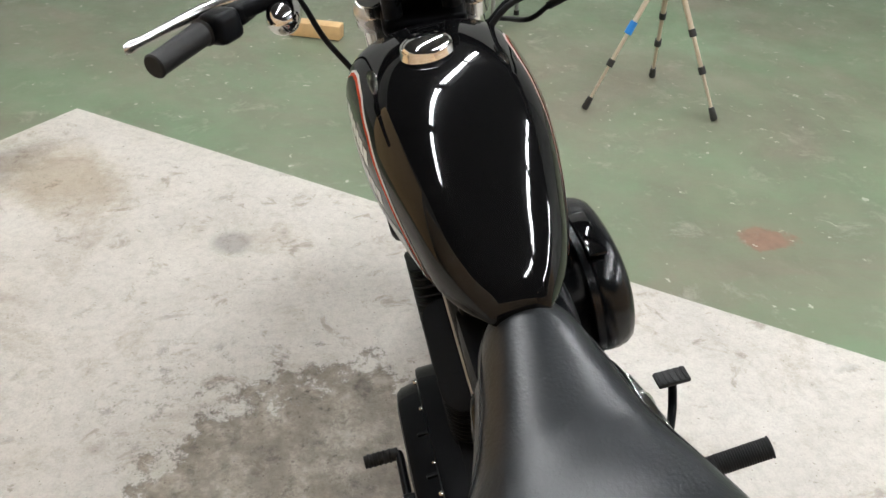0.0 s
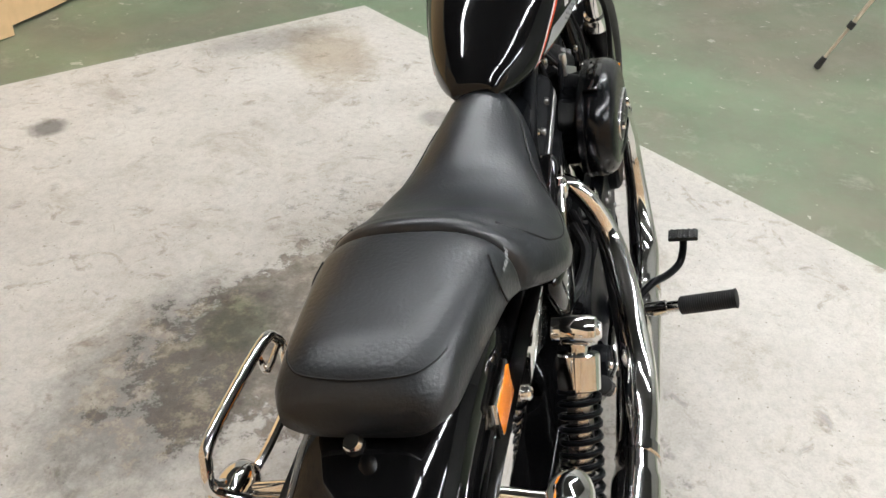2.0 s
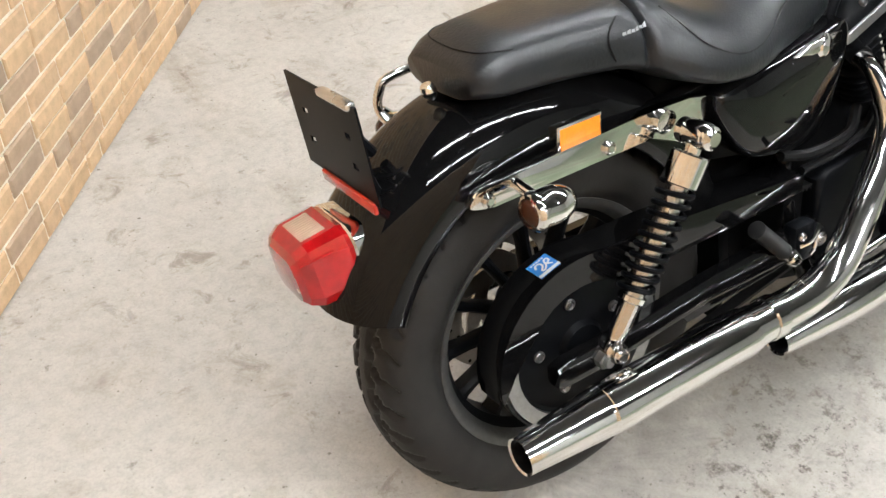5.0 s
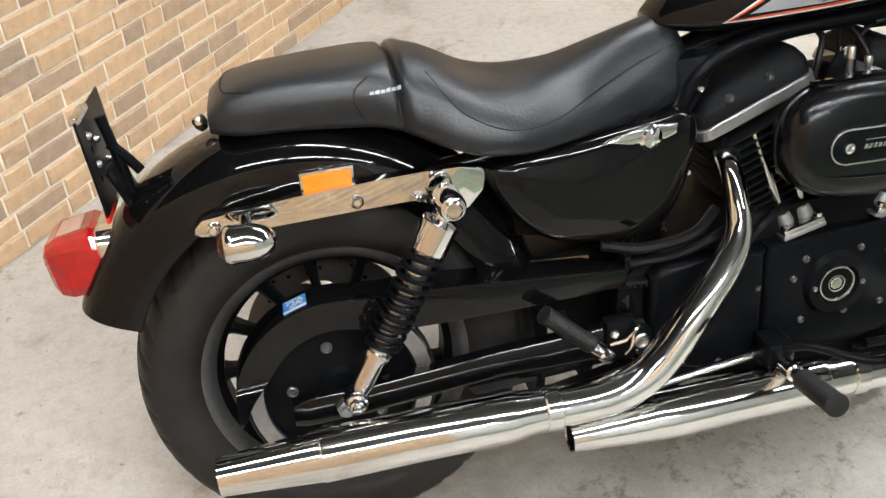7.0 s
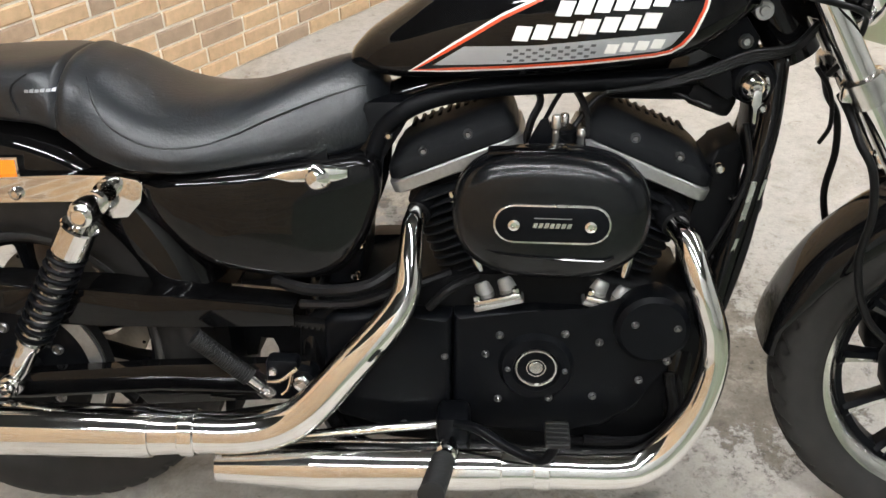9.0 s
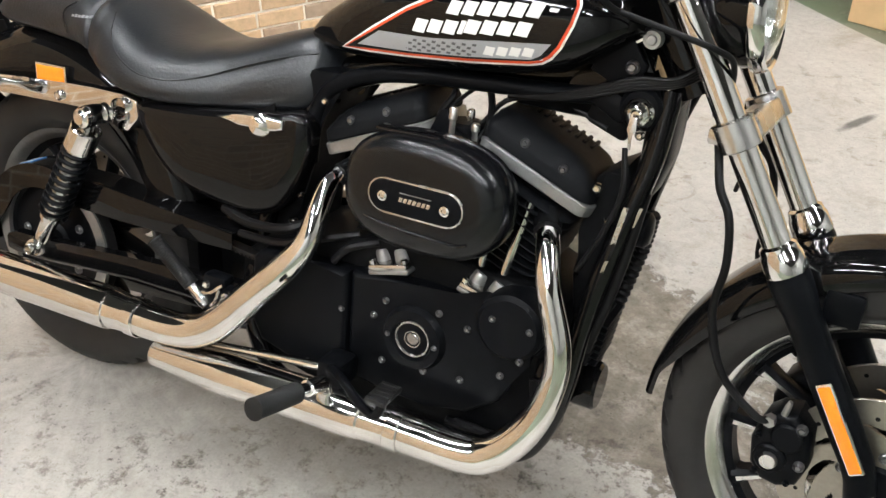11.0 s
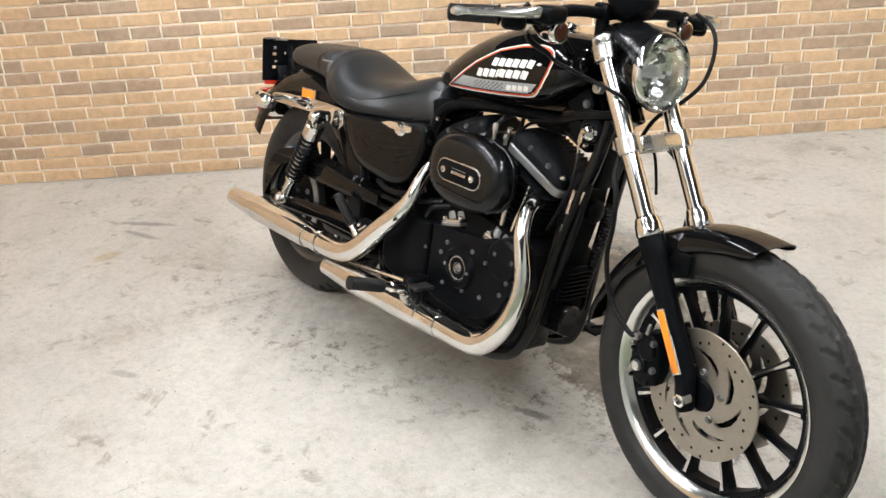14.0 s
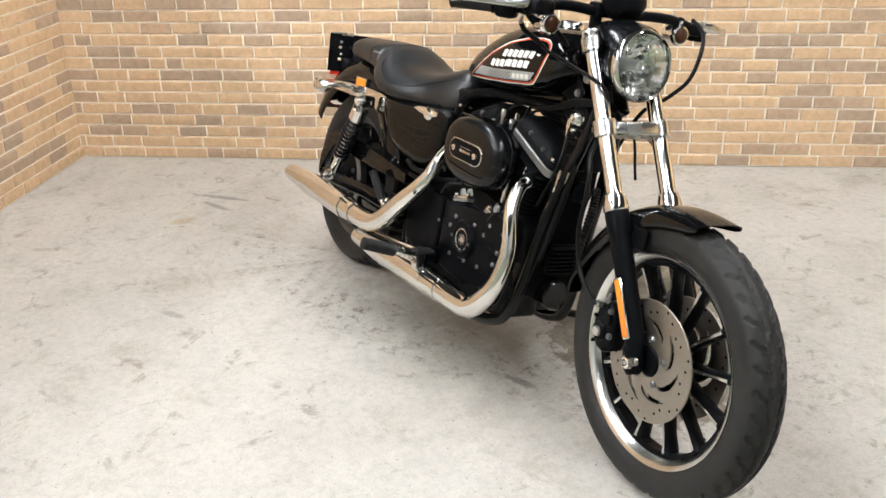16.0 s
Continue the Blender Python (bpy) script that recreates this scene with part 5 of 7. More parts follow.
bm = bmesh.new()
tube(bm, [(1.10, 0, 0.83), (0.95, 0, 0.79), (0.78, 0, 0.765), (0.66, 0, 0.745), (0.57, 0, 0.70), (0.52, 0, 0.60), (0.49, 0, 0.48)], 0.027, 16)
part("backbone", bm, PAINT, FRAME)
bm = bmesh.new()
a, b = HEAD + FORK_DIR * 0.02, HEAD + FORK_DIR * 0.19
rod(bm, a, b, 0.034, 24)
part("steering_head", bm, PAINT, FRAME)
bm = slab(bmesh.new(), [(0.99, 0.80), (1.08, 0.86), (1.115, 0.80), (1.10, 0.755), (1.05, 0.76), (0.98, 0.775)], -0.032, 0.032, 0.006)
part("neck_gusset", bm, PAINT, FRAME)
for y in (-0.058, 0.058):
    bm = bmesh.new()
    tube(bm, [(0.568, y, 0.58), (0.572, y, 0.635), (0.584, y, 0.682), (0.612, y, 0.716), (0.668, y * 0.9, 0.742), (0.76, y * 0.8, 0.757), (0.875, y * 0.7, 0.764), (1.0, y * 0.55, 0.772), (1.09, y * 0.4, 0.79)], 0.0135, 12)
    part("frame_tube", bm, SATIN, FRAME)
bm = slab(bmesh.new(), [(1.020, 0.815), (1.045, 0.888), (1.062, 0.880), (1.098, 0.832), (1.090, 0.808), (1.055, 0.800)], -0.056, -0.050, 0.002)
part("neck_plate", bm, SATIN, FRAME)
bolt("tank_bolt", (1.079, -0.056, 0.828), 0.010, 0.008, FRAME, -1)
bm = bmesh.new()
box(bm, (1.055, -0.03, 0.772), (0.06, 0.045, 0.04), 0.012, Matrix.Rotation(radians(30), 4, "Y"))
part("ignition_box", bm, DARK, FRAME)
bm = bmesh.new()
lathe(bm, [(0, 0.022), (0.026, 0.022), (0.031, 0.017), (0.032, 0.008), (0.032, -0.03), (0.026, -0.04)], (1.098, -0.034, 0.772), n=32, turn=Matrix.Rotation(radians(90), 4, "X"))
IGN = part("ignition_switch", bm, SATIN, FRAME, "black ignition switch with a chrome cap")
bm = bmesh.new()
lathe(bm, [(0, 0.020), (0.006, 0.020), (0.008, 0.018), (0.010, 0.0185), (0.017, 0.014), (0.022, 0.006), (0.0235, 0.0)], (1.098, -0.055, 0.768), n=28, turn=Matrix.Rotation(radians(90), 4, "X"))
part("cap", bm, CHROME, IGN, "chrome cap")
bm = slab(bmesh.new(), [(1.093, 0.768), (1.103, 0.768), (1.104, 0.748), (1.099, 0.742), (1.100, 0.722), (1.096, 0.722), (1.095, 0.742), (1.091, 0.748)], -0.083, -0.081, 0.0005)
part("key", bm, ALLOY, IGN, "bare metal key")
bm = bmesh.new()
lathe(bm, [(0, 0.010), (0.006, 0.010), (0.0075, 0.006), (0.012, 0.006), (0.0135, 0.0), (0.0135, -0.01)], (1.098, -0.052, 0.868), n=24, turn=Matrix.Rotation(radians(90), 4, "X"))
part("steering_lock", bm, DULL, FRAME, "dull steering lock")
for k in range(4):
    bm = bmesh.new()
    o = k * 0.006
    tube(bm, [(1.175, -0.030 - o * 0.4, 0.832 + o), (1.140, -0.050 - o * 0.4, 0.812 + o * 0.6), (1.085, -0.056 - o * 0.3, 0.800 + o * 0.8), (1.03, -0.058, 0.780 + o * 0.6), (0.97, -0.052, 0.762 + o * 0.3), (0.90, -0.045, 0.752)], 0.0036, 8)
    part("harness_wire", bm, WIRE, FRAME)
REG = new("voltage_regulator")
REG.parent = FRAME
bm = bmesh.new()
box(bm, (1.080, 0, 0.395), (0.018, 0.094, 0.085), 0.006, Matrix.Rotation(radians(8), 4, "Y"))
part("plate", bm, SATIN, REG)
for k in range(7):
    bm = bmesh.new()
    q = -0.034 + k * 0.0115
    box(bm, (1.092 + q * 0.14, 0, 0.395 + q), (0.016, 0.090, 0.0038), 0.001, Matrix.Rotation(radians(8), 4, "Y"), 1)
    part("fin", bm, SATIN, REG)
bm = bmesh.new()
line = spline([(1.126, 0.03, 0.60), (1.118, 0.040, 0.54), (1.100, 0.046, 0.46), (1.080, 0.050, 0.37)], 14)
tube(bm, [(*q, 0.0125 if k % 2 else 0.0095) for k, q in enumerate(line)], 0.012, 12, 1)
part("corrugated_hose", bm, WIRE, FRAME)
for x0, z0, x1, z1, r in ((1.128, 0.66, 1.082, 0.395, 0.0085),):
    bm = bmesh.new()
    tube(bm, [(x0, -0.058, z0), ((x0 + x1) / 2 + 0.006, -0.066, (z0 + z1) / 2), (x1, -0.070, z1)], r, 10)
    part("hose", bm, WIRE, FRAME)
bm = slab(bmesh.new(), [(1.126, 0.640), (1.131, 0.641), (1.123, 0.610), (1.118, 0.609)], -0.074, -0.072)
part("frame_label", bm, ALLOY, FRAME)
bm = slab(bmesh.new(), [(1.094, 0.556), (1.099, 0.557), (1.092, 0.528), (1.087, 0.527)], -0.090, -0.088)
part("frame_label", bm, ALLOY, FRAME)
bm = bmesh.new()
box(bm, (1.02, 0.01, 0.752), (0.10, 0.07, 0.03), 0.01)
box(bm, (0.98, 0.02, 0.755), (0.16, 0.09, 0.04), 0.012)
part("coil_cover", bm, SATIN, FRAME)
bm = bmesh.new()
lathe(bm, [(0, 0.012), (0.020, 0.010), (0.027, 0.004), (0.027, -0.012), (0, -0.012)], (1.128, -0.020, 0.590), n=24, axis="x")
part("horn", bm, SATIN, FRAME)
bm = slab(bmesh.new(), [(1.104, 0.745), (1.130, 0.790), (1.146, 0.780), (1.146, 0.700), (1.130, 0.645), (1.112, 0.640), (1.104, 0.68)], -0.036, 0.036, 0.008)
part("neck_cover", bm, SATIN, FRAME, "black satin panel below the steering head")
bm = bmesh.new()
box(bm, (1.050, 0.0, 0.740), (0.07, 0.06, 0.036), 0.010, Matrix.Rotation(radians(20), 4, "Y"))
part("coil", bm, DARK, FRAME)
bm = slab(bmesh.new(), [(1.046, 0.655), (1.066, 0.672), (1.094, 0.690), (1.106, 0.655), (1.096, 0.60), (1.078, 0.52), (1.066, 0.43), (1.044, 0.43), (1.034, 0.50), (1.048, 0.57)], -0.045, 0.050, 0.012)
part("coil_bracket", bm, DARK, FRAME, "black coil and bracket behind the down tubes")
# plug leads, fittings and bright fixings round the engine
for line in ([(1.05, -0.03, 0.73), (0.98, -0.02, 0.750), (0.90, -0.03, 0.745), (0.86, -0.04, 0.70)], [(1.09, -0.07, 0.72), (1.10, -0.085, 0.66), (1.085, -0.09, 0.60), (1.055, -0.092, 0.53)]):
    bm = bmesh.new()
    tube(bm, line, 0.0042, 8)
    part("plug_lead", bm, WIRE, FRAME)
for x, y, z, r in ((1.062, -0.072, 0.655, 0.008), (1.085, -0.076, 0.612, 0.006), (1.108, -0.070, 0.742, 0.007), (0.600, -0.066, 0.690, 0.007), (0.556, -0.066, 0.520, 0.007), (0.545, -0.068, 0.470, 0.008)):
    bolt("frame_bolt", (x, y, z), r, 0.008, FRAME, -1, CHROME)
bm = slab(bmesh.new(), [(0.500, 0.44), (0.555, 0.455), (0.560, 0.52), (0.572, 0.60), (0.592, 0.655), (0.606, 0.70), (0.650, 0.740), (0.52, 0.735), (0.48, 0.66)], -0.062, 0.075, 0.012)
part("seat_post_casting", bm, SATIN, FRAME)
# inner mudguard, starter housing and gearbox casting behind the belt
bm = slab(bmesh.new(), [(0.352, 0.430), (0.470, 0.440), (0.485, 0.30), (0.445, 0.19), (0.425, 0.19), (0.426, 0.285), (0.405, 0.290), (0.404, 0.332), (0.372, 0.334), (0.370, 0.292), (0.35, 0.29), (0.345, 0.34)], -0.02, 0.09, 0.006)
part("gearbox_casting", bm, DARK, ENGINE)
bm = slab(bmesh.new(), [(0.26, 0.46), (0.30, 0.455), (0.345, 0.425), (0.352, 0.30), (0.34, 0.20), (0.325, 0.20), (0.334, 0.30), (0.325, 0.40), (0.29, 0.44)], -0.085, 0.085, 0.004)
part("inner_mudguard", bm, DARK, BIKE)
bm = slab(bmesh.new(), [(1.106, 0.640), (1.113, 0.640), (1.102, 0.572), (1.095, 0.572)], -0.086, -0.083)
part("frame_label", bm, ALLOY, FRAME)

# side cover / oil tank
def cover_swell(x):
    """How far the side cover stands out along its length."""
    return lerp([(0.25, 0.95), (0.36, 0.90), (0.46, 0.80), (0.59, 0.68)], x)


COVER_OUT = [(0.255, 0.632), (0.30, 0.642), (0.42, 0.652), (0.52, 0.662), (0.568, 0.667), (0.588, 0.648), (0.586, 0.60), (0.566, 0.54), (0.535, 0.494), (0.485, 0.478), (0.40, 0.490), (0.335, 0.512), (0.29, 0.555), (0.262, 0.60)]
for s in (-1, 1):
    bm = bmesh.new()
    fine = [tuple(q) for q in spline(COVER_OUT + COVER_OUT[:1], 4)][:-1]
    rings = []
    for k, y in ((1.0, 0.095), (1.0, 0.126), (0.985, 0.135), (0.955, 0.1415), (0.90, 0.1460), (0.78, 0.1500), (0.6, 0.1530), (0.4, 0.1548), (0.2, 0.1558), (0.03, 0.156)):
        rings.append([bm.verts.new((0.425 + (x - 0.425) * k, s * y * cover_swell(0.425 + (x - 0.425) * k) * (1.0 if s < 0 else 0.82), 0.585 + (z - 0.585) * k)) for x, z in fine])
    ring_faces(bm, rings)
    ob = part("side_cover", bm, PAINT, BIKE, "black gloss side cover", 50)
    if s < 0:
        bm = bmesh.new()
        lathe(bm, [(0, 0.010), (0.014, 0.008), (0.020, 0.002), (0.020, -0.004)], (0.505, 0.0, 0.640), n=28, turn=Matrix.Rotation(radians(90), 4, "X"))
        slab(bm, [(0.425, 0.644), (0.47, 0.634), (0.53, 0.634), (0.548, 0.640), (0.548, 0.655), (0.50, 0.659), (0.46, 0.652)], -0.005, 0.010, 0.004, 3)
        for v in bm.verts:
            v.co.y -= 0.1495 * cover_swell(v.co.x)
        part("chrome_badge", bm, CHROME, ob, "chrome winged badge")
bm = slab(bmesh.new(), [(0.30, 0.50), (0.46, 0.47), (0.52, 0.56), (0.52, 0.68), (0.28, 0.66)], -0.09, 0.09, 0.02)
part("battery_tray", bm, DARK, BIKE)

# belt guard with sticker
guard = arc(0.016, 0.307, 0.158, 192, 74, 18) + [(0.16, 0.461), (0.30, 0.453), (0.462, 0.443), (0.462, 0.413), (0.30, 0.405), (0.16, 0.402)] + arc(0.016, 0.307, 0.112, 58, 150, 11) + [(0.016 + 0.134 * math.cos(radians(175)), 0.307 + 0.134 * math.sin(radians(175)))]
bm = slab(bmesh.new(), guard, -0.132, -0.126, 0.002)
GUARD = part("belt_guard", bm, PAINT, BIKE, "black gloss belt guard")
rim = arc(0.016, 0.307, 0.158, 192, 74, 20) + [(0.16, 0.461), (0.30, 0.453), (0.462, 0.443)]
bm = slab(bmesh.new(), rim + [(x, z - 0.003) for x, z in rim[::-1]], -0.1255, -0.070, 0.001)
part("guard_rim", bm, PAINT, GUARD)
bm = bmesh.new()
flag = Matrix.Translation((-0.036, -0.102, 0.4560)) @ Matrix.Rotation(radians(-19.5), 4, "Y") @ Matrix.Rotation(radians(-90), 4, "X") @ Matrix.Scale(0.82, 4)
box(bm, flag.to_translation(), (0.044, 0.0016, 0.044), 0.0, flag.to_3x3().to_4x4())
STICK = part("sticker", bm, BLUE, GUARD, "small blue and white sticker")
bm = bmesh.new()
box(bm, flag @ Vector((0.0, -0.0012, -0.0185)), (0.044, 0.0012, 0.0065), 0.0, flag.to_3x3().to_4x4())
part("print_bar", bm, WHITE, STICK)
bm = bmesh.new()
loop = spline([(-0.014, 0.002), (-0.010, 0.010), (-0.002, 0.009), (-0.001, 0.000), (-0.008, -0.008), (-0.004, -0.011), (0.004, -0.004), (0.008, 0.008), (0.014, 0.010), (0.015, 0.002), (0.008, -0.002), (0.015, -0.010)], 5)
rows = []
for i, q in enumerate(loop):
    t_ = loop[min(i + 1, len(loop) - 1)] - loop[max(i - 1, 0)]
    t_ = t_ / (np.linalg.norm(t_) or 1)
    rows.append([bm.verts.new(flag @ Vector((q[0] + k * -t_[1] * 0.0018, -0.0016, q[1] + k * t_[0] * 0.0018))) for k in (-1, 1)])
ring_faces(bm, rows, False, False)
part("print_stroke", bm, WHITE, STICK)
for k in range(5):
    bm = bmesh.new()
    box(bm, flag @ Vector((-0.014 + k * 0.006, -0.0012, 0.0165)), (0.004, 0.0012, 0.0026), 0.0, flag.to_3x3().to_4x4())
    part("print_bar", bm, WHITE, STICK)
bm = slab(bmesh.new(), [(0.20, 0.285), (0.47, 0.300), (0.47, 0.285), (0.22, 0.262)], -0.128, -0.122, 0.002)
part("lower_belt_guard", bm, PAINT, BIKE)
bm = bmesh.new()
for sgn, z0, z1 in ((1, 0.450, 0.400), (-1, 0.166, 0.290)):
    slab(bm, [(0.016, z0), (0.60, z1), (0.60, z1 - 0.006), (0.016, z0 - 0.006)], -0.116, -0.094)
for k in range(12):
    box(bm, (0.43 + k * 0.009, -0.105, 0.408 - k * 0.0009), (0.004, 0.022, 0.006))
part("drive_belt", bm, GRIP, BIKE)

# -- exhaust --


def exhaust(name, port, pts, muffler, label):
    top = new(name)
    top.parent = BIKE
    bm = bmesh.new()
    tube(bm, pts, 0.02, 28, 10)
    part("header_pipe", bm, CHROME, top)
    bm = bmesh.new()
    tube(bm, muffler, 0.03, 36, 1, caps=False)
    end = muffler[-1]
    tube(bm, [(*end[:3], end[3]), (end[0] + 0.002, end[1], end[2], end[3] - 0.003)], 0.02, 36, 1, caps=False)
    muff = part("muffler", bm, CHROME, top)
    # inside of the pipe end, coloured black
    bm = bmesh.new()
    tube(bm, [(end[0] + 0.002, end[1], end[2], end[3] - 0.003), (end[0] + 0.006, end[1], end[2], end[3] - 0.006), (end[0] + 0.10, end[1], end[2] + 0.004, end[3] - 0.008)], 0.02, 36, 1, caps=False)
    lathe(bm, [(0.0, 0.0), (end[3] - 0.008, 0.0)], (end[0] + 0.10, end[1], end[2] + 0.004), "x", 36)
    part("outlet", bm, DARK, muff, "black outlet")
    bm = bmesh.new()
    q = muffler[0]
    tube(bm, [(q[0] + 0.016, q[1], q[2], q[3] + 0.0015), (q[0] + 0.0145, q[1], q[2], q[3] + 0.0032), (q[0] - 0.006, q[1], q[2], q[3] + 0.0032), (q[0] - 0.008, q[1], q[2], q[3] + 0.0015)], 0.03, 36, 1)
    part("clamp_band", bm, CHROME, top)
    bm = bmesh.new()
    tube(bm, port, 0.02, 24, 1)
    part("port_flange", bm, DARK, top)
    return tagged(top, label)


exhaust("rear_exhaust", [(0.655, -0.05, 0.590, 0.019), (0.643, -0.084, 0.580, 0.0185)],
        [(0.642, -0.080, 0.580, 0.0165), (0.637, -0.108, 0.568, 0.0165), (0.635, -0.134, 0.532, 0.0175), (0.630, -0.154, 0.484, 0.0205), (0.605, -0.168, 0.441, 0.0245), (0.552, -0.184, 0.381, 0.0275), (0.492, -0.198, 0.314, 0.029), (0.447, -0.202, 0.284, 0.030), (0.390, -0.205, 0.272, 0.031), (0.300, -0.206, 0.270, 0.0320)],
        [(0.310, -0.206, 0.270, 0.0325), (0.297, -0.206, 0.270, 0.0330), (0.258, -0.207, 0.270, 0.0362), (0.2565, -0.207, 0.270, 0.0388), (0.248, -0.208, 0.270, 0.0392), (0.10, -0.211, 0.269, 0.0392), (-0.030, -0.215, 0.267, 0.0392), (-0.031, -0.215, 0.267, 0.0376), (-0.036, -0.215, 0.267, 0.0374), (-0.175, -0.218, 0.264, 0.0275)], "long tapered chrome rear exhaust pipe")
exhaust("front_exhaust", [(0.992, -0.06, 0.588, 0.021), (1.006, -0.100, 0.580, 0.0205)],
        [(1.005, -0.096, 0.580, 0.0175), (1.020, -0.130, 0.566, 0.0178), (1.036, -0.153, 0.522, 0.0185), (1.056, -0.160, 0.470, 0.019), (1.067, -0.162, 0.430, 0.0195), (1.068, -0.164, 0.385, 0.0205), (1.054, -0.168, 0.325, 0.023), (1.026, -0.172, 0.272, 0.027), (0.990, -0.177, 0.235, 0.030), (0.945, -0.180, 0.220, 0.032), (0.822, -0.183, 0.219, 0.033)],
        [(0.828, -0.183, 0.219, 0.0335), (0.815, -0.183, 0.219, 0.0338), (0.773, -0.185, 0.219, 0.0355), (0.7715, -0.185, 0.219, 0.0388), (0.765, -0.185, 0.219, 0.039), (0.60, -0.190, 0.214, 0.038), (0.500, -0.193, 0.210, 0.038), (0.490, -0.193, 0.2095, 0.037), (0.346, -0.197, 0.205, 0.0245)], "short tapered chrome front exhaust pipe")
bm = bmesh.new()
tube(bm, [(0.30, -0.19, 0.235), (0.40, -0.17, 0.235), (0.62, -0.16, 0.262), (0.72, -0.15, 0.268)], 0.008, 10)
part("brake_rod", bm, CHROME, BIKE)

# -- pegs and pedals --


def peg(tip, base, parent_label, name="foot_peg", fat=1.0):
    top = new(name)
    top.parent = BIKE
    t, b = Vector(tip), Vector(base)
    d = (b - t).normalized()
    bm = bmesh.new()
    pts = []
    for k in range(24):
        for o, r in ((0.0, 0.0162 * fat), (0.0012, 0.0174 * fat), (0.0028, 0.0174 * fat)):
            q = t + d * (0.005 + k * 0.0040 + o)
            pts.append((*q, r))
    tube(bm, [(*t, 0.015 * fat), (*(t + d * 0.001), 0.0182 * fat), (*(t + d * 0.0035), 0.0182 * fat), (*(t + d * 0.004), 0.0165 * fat)] + pts + [(*(t + d * 0.103), 0.014)], 0.017, 18, 1)
    part("rubber", bm, GRIP, top)
    bm = bmesh.new()
    tube(bm, [(*(t + d * 0.100), 0.0105), (*(t + d * 0.125), 0.0105), (*(t + d * 0.127), 0.014), (*(t + d * 0.138), 0.014), (*b, 0.012)], 0.01, 14, 1)
    part("clevis", bm, CHROME, top)
    return tagged(top, parent_label)


peg((0.682, -0.362, 0.300), (0.700, -0.170, 0.262), "black rubber foot peg on a chrome clevis")
peg((0.700, 0.345, 0.300), (0.710, 0.170, 0.270), "black rubber foot peg on a chrome clevis")
peg((0.320, -0.165, 0.408), (0.428, -0.155, 0.308), "folded passenger foot peg in black rubber", "passenger_peg", 0.8)
peg((0.320, 0.170, 0.408), (0.428, 0.160, 0.308), "folded passenger foot peg in black rubber", "passenger_peg", 0.8)
bm = bmesh.new()
box(bm, (0.445, -0.145, 0.335), (0.05, 0.03, 0.07), 0.008)
lathe(bm, [(0, 0.012), (0.018, 0.010), (0.022, 0.0), (0.022, -0.02)], (0.475, -0.150, 0.335), n=24, turn=Matrix.Rotation(radians(90), 4, "X"))
BRK = part("peg_bracket", bm, SATIN, BIKE)
bolt("bracket_bolt", (0.475, -0.162, 0.335), 0.013, 0.007, BRK, -1, ALLOY)
bolt("bracket_bolt", (0.432, -0.160, 0.352), 0.008, 0.007, BRK, -1, CHROME)
bolt("bracket_bolt", (0.418, -0.160, 0.318), 0.008, 0.007, BRK, -1, CHROME)
bm = bmesh.new()
tube(bm, [(0.425, -0.164, 0.336), (0.445, -0.170, 0.342), (0.462, -0.168, 0.356), (0.470, -0.166, 0.362)], 0.0035, 8)
tube(bm, [(0.462, -0.166, 0.352), (0.456, -0.170, 0.330), (0.446, -0.170, 0.318)], 0.0030, 8)
part("return_spring", bm, CHROME, BRK)
bm = bmesh.new()
tube(bm, [(0.705, -0.185, 0.290), (0.738, -0.212, 0.300), (0.785, -0.238, 0.287), (0.825, -0.258, 0.285), (0.841, -0.266, 0.306), (0.845, -0.268, 0.330)], 0.0075, 10)
PEDAL = part("brake_pedal", bm, SATIN, BIKE, "black brake pedal with a ribbed rubber pad")
bm = bmesh.new()
box(bm, (0.846, -0.268, 0.336), (0.034, 0.056, 0.009), 0.003)
PAD = part("pad", bm, GRIP, PEDAL)
for k in range(5):
    bm = bmesh.new()
    box(bm, (0.846, -0.268 + (k - 2) * 0.0105, 0.3405), (0.030, 0.005, 0.003), 0.001)
    part("rib", bm, GRIP, PAD)
bm = bmesh.new()
box(bm, (0.70, -0.16, 0.275), (0.05, 0.06, 0.05), 0.012)
part("pedal_mount", bm, SATIN, BIKE)
bm = bmesh.new()
rod(bm, (0.722, 0.18, 0.348), (0.722, 0.205, 0.348), 0.014, 16)
tube(bm, [(0.722, 0.199, 0.348), (0.77, 0.199, 0.352), (0.816, 0.199, 0.355), (0.822, 0.203, 0.355)], 0.007, 10)
SHIFT = part("shift_lever", bm, SATIN, BIKE)
bm = bmesh.new()
rod(bm, (0.822, 0.200, 0.355), (0.822, 0.256, 0.355), 0.0105, 16)
TOE = part("toe_peg", bm, GRIP, SHIFT)
for k in range(5):
    bm = bmesh.new()
    lathe(bm, [(0.0105, 0.0), (0.0118, 0.0015), (0.0118, 0.0035), (0.0105, 0.005)], (0.822, 0.212 + k * 0.0085, 0.355), n=16)
    part("rib", bm, GRIP, TOE)
bolt("pivot_bolt", (0.722, 0.205, 0.348), 0.009, 0.007, SHIFT, 1, CHROME)
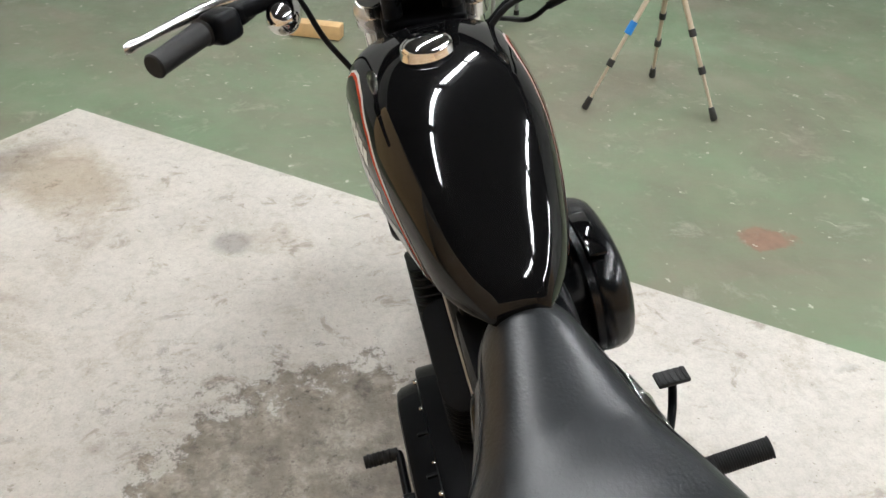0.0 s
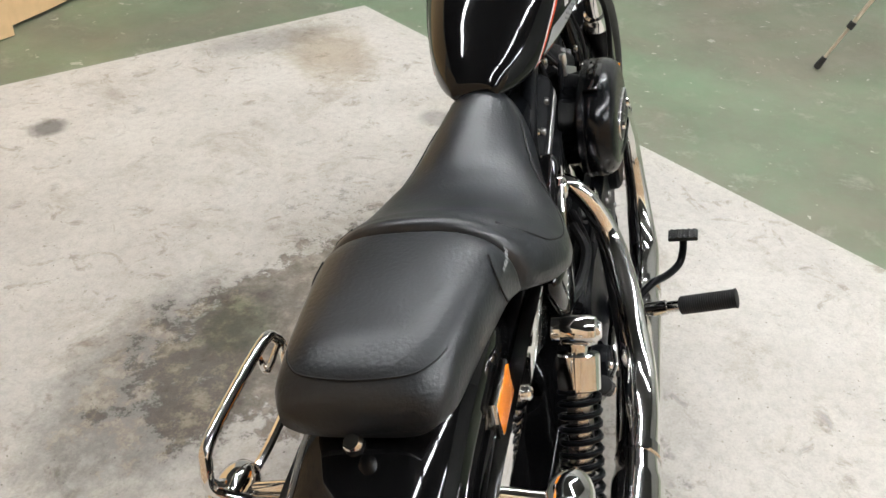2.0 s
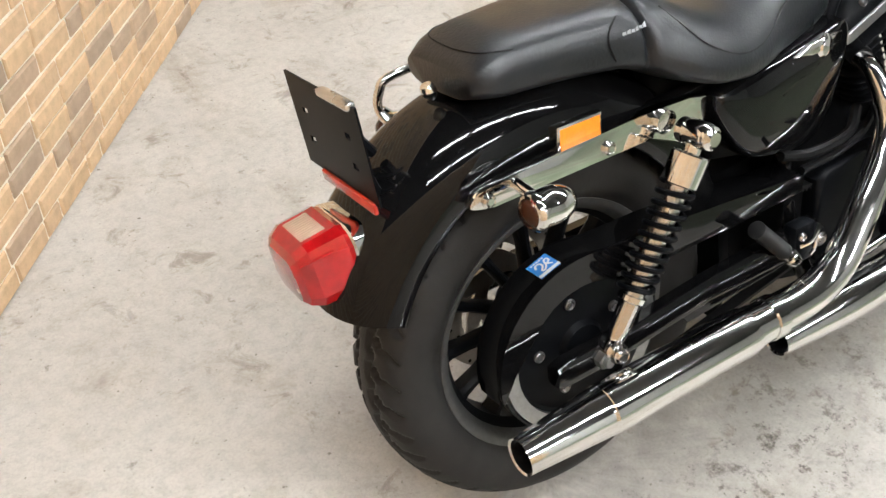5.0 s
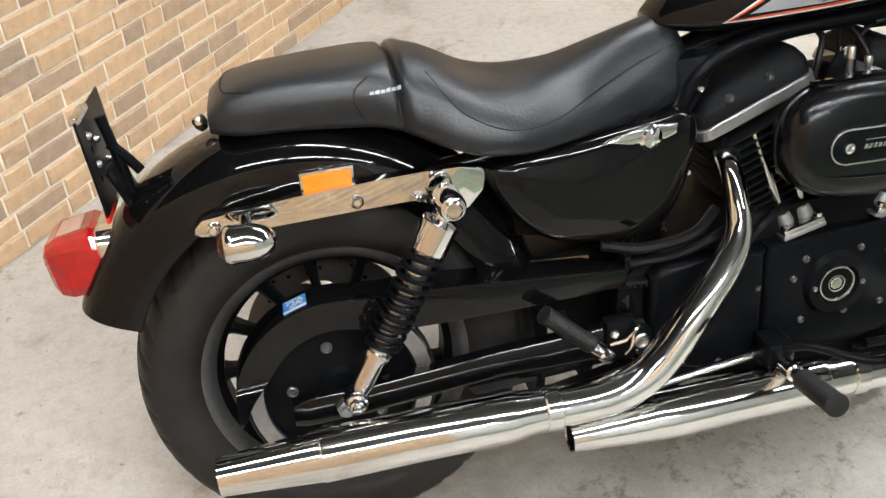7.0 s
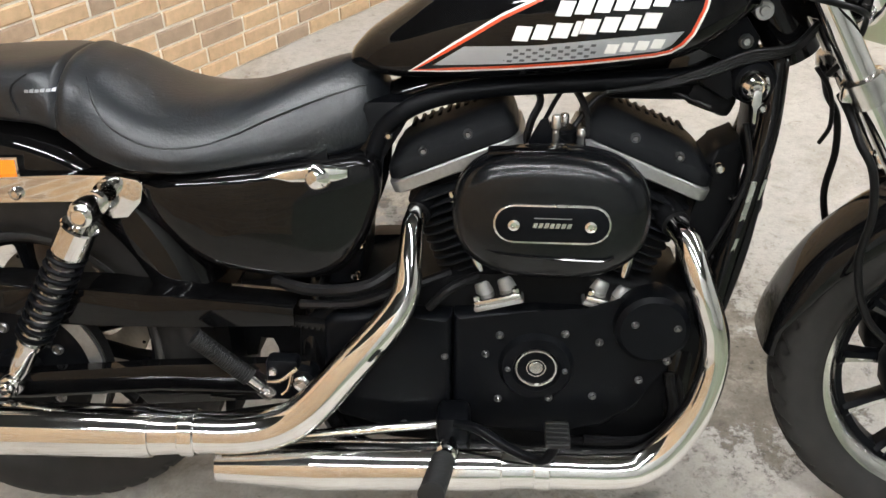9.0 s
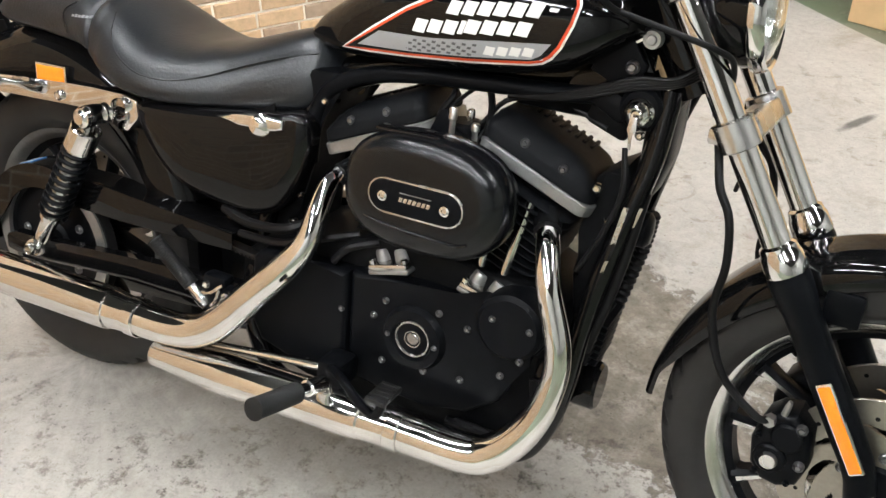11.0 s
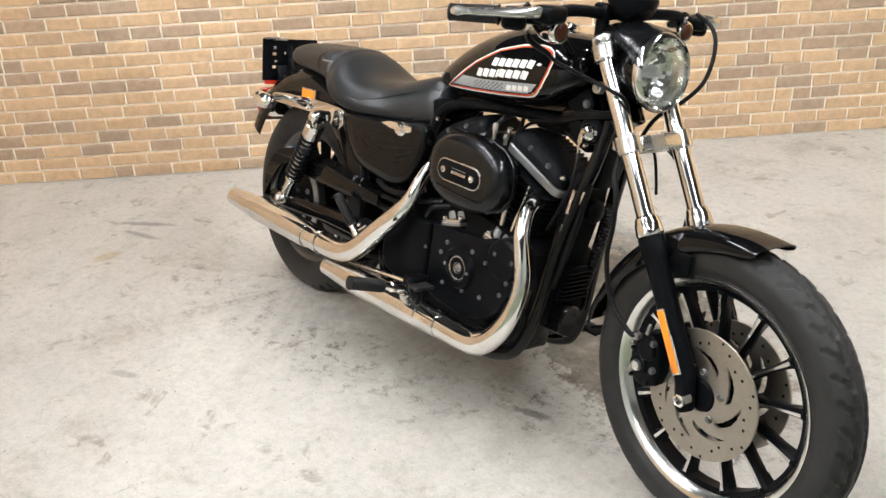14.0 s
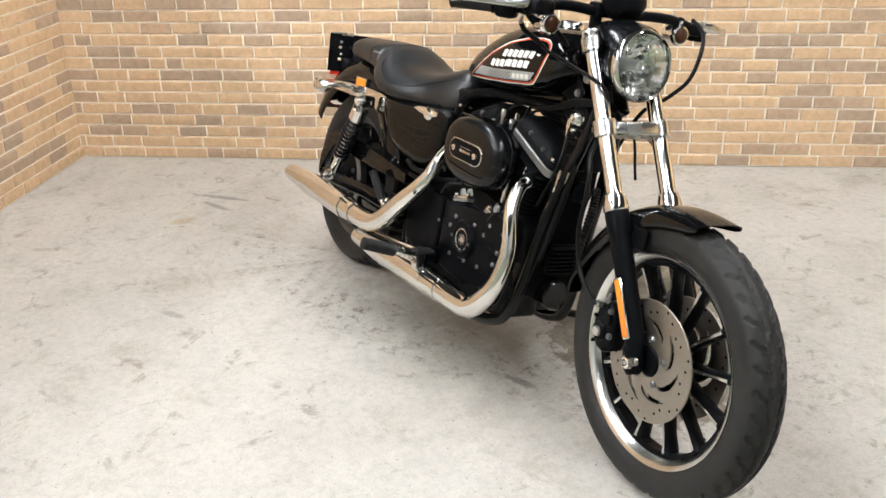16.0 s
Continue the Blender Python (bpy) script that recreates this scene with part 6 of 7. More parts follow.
# side stand on the left
bm = bmesh.new()
tube(bm, [(0.80, 0.11, 0.17, 0.013), (0.805, 0.22, 0.13, 0.012), (0.82, 0.36, 0.107, 0.012), (0.835, 0.405, 0.104, 0.012)], 0.012, 12)
tube(bm, [(0.84, 0.42, 0.105, 0.006), (0.87, 0.45, 0.118, 0.005), (0.895, 0.465, 0.150, 0.005), (0.897, 0.466, 0.153, 0.011), (0.901, 0.468, 0.163, 0.011), (0.902, 0.468, 0.166, 0.004)], 0.006, 10, 3)
box(bm, (0.842, 0.422, 0.1025), (0.075, 0.045, 0.007), 0.002, Matrix.Rotation(radians(13.2), 4, "X"))
part("side_stand", bm, SATIN, BIKE, "black side stand holding the machine up")

# left chrome bag guard
for y, nm in ((0.19, "bag_guard"),):
    bm = bmesh.new()
    tube(bm, [(-0.10, y - 0.03, 0.60), (-0.113, y, 0.628), (-0.110, y, 0.660), (-0.082, y, 0.680), (0.062, y, 0.689), (0.096, y, 0.675), (0.106, y, 0.648), (0.09, y - 0.01, 0.61), (0.08, y - 0.07, 0.605)], 0.0075, 10)
    tube(bm, [(0.050, y, 0.687), (0.056, y, 0.655), (0.098, y, 0.662)], 0.004, 8)
    tube(bm, [(-0.108, y, 0.632), (-0.047, y, 0.584), (0.053, y, 0.583), (0.09, y - 0.01, 0.61)], 0.006, 8)
    rod(bm, (-0.10, y - 0.03, 0.60), (-0.10, 0.128, 0.60), 0.007, 10)
    part(nm, bm, CHROME, BIKE, "chrome bag guard loop on the left strut")

# -- tail: plate holder, lamp --
PLATE = new("plate_holder")
PLATE.parent = BIKE
tagged(PLATE, "empty black licence plate holder with slots")
tilt = Matrix.Translation((-0.278, 0, 0.757)) @ Matrix.Rotation(radians(-6), 4, "Y")


def plate_box(bm, y, z, w, h, x=0.0, d=0.003, bevel=0.0):
    return box(bm, tilt @ Vector((x, y, -z)), (d, w, h), bevel, Matrix.Rotation(radians(-6), 4, "Y"))


# a sheet with four slots: strips round the openings
bm = bmesh.new()
cols = [-0.094, -0.058, -0.044, 0.066, 0.082, 0.113]
rowz = [0.0, 0.044, 0.053, 0.086, 0.095, 0.134]
for i in range(5):
    for j in range(5):
        if i in (1, 3) and j in (1, 3):
            continue
        yc, zc = (cols[i] + cols[i + 1]) / 2, (rowz[j] + rowz[j + 1]) / 2
        plate_box(bm, yc, zc, cols[i + 1] - cols[i], rowz[j + 1] - rowz[j])
bmesh.ops.remove_doubles(bm, verts=bm.verts, dist=0.0001)
part("plate", bm, SATIN, PLATE, "", 30)
bm = plate_box(bmesh.new(), -0.044, 0.0, 0.085, 0.010, -0.002, 0.014, 0.003)
part("lamp_bar", bm, ALLOY, PLATE, "bright plate lamp bar")
bm = plate_box(bmesh.new(), -0.008, 0.139, 0.150, 0.016, -0.003, 0.006, 0.002)
part("red_strip", bm, REDSTRIP, PLATE, "red strip reflector")
bm = bmesh.new()
tube(bm, [(-0.258, 0.0, 0.70), (-0.240, 0.0, 0.68), (-0.222, 0, 0.655)], 0.008, 8)
tube(bm, [(-0.262, 0.0, 0.74), (-0.246, 0.0, 0.66), (-0.240, 0, 0.60)], 0.008, 8)
box(bm, (-0.246, 0, 0.635), (0.010, 0.09, 0.08), 0.004, Matrix.Rotation(radians(-20), 4, "Y"))
part("bracket", bm, SATIN, PLATE)

for y, z in ((-0.050, 0.030), (-0.046, 0.072), (-0.010, 0.046), (0.020, 0.086), (0.045, 0.036)):
    bm = bmesh.new()
    lathe(bm, [(0.0, 0.006), (0.003, 0.006), (0.005, 0.004), (0.0062, 0.0)], tilt @ Vector((0.0015, y, -z)), n=12, turn=Matrix.Rotation(radians(84), 4, "Y"))
    part("plate_bolt", bm, ALLOY, PLATE)

LAMP = new("tail_lamp")
LAMP.parent = BIKE
tagged(LAMP, "red tail lamp in a chrome base with a pale plate window")
bm = bmesh.new()
lamp_turn = Matrix.Translation((-0.288, 0, 0.545)) @ Matrix.Rotation(radians(-98), 4, "Y")
stack(bm, lamp_turn, [(-0.042, 0.038, 0.053, 0.022, 0), (-0.008, 0.045, 0.061, 0.026, 0), (0.000, 0.046, 0.062, 0.026, 0), (0.003, 0.045, 0.060, 0.025, 0), (0.003, 0.042, 0.056, 0.024, 0), (-0.020, 0.036, 0.048, 0.022, 0)], 7)
part("base", bm, CHROME, LAMP, "chrome lamp base", 25)
bm = bmesh.new()
stack(bm, lamp_turn, [(0.000, 0.0445, 0.0575, 0.024, 0), (0.010, 0.050, 0.0605, 0.024, 0), (0.018, 0.049, 0.059, 0.022, 0), (0.060, 0.0470, 0.0570, 0.020, 0), (0.076, 0.040, 0.050, 0.018, -0.001), (0.083, 0.032, 0.041, 0.016, -0.002), (0.0855, 0.020, 0.028, 0.012, -0.002)], 3)
LENS = part("lens", bm, REDLENS, LAMP, "glossy red lens with stepped edges", 16)
for sy in (-1, 1):
    bm = bmesh.new()
    tube(bm, [tuple(lamp_turn @ Vector((0.030, sy * 0.0585, 0.030))), tuple(lamp_turn @ Vector((0.030, sy * 0.0575, 0.058))), tuple(lamp_turn @ Vector((0.026, sy * 0.050, 0.075)))], 0.0022, 8, 3)
    part("lens_rib", bm, REDLENS, LENS)
for sy in (-1, 1):
    bm = bmesh.new()
    lathe(bm, [(0, 0.003), (0.0035, 0.003), (0.005, 0.0)], lamp_turn @ Vector((-0.012, sy * 0.036, 0.0815)), n=12, turn=Matrix.Rotation(radians(-98), 4, "Y"))
    part("lens_screw", bm, CHROME, LAMP)
window_turn = Matrix.Rotation(radians(-98 + 90 - 3), 4, "Y")
bm = bmesh.new()
box(bm, lamp_turn @ Vector((0.0473, 0.0, 0.040)), (0.036, 0.060, 0.003), 0.001, window_turn)
WINDOW = part("plate_window", bm, FROST, LAMP, "pale ribbed plate window")
for k in range(11):
    bm = bmesh.new()
    box(bm, lamp_turn @ Vector((0.0488, -0.0275 + k * 0.0055, 0.040)), (0.033, 0.0026, 0.0016), 0.0005, window_turn, 1)
    part("window_rib", bm, FROST, WINDOW)
bm = bmesh.new()
lathe(bm, [(0, 0.012), (0.008, 0.012), (0.0105, 0.008), (0.011, 0), (0.006, -0.01)], (-0.128, 0.0, 0.712), n=20, turn=Matrix.Rotation(radians(-25), 4, "Y"))
part("seat_screw", bm, CHROME, BIKE)

# -- front end --
TUBES = new("front_fork")
TUBES.parent = BIKE
TUBES.matrix_basis = FRONT
tagged(TUBES, "telescopic fork with chrome tubes and black sliders")
for s in (-1, 1):
    def on(z, dy=0.0):
        return (fork_x(z), s * (0.078 + dy), z)
    bm = bmesh.new()
    rod(bm, on(0.985), on(0.62), 0.0195, 28)
    part("fork_tube", bm, CHROME, TUBES)
    bm = bmesh.new()
    tube(bm, [(*on(0.648), 0.0200), (*on(0.645), 0.0245), (*on(0.638), 0.0255), (*on(0.635), 0.0275), (*on(0.616), 0.0295), (*on(0.612), 0.0285)], 0.03, 28, 1)
    part("dust_cap", bm, CHROME, TUBES, "chrome dust cap")
    bm = bmesh.new()
    tube(bm, [(*on(0.618), 0.0270), (*on(0.604), 0.0285), (*on(0.578), 0.027), (*on(0.566), 0.0245), (*on(0.42), 0.0238), (*on(0.37), 0.0228), (fork_x(0.345) - 0.004, s * 0.080, 0.345, 0.0215), (1.510, s * 0.082, 0.296, 0.0205), (1.514, s * 0.082, 0.288, 0.016)], 0.026, 28, 1)
    part("slider", bm, SATIN, TUBES, "black fork slider")
    bm = bmesh.new()
    rod(bm, (1.518, s * 0.088, 0.322), (1.518, s * 0.106, 0.322), 0.0115, 18)
    lathe(bm, [(0.0085, -0.004), (0.0085, 0.012), (0.0100, 0.013), (0.0145, 0.011), (0.0150, -0.004)], (1.518, s * 0.106, 0.322), n=6, turn=Matrix.Rotation(radians(-90 * s), 4, "X"))
    part("axle_end", bm, CHROME, TUBES, "hollow bright axle end")
    # top clamp and cap
    bm = bmesh.new()
    tube(bm, [(*on(0.984), 0.012), (*on(0.982), 0.021), (*on(0.969), 0.0235), (*on(0.966), 0.027), (*on(0.939), 0.027), (*on(0.936), 0.022)], 0.025, 24, 1)
    part("top_clamp", bm, ALLOY, TUBES, "bright top clamp")
    bm = bmesh.new()
    tube(bm, [(*on(0.797), 0.022), (*on(0.795), 0.0275), (*on(0.763), 0.0275), (*on(0.761), 0.022)], 0.027, 24, 1)
    part("lower_clamp", bm, ALLOY, TUBES, "bright lower clamp")
    bm = bmesh.new()
    box(bm, Vector(on(0.779)) + Vector((-0.022, s * 0.006, -0.006)), (0.022, 0.018, 0.022), 0.004)
    part("pinch_bolt", bm, ALLOY, TUBES)
    # slider reflector
    bm = bmesh.new()
    d = -FORK_DIR
    up = Vector((d.x, 0, d.z))
    side = Vector((0, 1, 0))
    c = Vector((fork_x(0.425) + 0.004, s * 0.1045, 0.425))
    box(bm, c, (0.022, 0.006, 0.138), 0.003, Matrix.Rotation(math.atan2(-RAKE, 1), 4, "Y"))
    rf = part("slider_reflector_base", bm, CHROME, TUBES)
    bm = bmesh.new()
    box(bm, c + Vector((0, s * 0.0025, 0)), (0.017, 0.006, 0.130), 0.002, Matrix.Rotation(math.atan2(-RAKE, 1), 4, "Y"))
    part("slider_reflector", bm, ORANGE, rf, "amber reflector strip")
bm = bmesh.new()
box(bm, (fork_x(0.779) + 0.006, 0, 0.779), (0.040, 0.128, 0.034), 0.008, Matrix.Rotation(math.atan2(-RAKE, 1), 4, "Y"), 3)
part("cross_brace", bm, ALLOY, TUBES, "polished alloy cross brace")
bm = bmesh.new()
box(bm, (fork_x(0.957) - 0.02, 0, 0.957), (0.075, 0.13, 0.026), 0.008, Matrix.Rotation(math.atan2(-RAKE, 1), 4, "Y"), 3)
part("top_bridge", bm, SATIN, TUBES)

FF = arc_shell(0.346, 79, 176, 0.064, 0.050, 1.522, 0.322, ends=lambda u: 0.28 + 0.72 * math.sin(math.pi * min(1, max(0, u * 1.1))) ** 0.6)
ob = part("front_fender", FF, PAINT, BIKE, "black gloss front mudguard", 60)
ob.matrix_basis = FRONT
for s in (-1, 1):
    bm = bmesh.new()
    box(bm, (fork_x(0.56) + 0.045, s * 0.060, 0.575), (0.05, 0.012, 0.05), 0.005)
    b2 = part("fender_bracket", bm, SATIN, BIKE)
    b2.matrix_basis = FRONT

# calipers
for s in (-1, 1):
    top = new("brake_caliper")
    top.parent = BIKE
    bm = slab(bmesh.new(), [(1.356, 0.313), (1.374, 0.290), (1.400, 0.287), (1.424, 0.300), (1.434, 0.335), (1.428, 0.388), (1.404, 0.413), (1.378, 0.408), (1.362, 0.392), (1.350, 0.352)], s * 0.034, s * 0.092, 0.012, 3)
    part("body", bm, SATIN, top)
    bm = bmesh.new()
    lathe(bm, [(0, 0.008), (0.011, 0.008), (0.013, 0.004), (0.013, -0.004)], (1.382, s * 0.098, 0.335), n=20, turn=Matrix.Rotation(radians(-90 * s), 4, "X"))
    part("piston_cap", bm, ALLOY, top)
    for x, z in ((1.382, 0.335), (1.398, 0.376)):
        bm = bmesh.new()
        lathe(bm, [(0, 0.009), (0.019, 0.009), (0.0225, 0.006), (0.024, -0.004)], (x, s * 0.090, z), n=28, turn=Matrix.Rotation(radians(-90 * s), 4, "X"))
        part("cylinder_boss", bm, SATIN, top)
    for x, z in ((1.422, 0.338), (1.414, 0.397)):
        bolt("caliper_bolt", (x, s * 0.091, z), 0.008, 0.009, top, s)
    for x, z in ((1.360, 0.366), (1.366, 0.305), (1.412, 0.303)):
        bolt("caliper_bolt", (x, s * 0.091, z), 0.005, 0.006, top, s, SATIN)
    bm = bmesh.new()
    rod(bm, (1.371, s * 0.092, 0.398), (1.371, s * 0.106, 0.398), 0.0085, 6)
    part("hose_union", bm, DULL, top)
    bm = bmesh.new()
    tube(bm, [(1.386, s * 0.086, 0.406, 0.005), (1.389, s * 0.086, 0.424, 0.0045), (1.390, s * 0.086, 0.430, 0.003)], 0.005, 10, 1)
    part("bleed_nipple", bm, DULL, top)
    bm = bmesh.new()
    tube(bm, [(1.371, s * 0.100, 0.398), (1.350, s * 0.108, 0.404), (1.297, s * 0.116, 0.455), (1.268, s * 0.118, 0.540), (1.272, s * 0.118, 0.616), (1.262, s * 0.112, 0.677), (1.241, s * 0.104, 0.712), (1.228, s * 0.085, 0.742), (1.215, s * 0.06, 0.765)], 0.0058, 10)
    part("brake_hose", bm, WIRE, top)
    top.matrix_basis = FRONT
    tagged(top, "black front brake caliper with its hose")

# headlight
HL = new("headlight")
HL.parent = BIKE
HL.matrix_basis = FRONT
tagged(HL, "round headlight with chrome rim, clear glass and black shell")
hc = (1.220, 0, 0.925)
ht = Matrix.Rotation(radians(3), 4, "Z") @ Matrix.Rotation(radians(84), 4, "Y") @ Matrix.Scale(0.93, 4)
bm = bmesh.new()
lathe(bm, [(0.0, -0.105), (0.035, -0.10), (0.062, -0.08), (0.078, -0.045), (0.084, -0.01), (0.084, 0.004)], hc, n=48, turn=ht)
part("shell", bm, PAINT, HL)
bm = bmesh.new()
lathe(bm, [(0.083, 0.0), (0.0885, 0.002), (0.0905, 0.010), (0.0885, 0.020), (0.0835, 0.025), (0.0805, 0.022), (0.0805, 0.010)], hc, n=56, turn=ht)
part("trim_ring", bm, CHROME, HL, "chrome trim ring")
bm = bmesh.new()
rnd = random.Random(8)
prof = [(0.0135, -0.050), (0.024, -0.045), (0.035, -0.038), (0.045, -0.031), (0.055, -0.021), (0.064, -0.011), (0.072, 0.0), (0.081, 0.014)]
n = 36
for (r0, h0), (r1, h1) in zip(prof, prof[1:]):
    for k in range(n):
        tip = [rnd.uniform(-0.0020, 0.0020) for _ in range(4)] if 0.02 < r0 < 0.07 else [0] * 4
        q = []
        for (r, h, a), dz in zip(((r0, h0, k), (r0, h0, k + 1), (r1, h1, k + 1), (r1, h1, k)), tip):
            q.append(bm.verts.new(Vector(hc) + ht @ Vector((r * math.cos(2 * math.pi * a / n), r * math.sin(2 * math.pi * a / n), h + dz))))
        bm.faces.new(q)
part("reflector_bowl", bm, BOWL, HL, "faceted mirror bowl", 12)
bm = bmesh.new()
lathe(bm, [(0.0, 0.006), (0.010, 0.004), (0.0135, -0.004), (0.0135, -0.05), (0, -0.05)], hc, n=20, turn=ht)
part("bulb_shield", bm, DULL, HL)
bm = bmesh.new()
lathe(bm, [(0.0813, 0.014), (0.070, 0.022), (0.045, 0.030), (0.02, 0.0335), (0.0, 0.034), (0.0, 0.031), (0.02, 0.0305), (0.045, 0.027), (0.070, 0.019), (0.0805, 0.012)], hc, n=48, turn=ht)
gl = part("glass", bm, GLASS, HL, "clear domed glass")
gl.visible_shadow = False
# cowl over the lamp
bm = bmesh.new()
rows = []
for x, w, z, sag in ((1.060, 0.040, 1.000, 0.01), (1.10, 0.060, 1.012, 0.016), (1.15, 0.075, 1.020, 0.026), (1.20, 0.084, 1.017, 0.04), (1.235, 0.082, 1.006, 0.05)):
    rows.append([(x, w * math.sin(a), z - sag * (1 - math.cos(a)) * 1.6) for a in np.linspace(-1.35, 1.35, 15)])
for dz in (0, -0.006):
    vs = [[bm.verts.new((x, y * (1 if dz == 0 else 0.96), z + dz)) for x, y, z in r] for r in rows]
    ring_faces(bm, vs, False, False)
part("cowl", bm, AIRBOX, HL, "black lamp cowl", 60)

# speedometer
SP = new("speedometer")
SP.parent = BIKE
SP.matrix_basis = FRONT
bm = bmesh.new()
st_ = Matrix.Rotation(radians(-38), 4, "Y")
lathe(bm, [(0.0, -0.05), (0.03, -0.05), (0.046, -0.035), (0.052, -0.01), (0.053, 0.015), (0.049, 0.02), (0.046, 0.014), (0, 0.012)], (1.118, 0, 1.068), n=40, turn=st_)
part("housing", bm, SATIN, SP)
bm = bmesh.new()
box(bm, (1.125, 0, 1.02), (0.03, 0.04, 0.06), 0.006)
part("bracket", bm, SATIN, SP)
tagged(SP, "round black speedometer housing")

# handlebar and controls
BAR = new("handlebar")
BAR.parent = BIKE
BAR.matrix_basis = FRONT @ Matrix.Translation(HEAD) @ Matrix.Rotation(radians(-3.5), 4, FORK_DIR) @ Matrix.Translation(-HEAD)
tagged(BAR, "black handlebar with rubber grips, switches and bright levers")
bm = bmesh.new()
half = [(1.075, 0.0, 1.025), (1.078, 0.06, 1.026), (1.088, 0.11, 1.030), (1.096, 0.17, 1.030), (1.092, 0.23, 1.020), (1.072, 0.283, 1.013), (1.030, 0.330, 1.008), (0.988, 0.364, 1.004)]
line = [(x, -y, z) for x, y, z in half[::-1]] + half[1:]
tube(bm, line, 0.0125, 16)
part("bar", bm, SATIN, BAR)
for s in (-1, 1):
    bm = bmesh.new()
    rod(bm, (1.08, s * 0.045, 0.965), (1.078, s * 0.045, 1.03), 0.015, 16)
    box(bm, (1.078, s * 0.045, 1.030), (0.042, 0.03, 0.036), 0.008)
    part("riser", bm, SATIN, BAR)
    bm = bmesh.new()
    a, b = Vector((1.048, s * 0.314, 1.010)), Vector((0.968, s * 0.378, 1.003))
    tube(bm, [(*a, 0.017), (*a.lerp(b, 0.03), 0.0215), (*a.lerp(b, 0.06), 0.0185), (*a.lerp(b, 0.95), 0.0175), (*b, 0.0185), (*(b + (b - a).normalized() * 0.003), 0.016)], 0.018, 20, 1)
    part("grip", bm, GRIP, BAR, "black rubber grip")
    bm = bmesh.new()
    box(bm, (1.068, s * 0.292, 1.007), (0.05, 0.05, 0.046), 0.012, Matrix.Rotation(radians(s * -40), 4, "Z"), 3)
    part("switch_housing", bm, SATIN, BAR)
    bm = bmesh.new()
    box(bm, (1.092, s * 0.262, 1.014), (0.045, 0.032, 0.030), 0.008, Matrix.Rotation(radians(s * -30), 4, "Z"), 3)
    if s < 0:
        box(bm, (1.112, s * 0.238, 1.022), (0.05, 0.07, 0.036), 0.010, Matrix.Rotation(radians(s * -20), 4, "Z"), 3)
    part("lever_perch", bm, SATIN, BAR)
    bm = bmesh.new()
    rings = []
    for x, y, w, h in ((1.112, 0.262, 0.012, 0.012), (1.116, 0.285, 0.015, 0.013), (1.106, 0.320, 0.014, 0.011), (1.076, 0.368, 0.012, 0.008), (1.048, 0.404, 0.011, 0.007), (1.038, 0.416, 0.012, 0.010), (1.032, 0.424, 0.008, 0.007)):
        z = 1.026 - (y - 0.262) * 0.08
        rings.append([bm.verts.new((x + w * math.cos(2 * math.pi * k / 12), s * y, z + h * math.sin(2 * math.pi * k / 12))) for k in range(12)])
    ring_faces(bm, rings)
    part("lever", bm, ALLOY, BAR, "bright alloy lever")
    bullet_signal("front_turn_signal", (1.074, 0.205 if s > 0 else -0.178, 0.990), 1, SMOKE, BIKE, (1.098, s * 0.20, 1.03), True)
# cables
CB = new("control_cables")
CB.parent = BIKE
CB.matrix_basis = FRONT
for pts, r in (([(1.070, -0.185, 0.945), (1.085, -0.165, 0.926), (1.10, -0.15, 0.918), (1.16, -0.132, 0.902), (1.205, -0.115, 0.888), (1.222, -0.085, 0.868), (1.218, -0.06, 0.82), (1.20, -0.04, 0.785)], 0.0042),
               ([(1.060, -0.235, 0.985), (1.052, -0.215, 0.965), (1.070, -0.185, 0.945)], 0.0064),
               ([(1.075, -0.26, 1.04), (1.06, -0.20, 0.985), (1.05, -0.12, 0.96), (1.03, -0.06, 0.90)], 0.005),
               ([(1.075, -0.255, 1.045), (1.07, -0.21, 1.0), (1.06, -0.13, 0.97), (1.04, -0.05, 0.90)], 0.005),
               ([(1.10, 0.235, 1.03), (1.165, 0.215, 1.01), (1.205, 0.190, 0.97), (1.212, 0.165, 0.90), (1.19, 0.130, 0.85), (1.15, 0.09, 0.80), (1.12, 0.06, 0.70)], 0.005),
               ([(1.20, 0.03, 0.775), (1.225, 0.03, 0.74), (1.235, 0.035, 0.69), (1.228, 0.05, 0.655)], 0.0035)):
    bm = bmesh.new()
    tube(bm, pts, r, 10)
    part("cable", bm, WIRE, CB)
bm = bmesh.new()
tube(bm, [(1.100, -0.245, 1.022), (1.085, -0.250, 1.002), (1.060, -0.235, 0.985)], 0.0055, 10)
part("hose_end", bm, ALLOY, CB)

# -- loose things in the hall --


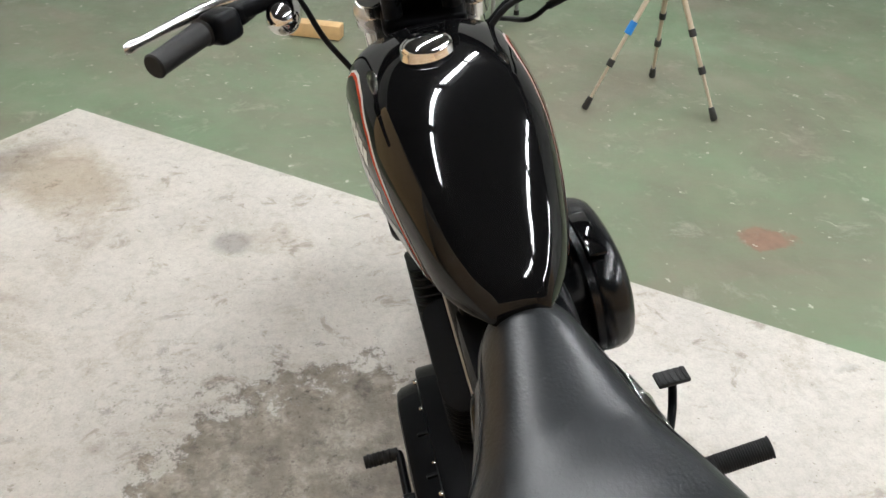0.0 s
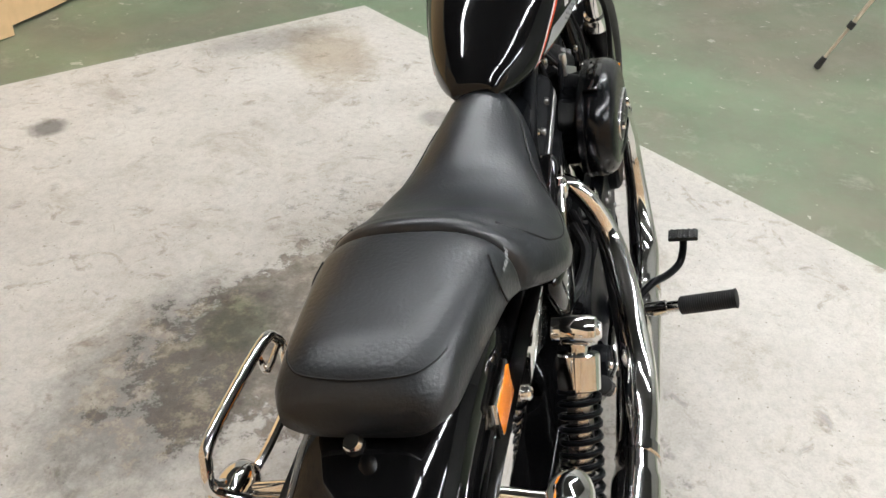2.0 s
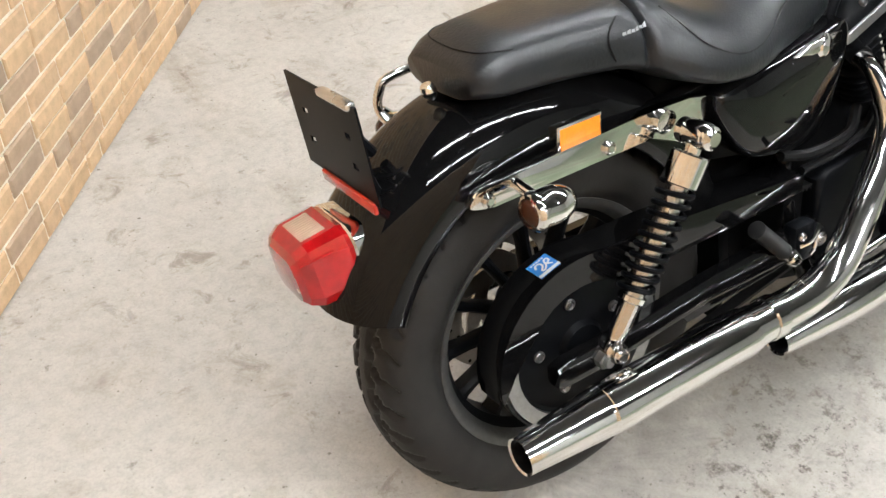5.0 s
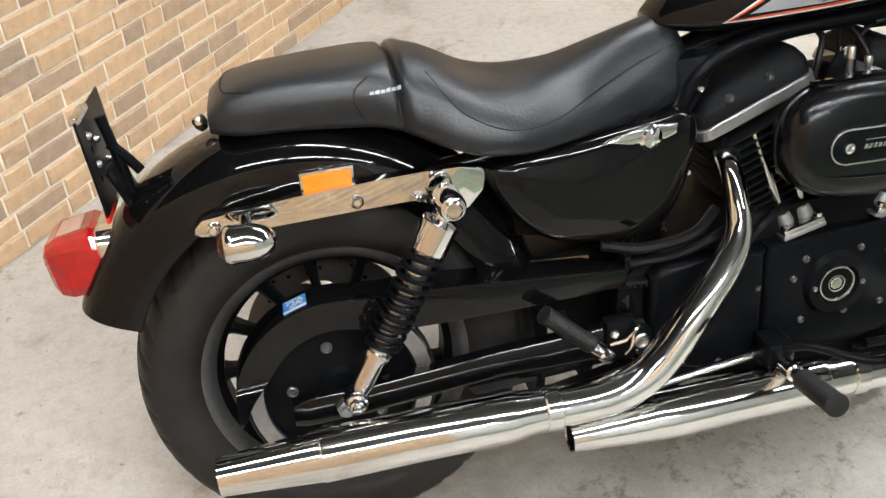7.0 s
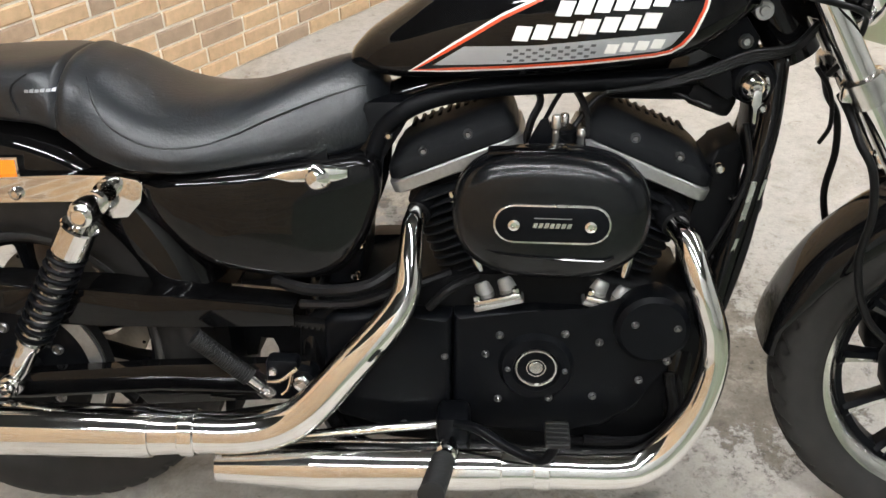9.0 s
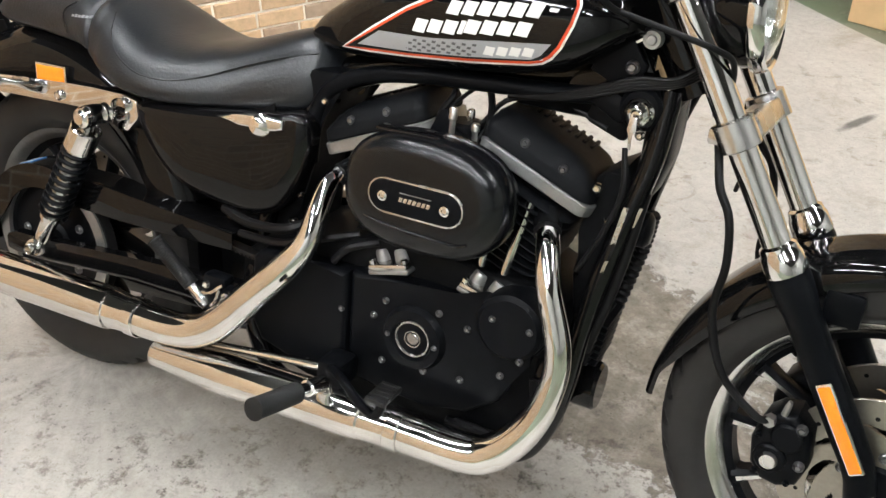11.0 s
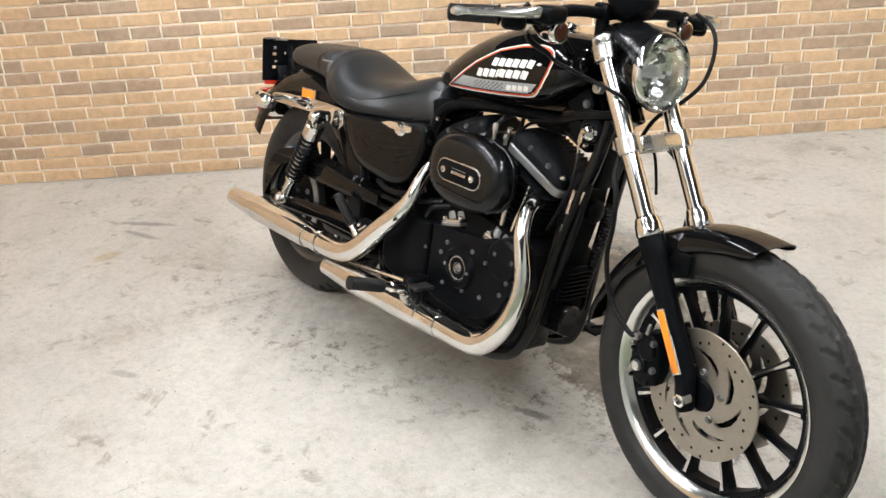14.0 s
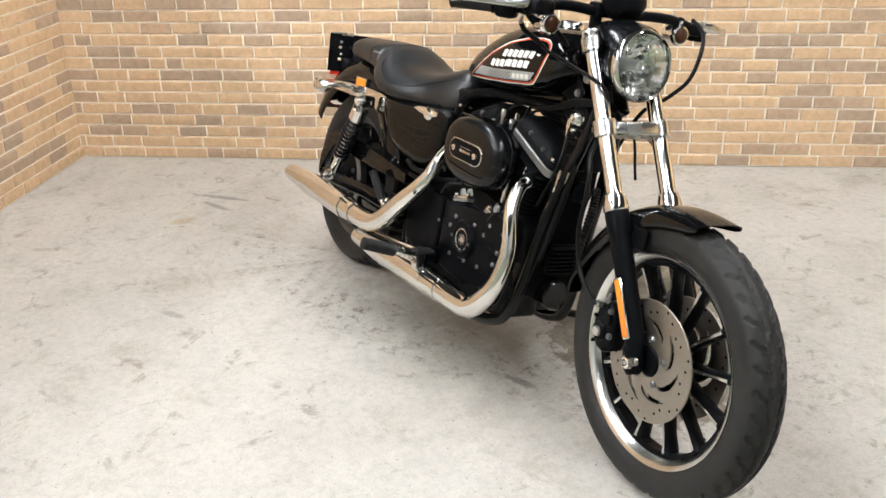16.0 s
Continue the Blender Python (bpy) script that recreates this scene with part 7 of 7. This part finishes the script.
def tripod():
    top = new("tripod")
    head = Vector((2.89, -0.985, 0.555))
    feet = [Vector((2.835, -0.707, 0)), Vector((2.692, -1.168, 0)), Vector((3.137, -1.095, 0))]
    LEG = mat("champagne_alloy", (0.56, 0.47, 0.36), 0.45, 0.5, 0, 0.08, 60)
    KNOB = mat("black_plastic", (0.015, 0.015, 0.015), 0.45, 0, 0, 0.1, 80)
    for i, ft in enumerate(feet):
        d = (head - ft)
        leg = new("leg")
        leg.parent = top
        u = d.normalized()
        for f0, f1, r in ((0.06, 0.32, 0.006), (0.30, 0.55, 0.0078), (0.54, 0.95, 0.010)):
            bm = bmesh.new()
            rod(bm, ft + d * f0, ft + d * f1, r, 12)
            part("section", bm, LEG, leg)
        for f0 in (0.31, 0.54):
            bm = bmesh.new()
            rod(bm, ft + d * f0 - u * 0.014, ft + d * f0 + u * 0.014, 0.0135, 14)
            part("clip", bm, KNOB, leg)
        bm = bmesh.new()
        tube(bm, [(*ft, 0.011), (*(ft + u * 0.008), 0.014), (*(ft + u * 0.05), 0.011)], 0.012, 12, 1)
        part("rubber_foot", bm, KNOB, leg)
        if i == 0:
            bm = bmesh.new()
            rod(bm, ft + d * 0.50, ft + d * 0.58, 0.0145, 14)
            part("tape_wrap", bm, BLUE, leg, "blue tape wrap")
    bm = bmesh.new()
    rod(bm, head + Vector((0, 0, -0.06)), head + Vector((0, 0, 0.05)), 0.028, 20)
    for ft in feet:
        box(bm, head + (ft - head).normalized() * 0.04, (0.03, 0.03, 0.05), 0.006)
    part("crown", bm, KNOB, top)
    bm = bmesh.new()
    rod(bm, head + Vector((0, 0, -0.14)), head + Vector((0, 0, 0.34)), 0.011, 14)
    part("centre_column", bm, LEG, top)
    bm = bmesh.new()
    box(bm, head + Vector((0, 0, 0.37)), (0.07, 0.06, 0.06), 0.01)
    part("head", bm, KNOB, top)
    tagged(top, "champagne alloy camera tripod with black clips and blue tape", "tripod")


tripod()
bm = bmesh.new()
box(bm, (3.72, 0.255, 0.031), (0.07, 0.27, 0.062), 0.004, Matrix.Rotation(radians(-22), 4, "Z"))
tagged(part("timber_block", bm, mat("raw_timber", (0.55, 0.36, 0.17), 0.6, 0, 0, 0.2, 25, 0.2, 200)), "short raw timber offcut lying on the green floor", "timber block")


def stool():
    top = new("stool")
    M = mat("grey_tube_steel", (0.30, 0.30, 0.30), 0.35, 0.9, 0, 0.1, 60)
    legs = [Vector((3.706, -0.549, 0)), Vector((3.962, -0.728, 0)), Vector((4.148, -0.507, 0)), Vector((3.90, -0.32, 0))]
    c = Vector((3.93, -0.525, 0.46))
    for q in legs:
        bm = bmesh.new()
        rod(bm, q + Vector((0, 0, 0.012)), q.lerp(c, 0.12) + Vector((0, 0, 0.40)), 0.0095, 12)
        lg = part("leg", bm, M, top)
        bm = bmesh.new()
        rod(bm, q, q + Vector((0, 0, 0.022)), 0.013, 12)
        part("rubber_foot", bm, GRIP, lg)
    bm = bmesh.new()
    box(bm, c, (0.36, 0.36, 0.035), 0.012, Matrix.Rotation(radians(50), 4, "Z"), 3)
    part("seat", bm, SATIN, top)
    tagged(top, "low stool with thin grey steel legs", "stool")


stool()

# ---- brick pieces ----
lay_bricks(NORTH, CORNER, ALONG, NFACE, 5.2, (0.05, 3.25, 0.78), False)
lay_bricks(WEST, CORNER + ACROSS * 0.004, ACROSS, WFACE, 3.2, (0.05, 1.6, 0.78), True)
